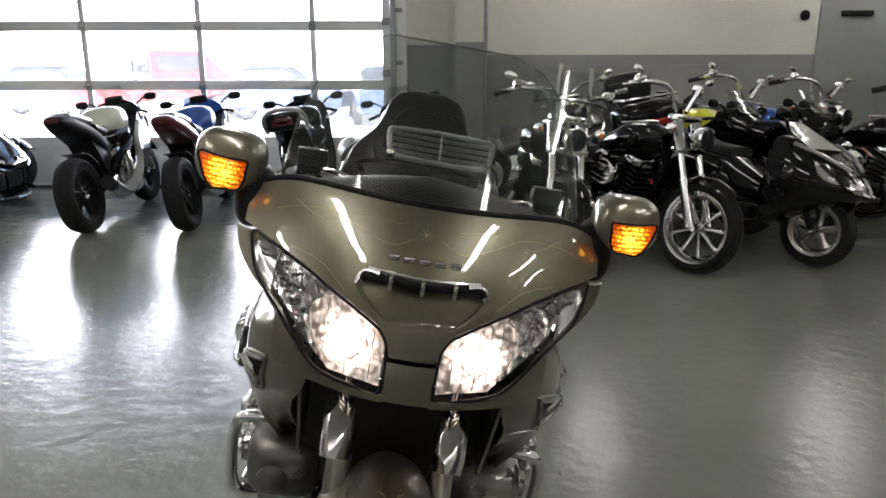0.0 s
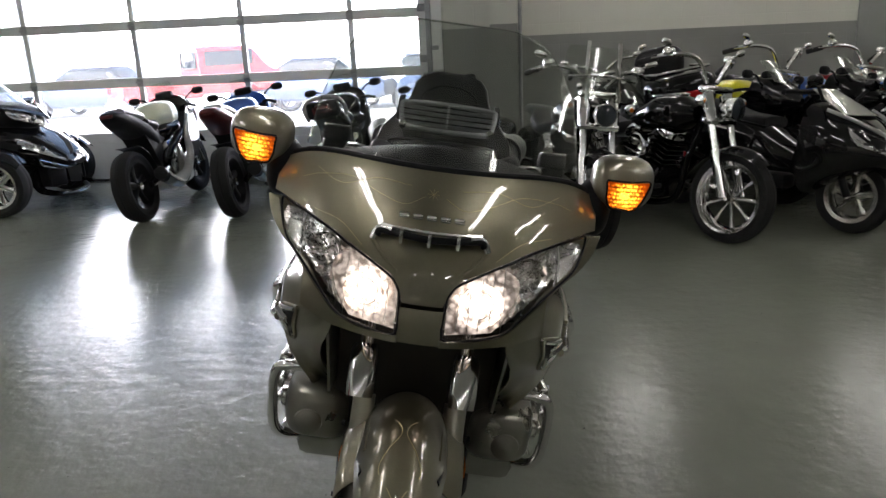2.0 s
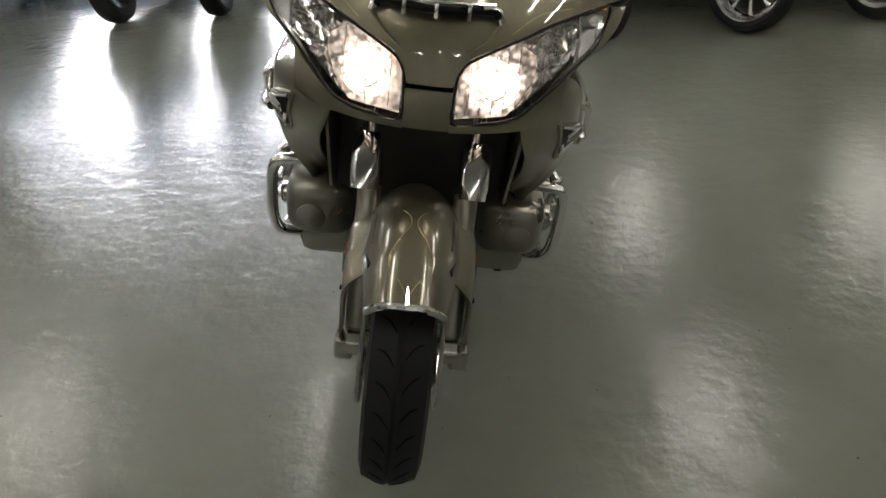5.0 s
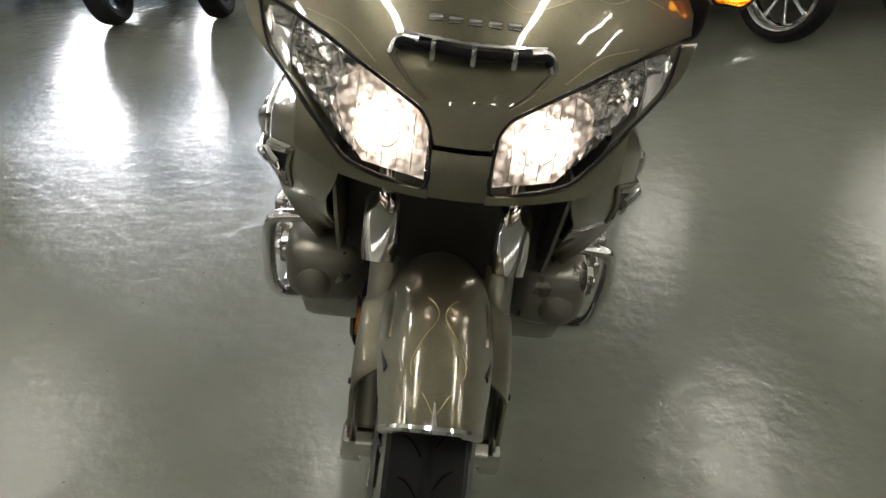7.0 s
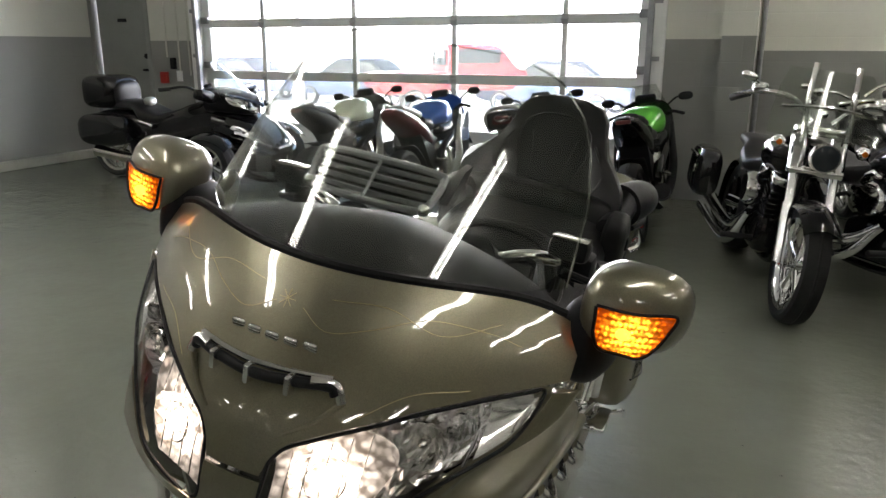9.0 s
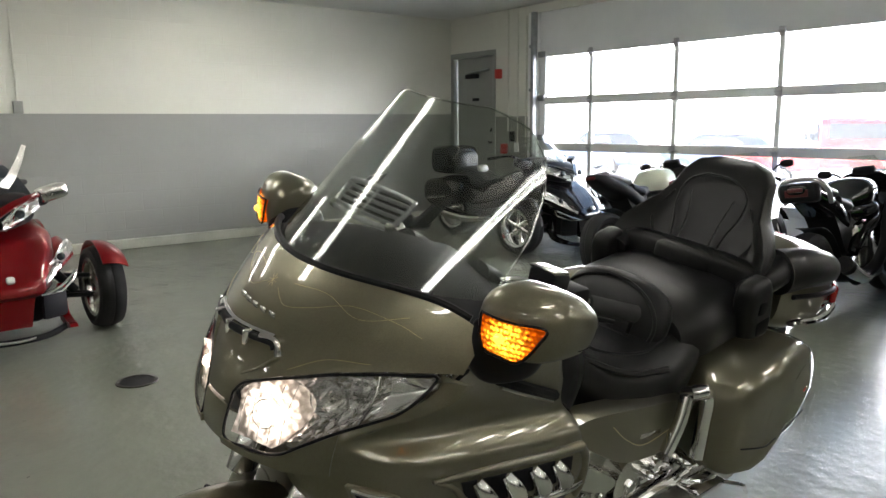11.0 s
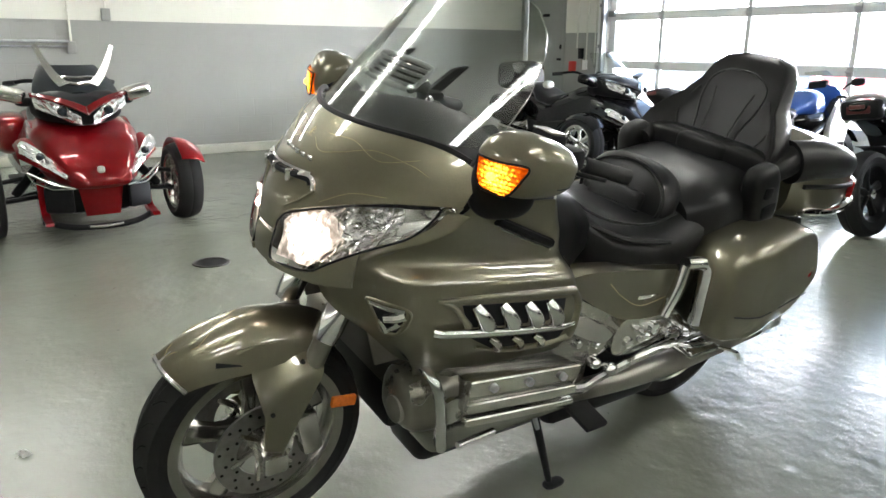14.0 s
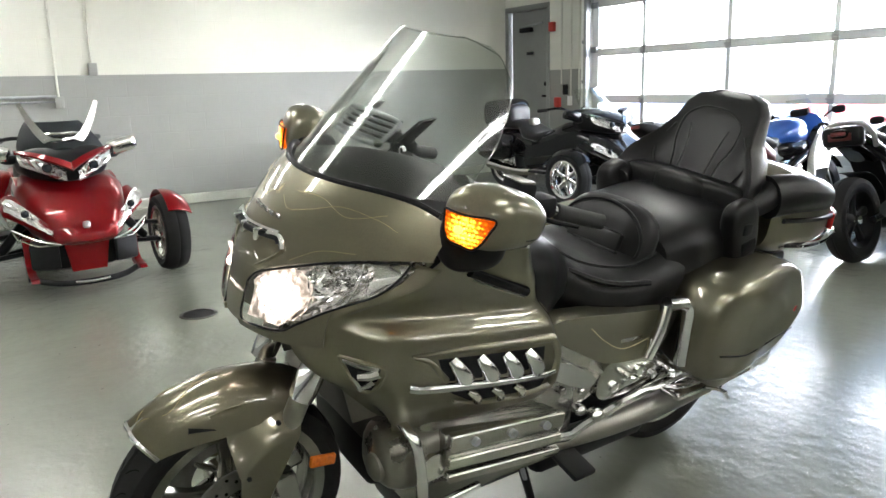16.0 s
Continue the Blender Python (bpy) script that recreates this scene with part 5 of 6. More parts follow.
    put_tube(bits, [(s * 0.29, 1.02, 0.44), (s * 0.315, 1.09, 0.47), (s * 0.32, 1.15, 0.455)], 0.012, 8)
    for y, z, r in ((0.60, 0.435, 0.026), (0.69, 0.455, 0.018), (0.76, 0.415, 0.024), (0.875, 0.50, 0.012), (1.05, 0.475, 0.018)):
        put_blob(bits, (s * 0.285, y, z), (0.022, r, r * 0.8), 2.4, None, 12, 8)
    for y, z, r in ((0.63, 0.52, 0.012), (0.70, 0.50, 0.010), (0.83, 0.475, 0.016), (0.93, 0.50, 0.020), (0.99, 0.47, 0.014)):
        part("cap_bolt", a_spin([(0, r), (s * 0.010, r * 0.95), (s * 0.014, r * 0.5), (s * 0.014, 0.0)], (s * 0.27, y, z), "x", 14), "chrome", bike)
    part("cover_badge", a_box((s * 0.275, 0.90, 0.475), (0.008, 0.07, 0.014), 0.003), "chrome", bike)
    part("foot_linkage", bits, "chrome", bike, "chrome linkage and pegs")
    part("footpeg", a_box((s * 0.325, 0.655, 0.325), (0.10, 0.075, 0.018), 0.007, turn(y=s * 10)), "rubber", bike, "folded rubber footpeg")
    part("passenger_board", a_box((s * 0.335, 1.06, 0.435), (0.07, 0.13, 0.018), 0.008, turn(y=-s * 6)), "chrome", bike, "chrome passenger footboard")
    part("board_hook", a_tube([(s * 0.36, 1.11, 0.44), (s * 0.395, 1.16, 0.43), (s * 0.40, 1.19, 0.40)], 0.006, 8), "chrome", bike)

rear_wheel = build_wheel(bike, "rear_wheel", Vector((0, 1.37, 0.305)), 0.30, 0.09, 5)
part("rear_fender", a_sheet(lambda u, v: (-0.10 + 0.20 * u, 1.37 + 0.335 * math.sin(radians(-30 + 150 * v)), 0.305 + 0.335 * math.cos(radians(-30 + 150 * v))), 6, 20, 0.005), "black", bike)
part("under_seat", a_box((0, 0.95, 0.56), (0.36, 0.70, 0.22), 0.03), "black", bike)
part("rear_frame", a_box((0, 1.45, 0.66), (0.40, 0.50, 0.10), 0.02), "black", bike)
part("side_stand", a_tube([(0.20, 0.565, 0.335), (0.235, 0.60, 0.20), (0.262, 0.638, 0.062)], (0.014, 0.010), 10), "black", bike, "black side stand, folded out")
part("stand_foot", a_blob((0.270, 0.650, 0.056), (0.018, 0.036, 0.009), 3), "black", bike)
part("stand_spring", a_tube([(0.215, 0.55, 0.34), (0.232, 0.585, 0.24)], 0.007, 8), "steel", bike)

# The floor round it.
drain = thing("floor_drain", pose(-2.02, 2.17, 0.0), "round dark floor drain cover set in concrete", "drain")
part("drain_ring", a_spin([(0.0, 0.105), (0.005, 0.103), (0.005, 0.085), (0.0, 0.083)], (0, 0, 0), "z", 32, True), "bay", drain)
part("drain_plate", a_spin([(0.0, 0.0), (0.003, 0.0), (0.003, 0.084), (0.0, 0.084)], (0, 0, 0), "z", 32, True), "black", drain)


# ---- the other machines on show ----
def tail_loft(sections, n=18, nu=24):
    return loft(smooth_sections(sections, n), nu)


def put_at(x, y, heading):
    """Front wheel at the machine's own origin; heading: degrees the nose points to, from +x."""
    return pose(x, y, 0, 0, 0, heading + 90)


def sport_bike(m, paint, tail, label, group="sport bikes", screen=True, lean=8, tank=None, belly="black", nose=None, top=None, rim=False):
    """A sport machine: x to its left, y to its tail, front wheel at the origin."""
    b = thing("sport_motorcycle", m @ turn(y=lean), label, "motorcycle", group)
    WB = 1.27
    build_wheel(b, "front_wheel", Vector((0, 0, 0.285)), 0.283, 0.055, 5, "black")
    build_wheel(b, "rear_wheel", Vector((0, WB, 0.285)), 0.285, 0.070, 5, "black")
    for s in (-1, 1):
        part("fork_leg", a_tube([(s * 0.09, 0.0, 0.285), (s * 0.09, 0.20, 0.78)], 0.025, 12), "satin", b)
        part("mirror_stalk", a_tube([(s * 0.15, 0.20, 0.86), (s * 0.22, 0.19, 0.915), (s * 0.27, 0.20, 0.925)], 0.008, 8), "black", b)
        part("mirror", a_blob((s * 0.30, 0.21, 0.925), (0.055, 0.020, 0.032), 2.6), "black", b)
        part("handlebar", a_tube([(s * 0.08, 0.22, 0.81), (s * 0.20, 0.27, 0.82), (s * 0.29, 0.34, 0.80)], 0.013, 8), "black", b)
        part("frame_spar", a_tube([(s * 0.10, 0.24, 0.72), (s * 0.16, 0.45, 0.62), (s * 0.14, 0.75, 0.50), (s * 0.11, 0.86, 0.38)], (0.035, 0.045), 10), "gloss_black", b)
        part("swingarm", a_tube([(s * 0.10, 0.80, 0.37), (s * 0.13, 1.0, 0.33), (s * 0.13, WB, 0.285)], (0.035, 0.025), 10), "gloss_black", b)
        part("side_fairing", a_plate(round_outline([(0.10, 0.72), (0.24, 0.82), (0.40, 0.72), (0.50, 0.62), (0.44, 0.46), (0.32, 0.36), (0.20, 0.48)], 4), s * 0.13, s * 0.19, "x", 0.02), paint, b)
        part("fairing_edge", a_tube([(s * 0.20, 0.36, 0.74), (s * 0.21, 0.50, 0.58), (s * 0.205, 0.52, 0.42), (s * 0.17, 0.62, 0.27), (s * 0.11, 0.84, 0.20)], (0.016, 0.050), 10, 20), belly, b)
        part("rear_peg", a_tube([(s * 0.12, 0.86, 0.43), (s * 0.22, 0.88, 0.42)], 0.012, 8), "satin", b)
    part("tank", tail_loft([(0.36, 0.10, 0.70, 0.84, 2.5), (0.46, 0.17, 0.66, 0.90, 2.6), (0.60, 0.18, 0.66, 0.895, 2.6), (0.72, 0.12, 0.68, 0.82, 2.4), (0.80, 0.08, 0.68, 0.76, 2.2)]), tank or paint, b)
    part("tank_flank", tail_loft([(0.40, 0.15, 0.62, 0.72, 3), (0.52, 0.185, 0.58, 0.74, 3), (0.70, 0.15, 0.58, 0.72, 3), (0.80, 0.10, 0.60, 0.70, 3)]), "gloss_black", b)
    part("seat", tail_loft([(0.74, 0.09, 0.68, 0.765, 3), (0.88, 0.15, 0.66, 0.755, 3), (1.00, 0.13, 0.70, 0.80, 3)]), "leather", b)
    part("pillion_seat", tail_loft([(1.00, 0.11, 0.77, 0.84, 3), (1.12, 0.105, 0.80, 0.875, 3), (1.26, 0.08, 0.84, 0.90, 3)]), top or "leather", b)
    tl = part("tail_unit", tail_loft([(0.86, 0.12, 0.54, 0.69, 3), (0.98, 0.135, 0.60, 0.76, 3), (1.12, 0.125, 0.68, 0.825, 3), (1.28, 0.10, 0.755, 0.88, 3), (1.37, 0.075, 0.81, 0.89, 2.8), (1.40, 0.055, 0.835, 0.88, 2.6)]), tail, b)
    part("tail_light", a_box((0, 1.398, 0.856), (0.10, 0.022, 0.028), 0.008), "tail_dark", tl, "dark red tail light")
    if rim:
        part("tail_rim", a_tube([(-0.15, 1.22, 0.76), (-0.155, 1.28, 0.85), (-0.09, 1.31, 0.915), (0.09, 1.31, 0.915), (0.155, 1.28, 0.85), (0.15, 1.22, 0.76)], 0.016, 10), "silver", tl, "silver grab rail round the tail")
        part("lamp_case", a_box((0, 1.33, 0.835), (0.25, 0.10, 0.13), 0.03), "black", tl)
        part("rear_lens", a_box((0, 1.384, 0.835), (0.15, 0.012, 0.05), 0.005), "tail_dark", tl, "dark red tail light")
    part("rear_hugger", a_sheet(lambda u, v: (-0.085 + 0.17 * u, WB - 0.315 * math.sin(radians(5 + 85 * v)), 0.285 + 0.315 * math.cos(radians(5 + 85 * v))), 6, 12, 0.005), "black", b)
    part("engine", a_box((0, 0.60, 0.42), (0.30, 0.40, 0.32), 0.04), "satin", b)
    part("subframe", a_plate(round_outline([(0.72, 0.70), (1.00, 0.70), (1.10, 0.72), (1.00, 0.56), (0.92, 0.40), (0.78, 0.38)], 3), -0.10, 0.10, "x", 0.015), "black", b)
    part("shock", a_tube([(0, 0.84, 0.60), (0, 0.94, 0.36)], 0.035, 12), "steel", b)
    part("belly", a_blob((0, 0.55, 0.24), (0.15, 0.28, 0.09), 3), belly, b)
    part("exhaust", a_tube([(-0.10, 0.40, 0.24), (-0.14, 0.70, 0.20), (-0.17, 0.92, 0.24), (-0.185, 1.14, 0.33)], (0.03, 0.055), 14), "satin", b, "brushed exhaust can")
    part("exhaust_end", a_tube([(-0.184, 1.12, 0.322), (-0.188, 1.18, 0.348)], 0.057, 14), "black", b)
    part("nose_fairing", tail_loft([(-0.06, 0.03, 0.72, 0.78, 2.2), (0.02, 0.13, 0.66, 0.85, 2.4), (0.14, 0.19, 0.62, 0.92, 2.6), (0.26, 0.20, 0.64, 0.93, 2.6)]), nose or paint, b)
    part("front_fender", a_sheet(lambda u, v: ((-0.07 + 0.14 * u), 0.315 * math.sin(radians(-60 + 100 * v)), 0.285 + (0.315 - 0.03 * (2 * u - 1) ** 2) * math.cos(radians(-60 + 100 * v))), 8, 14, 0.004), paint, b)
    if screen:
        part("flyscreen", a_sheet(lambda u, v: ((-0.14 + 0.28 * u) * (1 - 0.35 * v), 0.06 + 0.20 * v + 1.6 * ((u - 0.5) * 0.28) ** 2, 0.88 + 0.16 * v), 12, 8, 0.004), "screen", b)
    part("gauge_pod", a_box((0, 0.24, 0.93), (0.16, 0.06, 0.07), 0.02, turn(x=-30)), "black", b)
    return b


sport_bike(pose(-2.12, 7.22, 0, 0, 0, 182), "gloss_black", "black", "white and black sport motorcycle with a black tail, facing the door", tank="cream_paint", belly="white_paint", top="vent_grey")
sport_bike(pose(-1.42, 7.30, 0, 0, 0, 184), "gloss_black", "tail_dark", "blue and white sport motorcycle with a dark red tail", tank="blue", belly="white_paint", nose="blue", top="white_paint")
sport_bike(pose(-0.52, 7.34, 0, 0, 0, 183), "gloss_black", "gloss_black", "black sport motorcycle with a silver rail round its tail", rim=True)
sport_bike(pose(0.34, 7.36, 0, 0, 0, 182), "gloss_black", "gloss_black", "black sport motorcycle with a bright green tank", tank="green")


def cruiser(m, label, shield=True, bags=False, paint="gloss_black", rake=0.32, spokes=9, box=False, lean=8, wheel=0.30, bars=1.02):
    """A chrome-laden cruiser: x to its left, y to its tail, front wheel at the origin."""
    b = thing("cruiser_motorcycle", m @ turn(y=lean), label, "motorcycle", "cruisers")
    WB = 1.45
    build_wheel(b, "front_wheel", Vector((0, 0, wheel)), wheel, 0.058, spokes, "chrome", rim_r=wheel * 0.76)
    build_wheel(b, "rear_wheel", Vector((0, WB, 0.29)), 0.29, 0.08, 5, "gloss_black")
    for s in (-1, 1):
        part("fork_leg", a_tube([(s * 0.095, 0.0, wheel), (s * 0.095, 0.10, wheel + 0.28)], 0.030, 14), "chrome", b)
        part("fork_tube", a_tube([(s * 0.095, 0.09, wheel + 0.26), (s * 0.095, 0.22, 0.93)], 0.023, 14), "chrome", b)
        part("fork_shroud", a_tube([(s * 0.095, 0.155, 0.74), (s * 0.095, 0.215, 0.90)], 0.040, 16), "chrome", b)
        part("handlebar", a_tube([(s * 0.05, 0.26, 0.97), (s * 0.16, 0.27, bars + 0.05), (s * 0.30, 0.36, bars + 0.06), (s * 0.38, 0.48, bars + 0.02)], 0.014, 10), "chrome", b)
        part("grip", a_tube([(s * 0.34, 0.42, bars + 0.04), (s * 0.40, 0.52, bars + 0.0)], 0.020, 10), "wood_grip", b)
        part("control", a_blob((s * 0.30, 0.37, bars + 0.075), (0.04, 0.03, 0.03), 3), "chrome", b)
        part("lever", a_tube([(s * 0.29, 0.33, bars + 0.06), (s * 0.40, 0.42, bars + 0.03)], (0.008, 0.005), 8), "chrome", b)
        part("mirror_stalk", a_tube([(s * 0.29, 0.36, bars + 0.08), (s * 0.34, 0.34, bars + 0.11)], 0.006, 6), "chrome", b)
        part("mirror", a_blob((s * 0.37, 0.34, bars + 0.125), (0.042, 0.015, 0.022), 2.6, turn(y=-s * 15)), "chrome", b)
        sig = part("turn_signal", a_blob((s * 0.20, 0.17, 0.86), (0.032, 0.032, 0.032), 2.2), "chrome", b)
        part("signal_lens", a_blob((s * 0.20, 0.150, 0.86), (0.019, 0.014, 0.019), 2), "amber_off", sig, "unlit amber lens")
        part("exhaust", a_tube([(s * 0.12 * 0 - 0.16, 0.55, 0.42), (-0.19, 0.72, 0.27 + 0.04 * s), (-0.20, 1.0, 0.24 + 0.055 * s), (-0.20, 1.75, 0.26 + 0.06 * s)], (0.024, 0.042), 14), "chrome", b, "chrome exhaust pipe")
        part("foot_peg", a_tube([(s * 0.13, 0.45, 0.30), (s * 0.30, 0.46, 0.29)], 0.017, 10), "rubber", b)
        if bags:
            bag = part("saddlebag", a_blob((s * 0.30, 1.42, 0.50), (0.085, 0.26, 0.16), 3.4), paint, b, "hard black saddlebag")
            part("bag_hinge", a_box((s * 0.385, 1.42, 0.60), (0.012, 0.30, 0.02), 0.004), "chrome", bag)
            part("bag_latch", a_box((s * 0.387, 1.28, 0.52), (0.014, 0.05, 0.05), 0.006), "chrome", bag)
    for z in (0.74, 0.93):
        part("fork_yoke", a_box((0, 0.16 + (z - 0.74) * 0.32, z), (0.26, 0.08, 0.045), 0.015), "chrome", b)
    lamp = part("headlight", a_spin([(0.11, 0.0), (0.09, 0.045), (0.05, 0.066), (0.0, 0.072), (-0.02, 0.070)], (0, 0.06, 0.82), "y", 28), "chrome", b, "round chrome headlight")
    part("lens", a_spin([(-0.034, 0.0), (-0.030, 0.04), (-0.018, 0.067), (0.0, 0.067)], (0, 0.06, 0.82), "y", 28), "dark_glass", lamp)
    part("front_fender", a_sheet(lambda u, v: ((-0.085 + 0.17 * u), -(wheel + 0.032) * math.sin(radians(-75 + 120 * v)), wheel + (wheel + 0.032 - 0.05 * (2 * u - 1) ** 2) * math.cos(radians(-75 + 120 * v))), 10, 20, 0.004), paint, b)
    part("tank", tail_loft([(0.32, 0.06, 0.72, 0.83, 2.4), (0.42, 0.15, 0.66, 0.89, 2.4), (0.58, 0.175, 0.65, 0.885, 2.4), (0.76, 0.11, 0.66, 0.80, 2.4), (0.84, 0.06, 0.66, 0.75, 2.2)]), paint, b)
    part("tank_console", a_box((0, 0.56, 0.885), (0.07, 0.26, 0.02), 0.008, turn(x=-6)), "chrome", b)
    part("seat", tail_loft([(0.80, 0.09, 0.62, 0.72, 3), (0.95, 0.17, 0.58, 0.68, 3), (1.10, 0.17, 0.60, 0.74, 3), (1.22, 0.12, 0.68, 0.78, 3), (1.50, 0.11, 0.70, 0.78, 3)]), "leather", b)
    eng = part("engine", a_box((0, 0.66, 0.32), (0.24, 0.40, 0.22), 0.05), "gloss_black", b)
    for y, a in ((0.57, 22), (0.75, -22)):
        for k in range(6):
            part("cooling_fin", a_box((0, y - 0.1 * math.sin(radians(a)) * (k / 5) * 1.4, 0.43 + 0.032 * k), (0.19, 0.15, 0.014), 0.004, turn(x=a)), "gloss_black", eng)
        part("rocker_box", a_blob((0, y - 0.14 * math.sin(radians(a)), 0.645), (0.10, 0.085, 0.045), 3, turn(x=a)), "chrome", eng)
    part("air_cleaner", a_spin([(-0.045, 0.0), (-0.045, 0.08), (-0.02, 0.095), (0.02, 0.095), (0.02, 0.0)], (-0.15, 0.66, 0.54), "x", 28), "chrome", b)
    part("primary_cover", a_blob((0.15, 0.80, 0.30), (0.05, 0.24, 0.10), 3), "gloss_black", b)
    part("frame_tube", a_tube([(0, 0.26, 0.86), (0, 0.36, 0.50), (0, 0.46, 0.20), (0, 1.0, 0.18), (0, 1.40, 0.30)], 0.022, 10), "gloss_black", b)
    part("rear_fender", a_sheet(lambda u, v: ((-0.10 + 0.20 * u), WB + 0.335 * math.sin(radians(-40 + 140 * v)), 0.29 + (0.335 - 0.04 * (2 * u - 1) ** 2) * math.cos(radians(-40 + 140 * v))), 8, 18, 0.004), paint, b)
    part("tail_light", a_box((0, WB + 0.335, 0.42), (0.12, 0.04, 0.05), 0.012), "red_lens", b)
    if shield:
        sh = part("windshield", a_sheet(lambda u, v: ((-0.27 + 0.54 * u) * (1 - 0.28 * v * v), 0.08 + 0.18 * v + 0.9 * ((u - 0.5) * 0.5) ** 2, 0.90 + 0.32 * v), 20, 12, 0.004), "screen", b, "clear windshield with chrome braces")
        for s in (-1, 1):
            part("brace", a_tube([(s * 0.10, 0.135, 0.90), (s * 0.105, 0.20, 1.08), (s * 0.10, 0.235, 1.25)], 0.014, 8), "chrome", sh)
        part("brace_bar", a_tube([(-0.22, 0.20, 1.03), (0, 0.165, 1.05), (0.22, 0.20, 1.03)], 0.010, 8), "chrome", sh)
    if box:
        tb = part("top_box", a_blob((0, 1.62, 0.86), (0.26, 0.22, 0.14), 4), paint, b, "glossy black top box")
        part("box_rail", a_tube([(-0.20, 1.50, 1.01), (-0.20, 1.76, 1.02), (0.20, 1.76, 1.02), (0.20, 1.50, 1.01)], 0.011, 8, smooth=False), "chrome", tb)
        part("box_backrest", a_blob((0, 1.40, 1.05), (0.20, 0.05, 0.13), 3), "leather", tb)
        part("box_light", a_box((0, 1.84, 0.85), (0.34, 0.02, 0.05), 0.01), "red_lens", tb)
    return b


cruiser(pose(1.32, 4.88, 0, 0, 0, 13), "black cruiser with chrome forks, windshield and hard saddlebags", True, True, spokes=5, wheel=0.295)
cruiser(pose(2.16, 4.92, 0, 0, 0, 38), "black cruiser with a chrome front end and cast wheel", False, False, spokes=9, wheel=0.285, bars=1.06)
cruiser(pose(4.0, 5.35, 0, 0, 0, 35), "black cruiser with high chrome handlebars and windshield", True, False, spokes=9)
cruiser(pose(2.15, 5.55 + 0.7, 0, 0, 0, 195) @ pose(0, -1.45, 0), "black touring motorcycle with a glossy top box and backrest", False, True, box=True, bars=0.98)
cruiser(pose(3.05, 6.30, 0, 0, 0, 32), "dark cruiser with chrome handlebars in the rear row", False, False, bars=1.05)
cruiser(pose(3.75, 6.45, 0, 0, 0, 30), "red cruiser in the rear row against the wall", False, False, paint="red", bars=1.02)
cruiser(pose(5.0, 5.5, 0, 0, 0, 34), "black cruiser at the end of the row", True, False)
sport_bike(pose(2.84, 5.95, 0.0, 0, 0, 34), "gloss_black", "gloss_black", "black and yellow sport motorcycle in the rear row", "rear row", tank="yellow")
sport_bike(pose(3.40, 6.00, 0, 0, 0, 34), "gloss_black", "gloss_black", "black sport motorcycle with a blue tank in the rear row", "rear row", tank="blue")


def crystal(f, nu, nv, thick, amp, seed=1):
    """A lamp's moulded reflector: a sheet broken into small facets."""
    r = random.Random(seed)
    d = [[r.uniform(-amp, amp) for _ in range(nv + 1)] for _ in range(nu + 1)]
    return a_sheet(lambda u, v: Vector(f(u, v)) + Vector((0, d[int(u * nu + 0.5)][int(v * nv + 0.5)], 0)), nu, nv, thick)


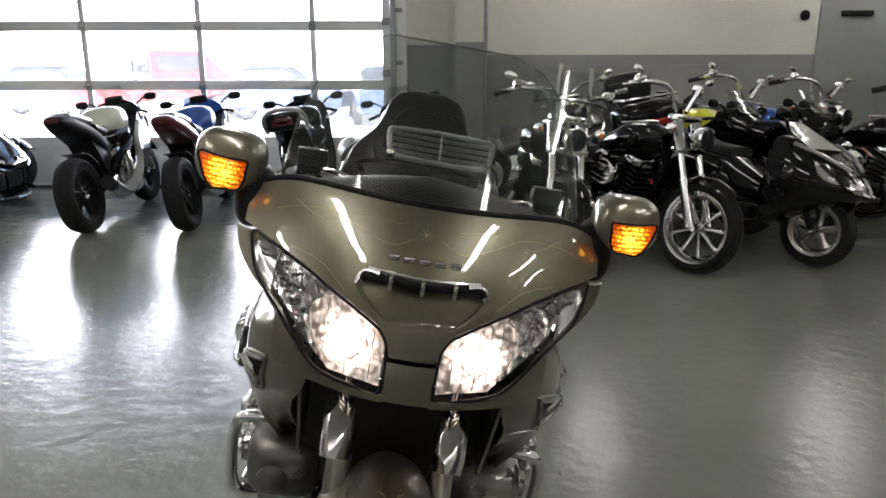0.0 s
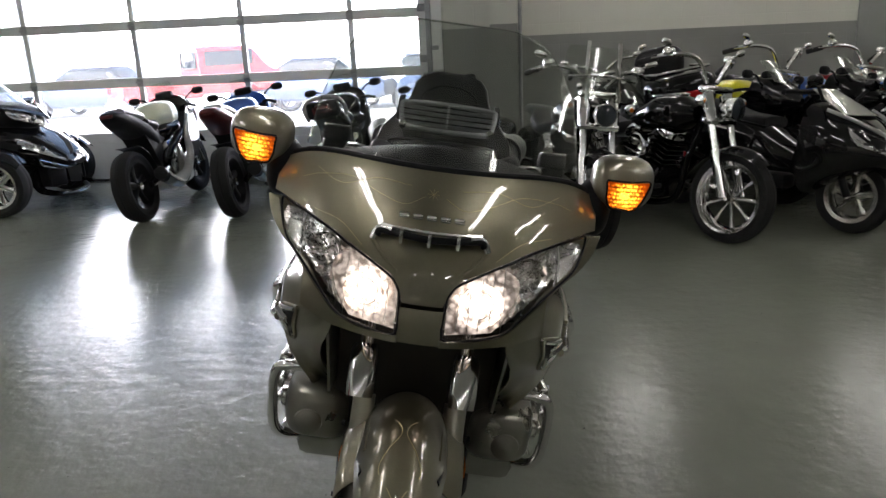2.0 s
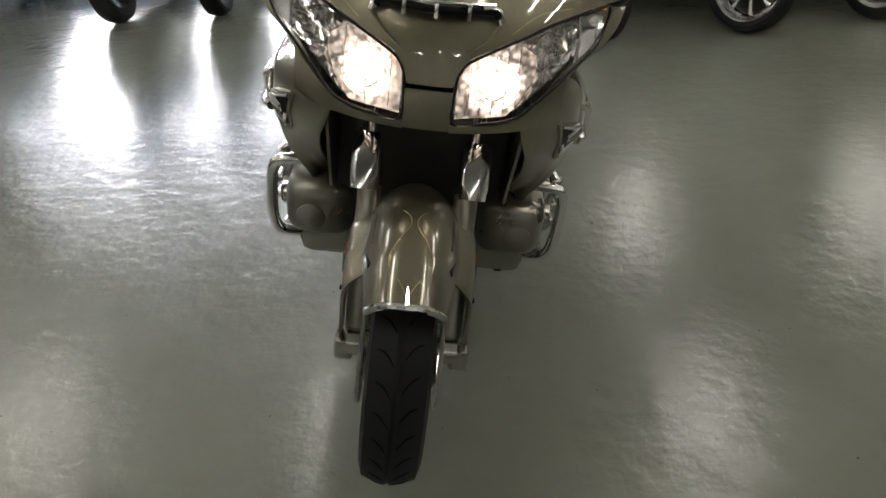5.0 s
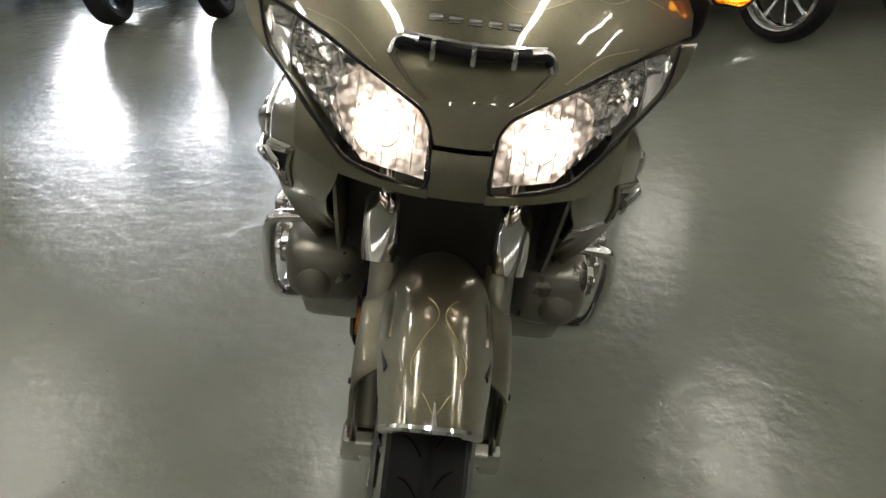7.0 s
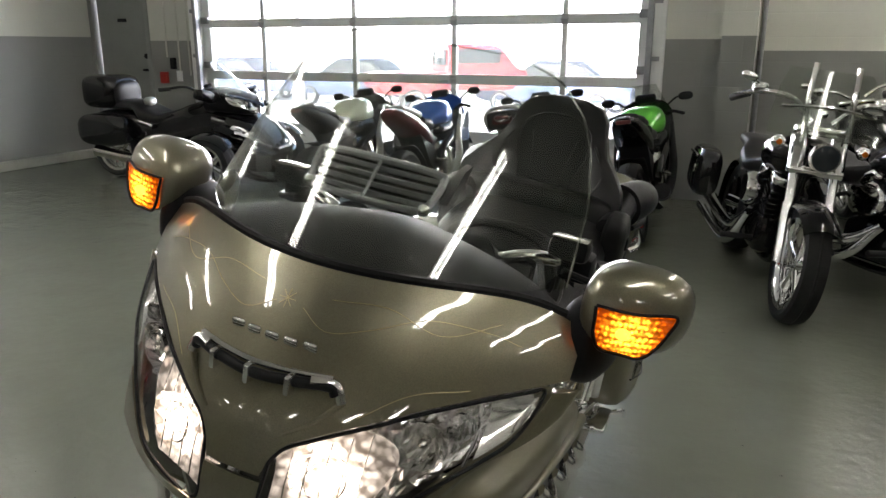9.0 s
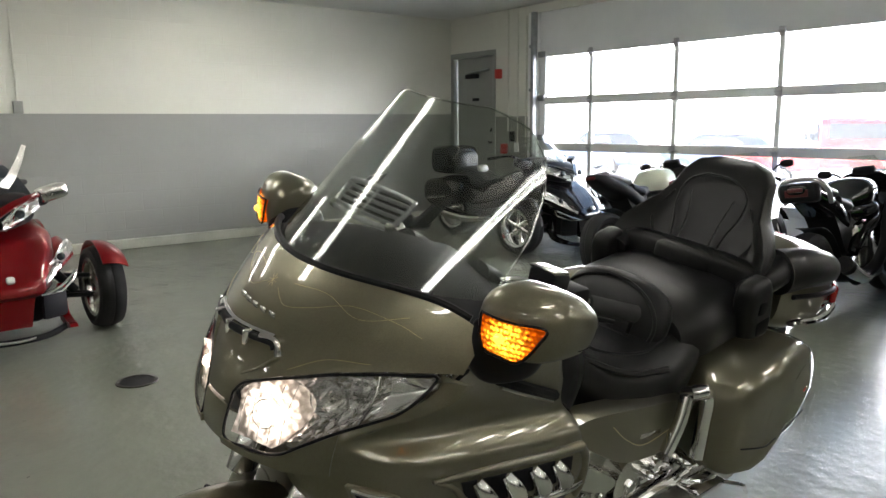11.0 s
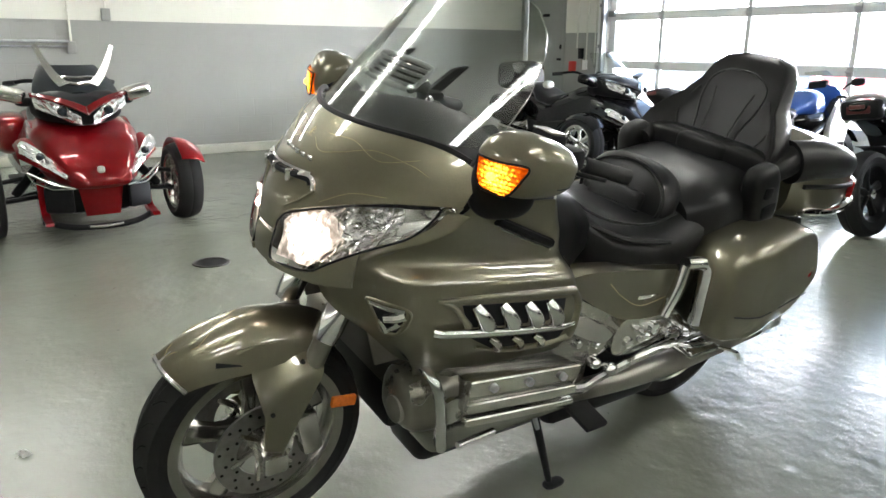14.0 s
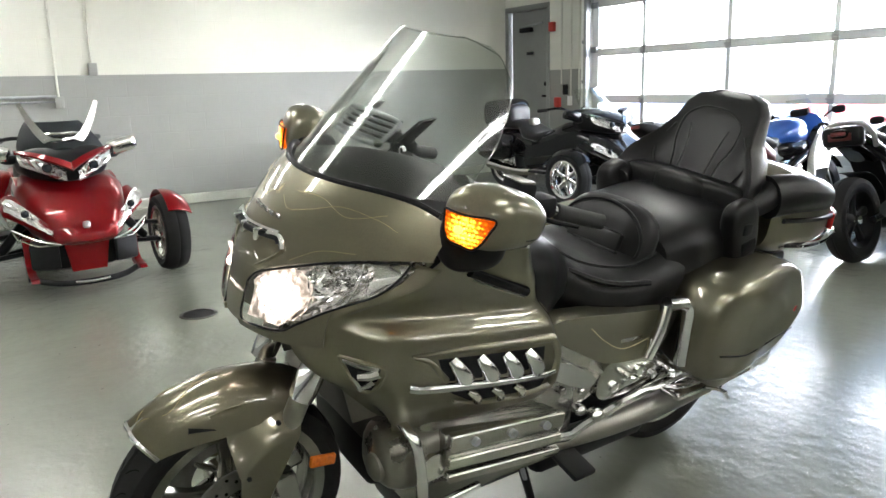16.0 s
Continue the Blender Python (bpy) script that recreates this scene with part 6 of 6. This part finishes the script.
def scooter(m, label):
    b = thing("maxi_scooter", m @ turn(y=6), label, "scooter")
    build_wheel(b, "front_wheel", Vector((0, 0, 0.235)), 0.235, 0.06, 5, "satin", rim_r=0.16)
    build_wheel(b, "rear_wheel", Vector((0, 1.30, 0.23)), 0.23, 0.07, 5, "satin", rim_r=0.15)
    part("front_fender", a_sheet(lambda u, v: ((-0.09 + 0.18 * u), -0.265 * math.sin(radians(-60 + 110 * v)), 0.235 + (0.265 - 0.05 * (2 * u - 1) ** 2) * math.cos(radians(-60 + 110 * v))), 10, 16, 0.004), "gloss_black", b)
    part("front_shell", tail_loft([(-0.24, 0.05, 0.46, 0.53, 2.4), (-0.18, 0.17, 0.42, 0.60, 2.6), (-0.06, 0.27, 0.38, 0.70, 2.8), (0.10, 0.31, 0.32, 0.79, 3), (0.26, 0.29, 0.22, 0.82, 3)]), "gloss_black", b)
    for s in (-1, 1):
        hl = part("headlight", crystal(lambda u, v: (s * (0.03 + 0.23 * u), -0.275 + 0.19 * u + 0.07 * v, 0.475 + 0.10 * v + 0.09 * u), 10, 5, s * 0.01, 0.014), "reflector", b, "clear headlight", smooth=False)
        part("lens", a_sheet(lambda u, v: (s * (0.025 + 0.24 * u), -0.295 + 0.19 * u + 0.07 * v, 0.47 + 0.11 * v + 0.09 * u), 8, 6, s * 0.004), "lens", hl)
        part("fork_leg", a_tube([(s * 0.09, 0.0, 0.235), (s * 0.09, 0.12, 0.50)], 0.024, 10), "black", b)
        part("mirror", a_blob((s * 0.36, 0.16, 0.93), (0.07, 0.03, 0.04), 2.6), "gloss_black", b)
        part("mirror_stalk", a_tube([(s * 0.20, 0.18, 0.82), (s * 0.33, 0.16, 0.91)], 0.010, 8), "black", b)
        part("floor_board", a_box((s * 0.20, 0.52, 0.30), (0.16, 0.40, 0.10), 0.03), "black", b)
        part("accent", a_tube([(s * 0.08, -0.17, 0.625), (s * 0.20, -0.05, 0.70), (s * 0.29, 0.10, 0.765)], 0.012, 8), "silver", b)
    part("screen_cowl", a_sheet(lambda u, v: ((-0.22 + 0.44 * u) * (1 - 0.35 * v), -0.03 + 0.26 * v + 1.2 * ((u - 0.5) * 0.44) ** 2, 0.735 + 0.15 * v), 14, 8, 0.005), "pale_cowl", b, "pale grey screen cowl")
    part("handlebar", a_tube([(-0.34, 0.36, 0.86), (0, 0.30, 0.87), (0.34, 0.36, 0.86)], 0.018, 8), "black", b)
    part("body", tail_loft([(0.36, 0.14, 0.26, 0.52, 3), (0.60, 0.20, 0.26, 0.66, 3), (0.95, 0.24, 0.30, 0.74, 3), (1.35, 0.20, 0.44, 0.76, 3), (1.60, 0.08, 0.62, 0.74, 2.6)]), "gloss_black", b)
    part("seat", tail_loft([(0.58, 0.14, 0.62, 0.70, 3), (0.80, 0.18, 0.66, 0.72, 3), (1.05, 0.17, 0.68, 0.80, 3), (1.45, 0.13, 0.72, 0.83, 3)]), "leather", b)
    return b


scooter(pose(2.97, 5.08, 0, 0, 0, 40), "black maxi scooter with a pale screen cowl and clear headlights")


def trike(m, paint, label, wings=False, box=False):
    """A three-wheeled roadster: x to its left, y to its tail, middle of the front axle at the origin."""
    b = thing("three_wheel_roadster", m, label, "roadster", "roadsters")
    R, TR = 0.27, 0.60
    for s in (-1, 1):
        build_wheel(b, "front_wheel", Vector((s * TR, 0, R)), R, 0.085, 6, "chrome" if box else "satin", rim_r=0.185)
        part("wheel_fender", a_sheet(lambda u, v: (s * (TR - 0.055 + 0.155 * u), -(R + 0.035) * math.sin(radians(-62 + 115 * v)), R + (R + 0.035 - 0.055 * u ** 3) * math.cos(radians(-62 + 115 * v))), 12, 18, s * 0.008), paint, b)
        for dy, dz in ((-0.07, 0.24), (0.10, 0.24), (0.02, 0.36)):
            part("suspension_arm", a_tube([(s * 0.18, 0.05 + dy, dz + 0.02), (s * (TR - 0.07), dy * 0.3, dz - 0.01)], 0.016, 8), "black", b)
        part("damper", a_tube([(s * 0.22, 0.02, 0.52), (s * 0.44, 0.02, 0.26)], 0.030, 10), "black", b)
        # upper and lower lamps
        up = part("headlight", crystal(lambda u, v: (s * (0.035 + 0.235 * u), -0.205 + 0.19 * u + 0.035 * v, 0.700 + 0.105 * u + v * (0.055 + 0.075 * u - 0.035 * u * u)), 10, 5, s * 0.006, 0.016), "reflector", b, "clear headlight", smooth=False)
        part("projector", a_spin([(-0.03, 0.0), (-0.022, 0.024), (0.0, 0.030)], (s * 0.135, -0.150, 0.790), "y", 20), "dark_glass", up)
        part("lens", a_sheet(lambda u, v: (s * (0.030 + 0.245 * u), -0.222 + 0.19 * u + 0.035 * v, 0.695 + 0.105 * u + v * (0.065 + 0.075 * u - 0.035 * u * u)), 12, 8, s * 0.003), "lens", up)
        lo = part("fog_light", crystal(lambda u, v: (s * (0.185 + 0.215 * u), -0.415 + 0.25 * u + 0.06 * v, 0.400 + 0.15 * u + v * (0.045 + 0.085 * u) * (1 - 0.6 * u ** 5)), 10, 5, s * 0.006, 0.016, 2), "reflector", b, "clear lower lamp", smooth=False)
        part("lens", a_sheet(lambda u, v: (s * (0.18 + 0.225 * u), -0.435 + 0.25 * u + 0.06 * v, 0.395 + 0.15 * u + v * (0.055 + 0.085 * u) * (1 - 0.6 * u ** 5)), 10, 8, s * 0.003), "lens", lo)
        part("lamp_pod", a_sheet(lambda u, v: (s * (0.15 + 0.262 * u), -0.405 + 0.28 * u + 0.20 * v * v, 0.365 + 0.15 * u + v * (0.13 + 0.06 * u) * (1 - 0.7 * u ** 5)), 14, 8, -s * 0.02), paint, b, "glossy panel round the lower lamp")
        part("projector", a_spin([(-0.028, 0.0), (-0.02, 0.018), (0.0, 0.024)], (s * 0.305, -0.275, 0.535), "y", 18), "dark_glass", lo)
        part("brow", a_sheet(lambda u, v: (s * (0.0 + 0.285 * u), -0.222 + 0.235 * u + 0.05 * v, 0.765 + 0.165 * u - 0.055 * u * u + 0.045 * v * (1 - 0.75 * u)), 14, 4, s * 0.012), paint, b)
        part("grille", a_box((s * 0.235, -0.33, 0.27), (0.17, 0.03, 0.17), 0.02, turn(z=s * 28)), "black", b, "black mesh grille")
        part("grille_trim", a_tube([(s * 0.150, -0.425, 0.345), (s * 0.26, -0.385, 0.375), (s * 0.385, -0.275, 0.44)], (0.005, 0.009), 6), "chrome", b)
        part("grille_trim", a_tube([(s * 0.150, -0.425, 0.345), (s * 0.27, -0.375, 0.345), (s * 0.36, -0.285, 0.385), (s * 0.385, -0.275, 0.44)], (0.005, 0.008), 6, smooth=False), "chrome", b)
        part("front_spoiler", a_plate(round_outline([(-0.39, 0.12), (-0.20, 0.135), (-0.12, 0.26), (-0.19, 0.36), (-0.21, 0.20), (-0.30, 0.155), (-0.38, 0.145)], 3), s * 0.29, s * 0.335, "x", 0.012), paint, b)
        arm = part("mirror", a_blob((s * 0.385, 0.16, 0.885), (0.095, 0.055, 0.048), 4.5, turn(z=s * 14, y=-s * 14)), "gloss_black" if box else "bright", b, "mirror housing")
        part("mirror_foot", a_blob((s * 0.30, 0.15, 0.835), (0.06, 0.04, 0.03), 2.6), "black", arm)
        part("handlebar", a_tube([(s * 0.06, 0.48, 0.90), (s * 0.20, 0.52, 0.95), (s * 0.33, 0.66, 0.93)], 0.014, 8), "black", b)
        part("grip", a_tube([(s * 0.29, 0.61, 0.935), (s * 0.35, 0.70, 0.925)], 0.019, 8), "wood_grip", b)
        part("side_panel", a_plate(round_outline([(-0.05, 0.60), (0.20, 0.72), (0.55, 0.62), (0.95, 0.50), (0.90, 0.28), (0.45, 0.24), (0.10, 0.34)], 4), s * 0.22, s * 0.30, "x", 0.03), paint, b)
        part("foot_board", a_box((s * 0.33, 0.66, 0.27), (0.14, 0.30, 0.03), 0.01), "black", b)
        part("rear_bag", a_blob((s * 0.29, 1.45, 0.52), (0.13, 0.30, 0.16), 3.2), paint, b)
    hood = tail_loft([(-0.44, 0.11, 0.355, 0.40, 3), (-0.41, 0.18, 0.335, 0.455, 3.4), (-0.32, 0.235, 0.33, 0.545, 3.6), (-0.18, 0.29, 0.34, 0.645, 3.8), (-0.02, 0.325, 0.38, 0.715, 3.8), (0.16, 0.32, 0.42, 0.75, 3.6)], 26, 36)
    part("hood", hood, paint, b, "sloping glossy hood")
    part("hood_badge", a_blob((0, -0.438, 0.455), (0.022, 0.014, 0.022), 3, turn(x=-30)), "silver", b, "small silver badge")
    part("hood_vent", a_blob((0, -0.03, 0.715), (0.07, 0.03, 0.008), 3), "black", b)
    part("upper_cowl", tail_loft([(-0.15, 0.05, 0.70, 0.80, 2.6), (-0.08, 0.16, 0.69, 0.87, 2.8), (0.02, 0.25, 0.69, 0.91, 3), (0.16, 0.285, 0.70, 0.93, 3), (0.28, 0.25, 0.70, 0.92, 3)], 18), "black", b, "black upper cowl")
    part("centre_grille", a_plate([(-0.13, 0.345), (0.13, 0.345), (0.10, 0.16), (-0.10, 0.16)], -0.37, -0.33, "y", 0.012), paint, b)
    part("lip", a_tube([(-0.33, -0.28, 0.13), (-0.18, -0.38, 0.10), (0, -0.41, 0.095), (0.18, -0.38, 0.10), (0.33, -0.28, 0.13)], 0.020, 10), "black", b)
    part("lip_chrome", a_tube([(-0.10, -0.425, 0.105), (0, -0.432, 0.10), (0.10, -0.425, 0.105)], 0.008, 8), "chrome", b)
    part("nose_frame", a_box((0, -0.05, 0.27), (0.40, 0.52, 0.22), 0.05), "black", b)
    scr = part("windscreen", a_sheet(lambda u, v: ((-0.26 + 0.52 * u) * (1 - 0.36 * v * v), -0.03 + 0.30 * v + 1.4 * ((u - 0.5) * 0.5) ** 2, 0.885 + (0.17 if wings else 0.26) * v - 0.05 * (2 * u - 1) ** 2 * (1 - v)), 18, 10, 0.006), "dark_glass" if wings else "screen", b, "dark smoked windscreen" if wings else "clear tall windscreen")
    if wings:
        for s in (-1, 1):
            axis_pts = spline([(s * 0.085, -0.02, 0.945), (s * 0.135, -0.01, 1.00), (s * 0.185, 0.0, 1.09), (s * 0.225, 0.01, 1.19)], 13)
            part("deflector_wing", a_sheet(lambda u, v: axis_pts[int(u * 12 + 0.5)] + Vector((s * (v - 0.5), 0, -0.35 * (v - 0.5))) * (0.062 - 0.040 * u), 12, 4, s * 0.016), "bright", scr, "silver deflector wing")
            part("deflector_bar", a_tube([(0, -0.005, 0.945), (s * 0.06, -0.005, 0.955), (s * 0.13, 0.0, 0.965)], 0.013, 8), "bright", scr)
            part("deflector_bar", a_tube([(0, 0.01, 0.985), (s * 0.07, 0.01, 0.99), (s * 0.13, 0.01, 0.98)], 0.011, 8), "bright", scr)
    part("dash", a_box((0, 0.30, 0.90), (0.36, 0.12, 0.08), 0.03), "black", b)
    part("tank_body", tail_loft([(0.26, 0.22, 0.36, 0.82, 3), (0.50, 0.24, 0.34, 0.80, 3), (0.78, 0.19, 0.34, 0.70, 3), (1.0, 0.17, 0.36, 0.62, 3)]), paint, b)
    part("seat", tail_loft([(0.74, 0.13, 0.58, 0.72, 3), (0.92, 0.20, 0.56, 0.68, 3), (1.12, 0.20, 0.58, 0.76, 3), (1.22, 0.16, 0.70, 0.80, 3), (1.48, 0.16, 0.70, 0.82, 3)]), "leather", b)
    part("rear_body", tail_loft([(0.98, 0.18, 0.36, 0.62, 3), (1.25, 0.22, 0.38, 0.70, 3), (1.60, 0.22, 0.48, 0.70, 3), (1.78, 0.12, 0.54, 0.66, 2.6)]), paint, b)
    build_wheel(b, "rear_wheel", Vector((0, 1.55, 0.28)), 0.28, 0.11, 6, "satin")
    part("exhaust", a_tube([(-0.18, 0.9, 0.24), (-0.24, 1.2, 0.24), (-0.26, 1.62, 0.30)], (0.04, 0.06), 14), "satin", b)
    if box:
        tb = part("top_box", a_blob((0, 1.60, 0.88), (0.24, 0.22, 0.17), 4.0), "gloss_black", b, "glossy black top box")
        part("box_backrest", a_blob((0, 1.40, 0.86), (0.18, 0.06, 0.13), 3), "leather", tb)
        part("seat_tag", a_blob((-0.02, 1.10, 0.79), (0.07, 0.05, 0.045), 2.4), "white_paint", b, "small pale tag on the seat")
    return b


trike(put_at(-3.26, 1.73, 3), "red", "glossy red three-wheeled roadster with silver deflector wings", wings=True)
trike(put_at(-3.53, 6.87, 4), "gloss_black", "glossy black three-wheeled roadster with a top box", box=True)


# ---- what the wall carries ----
for y, z0, z1 in ((2.43, 1.53, 2.70), (2.08, 1.20, 2.70)):
    c = thing("wall_conduit", label="thin painted conduit running down the wall", category="conduit")
    part("pipe", a_tube([(LEFT + 0.018, y, z0), (LEFT + 0.018, y, z1)], 0.012, 8), "white_wall", c)
    part("box", a_box((LEFT + 0.03, y, z0 - 0.04), (0.06, 0.085, 0.12), 0.006), "band", c)
rail = thing("wall_rail", label="grey rail fixed to the wall", category="rail")
part("bar", a_tube([(LEFT + 0.05, 0.6, 1.22), (LEFT + 0.05, 2.06, 1.22)], 0.016, 8), "steel", rail)
part("bar", a_tube([(LEFT + 0.05, 0.6, 1.17), (LEFT + 0.05, 2.06, 1.17)], 0.010, 8), "steel", rail)
alarm = thing("fire_alarm", label="small red fire alarm beside the steel door", category="alarm")
part("alarm_box", a_box((-5.53, BACK - 0.03, 1.93), (0.09, 0.06, 0.12), 0.01), "fixture_red", alarm)
pull = thing("alarm_pull", label="small red pull station on the grey wall", category="alarm")
part("pull_box", a_box((-5.42, BACK - 0.025, 0.97), (0.10, 0.05, 0.13), 0.01), "fixture_red", pull)
sw = thing("wall_switch", label="black wall control above a white switch plate", category="switch")
part("control", a_box((-5.27, BACK - 0.025, 1.13), (0.06, 0.05, 0.13), 0.008), "black", sw)
part("plate", a_box((-5.20, BACK - 0.012, 0.99), (0.075, 0.022, 0.12), 0.004), "door_white", sw)
for x, a, bb in ((-5.36, 1.2, 2.70), (-5.18, 1.05, 2.70), (-5.03, 1.0, 2.6)):
    c = thing("wall_conduit", label="thin conduit running down beside the overhead door", category="conduit")
    part("pipe", a_tube([(x, BACK - 0.015, a), (x, BACK - 0.015, bb)], 0.010, 8), "white_wall", c)
c = thing("wall_conduit", label="dark conduit beside the pilaster", category="conduit")
part("pipe", a_tube([(1.0, BACK + 0.32, 0.0), (1.0, BACK + 0.32, 2.70)], 0.02, 8), "steel", c)
# second steel door in the right-hand back wall
door3 = thing("door_3", kind="structure", label="closed grey steel door with closer", category="door")
part("door_leaf", a_box((4.75, BACK + 0.335, 1.06), (0.95, 0.03, 2.12), 0.004), "grey_door", door3)
part("closer_body", a_box((4.62, BACK + 0.30, 1.68), (0.30, 0.05, 0.05), 0.01), "black", door3)
bell = thing("wall_bell", label="small dark device high on the wall", category="alarm")
part("body", a_blob((4.12, BACK + 0.31, 1.66), (0.04, 0.05, 0.05), 2.4), "black", bell)


# ---- outside the overhead door ----
ground = tagged(part("ground", a_box((0, BACK + 450.45, -0.60), (1800, 900, 0.2)), "asphalt", smooth=False), "bright wet paved lot outside the door", "ground", kind="structure")


def pickup(m, paint, label, cat="pickup truck"):
    """A pickup seen from its tail: x to its left, y to its nose."""
    t = thing("pickup_truck", m, label, cat)
    part("bed", a_box((0, 0.95, 0.86), (1.85, 1.9, 0.55), 0.06), paint, t)
    part("tailgate", a_box((0, -0.02, 0.88), (1.55, 0.06, 0.46), 0.03), paint, t)
    part("bed_liner", a_box((0, 0.98, 1.14), (1.55, 1.7, 0.02)), "black", t)
    part("bumper", a_box((0, -0.12, 0.58), (1.80, 0.16, 0.20), 0.05), "chrome", t)
    part("plate", a_box((0, -0.205, 0.62), (0.30, 0.01, 0.14), 0.01), "door_white", t)
    part("cab", tail_loft([(1.90, 0.82, 0.62, 1.86, 5), (2.4, 0.84, 0.62, 1.90, 5), (3.4, 0.82, 0.62, 1.86, 5), (3.9, 0.86, 0.62, 1.25, 5), (5.2, 0.86, 0.62, 1.15, 5)]), paint, t)
    part("rear_window", a_box((0, 1.885, 1.52), (1.25, 0.03, 0.42), 0.04), "dark_glass", t)
    for s in (-1, 1):
        part("tail_lamp", a_box((s * 0.85, -0.02, 0.92), (0.14, 0.08, 0.34), 0.02), "red_lens", t)
        part("side_window", a_box((s * 0.83, 2.7, 1.55), (0.03, 1.3, 0.38), 0.02), "dark_glass", t)
        for y in (0.95, 4.3):
            build_wheel(t, "wheel", Vector((s * 0.82, y, 0.38)), 0.38, 0.13, 5)
    return t


def car(m, paint, label):
    c = thing("car", m, label, "car")
    part("body", tail_loft([(-2.2, 0.80, 0.35, 0.80, 4), (-1.9, 0.88, 0.28, 0.95, 4.5), (0, 0.90, 0.26, 0.98, 4.5), (1.9, 0.88, 0.28, 0.92, 4.5), (2.25, 0.75, 0.35, 0.75, 4)]), paint, c)
    part("cabin", tail_loft([(-1.4, 0.62, 0.85, 1.0, 4), (-0.8, 0.72, 0.85, 1.42, 4), (0.5, 0.72, 0.85, 1.45, 4), (1.2, 0.64, 0.85, 1.05, 4)]), "dark_glass", c)
    part("roof", a_box((0, -0.15, 1.43), (1.15, 1.3, 0.05), 0.02), paint, c)
    for s in (-1, 1):
        for y in (-1.35, 1.4):
            build_wheel(c, "wheel", Vector((s * 0.82, y, 0.32)), 0.32, 0.11, 5)
    return c


pickup(pose(-8.87, 18.9, -0.5, 0, 0, -50), "truck_red", "red pickup truck parked slantwise outside the door")
car(pose(-4.4, 21.5, -0.5, 0, 0, 84), "car_blue", "dark blue car parked beside the red pickup")
car(pose(-11.0, 22.0, -0.5, 0, 0, 84), "car_blue", "dark blue car parked outside")
car(pose(-16.5, 23.0, -0.5, 0, 0, 80), "car_blue", "dark blue car parked farther along")
car(pose(-1.2, 21.0, -0.5, 0, 0, 10), "car_blue", "dark car parked beyond the trucks")
car(pose(1.4, 21.0, -0.5, 0, 0, 8), "car_blue", "low dark car parked in front of the trucks")
haze = tagged(part("backdrop", a_box((0, 140, 24), (700, 0.5, 50)), "haze", smooth=False), "bright white overcast distance", "sky", kind="structure")
pole = thing("light_pole", pose(-10.6, 18.0, -0.5), "pale steel pole standing in the lot", "pole")
part("shaft", a_tube([(0, 0, 0), (0, 0, 7)], (0.16, 0.10), 12), "silver", pole)
part("base", a_box((0, 0, 0.15), (0.5, 0.5, 0.3), 0.04), "silver", pole)

# scraps on the showroom floor
scrap = thing("paper_scrap", pose(-0.23, 1.12, 0.0, 0, 0, 20), "small crumpled white paper scrap on the floor", "paper")
rs = random.Random(3)
bump_s = [[rs.uniform(0.001, 0.012) for _ in range(7)] for _ in range(7)]
part("sheet", a_sheet(lambda u, v: (0.05 * (u - 0.5), 0.03 * (v - 0.5), bump_s[int(u * 6)][int(v * 6)]), 6, 6, 0.0006), "white_paint", scrap, smooth=False)
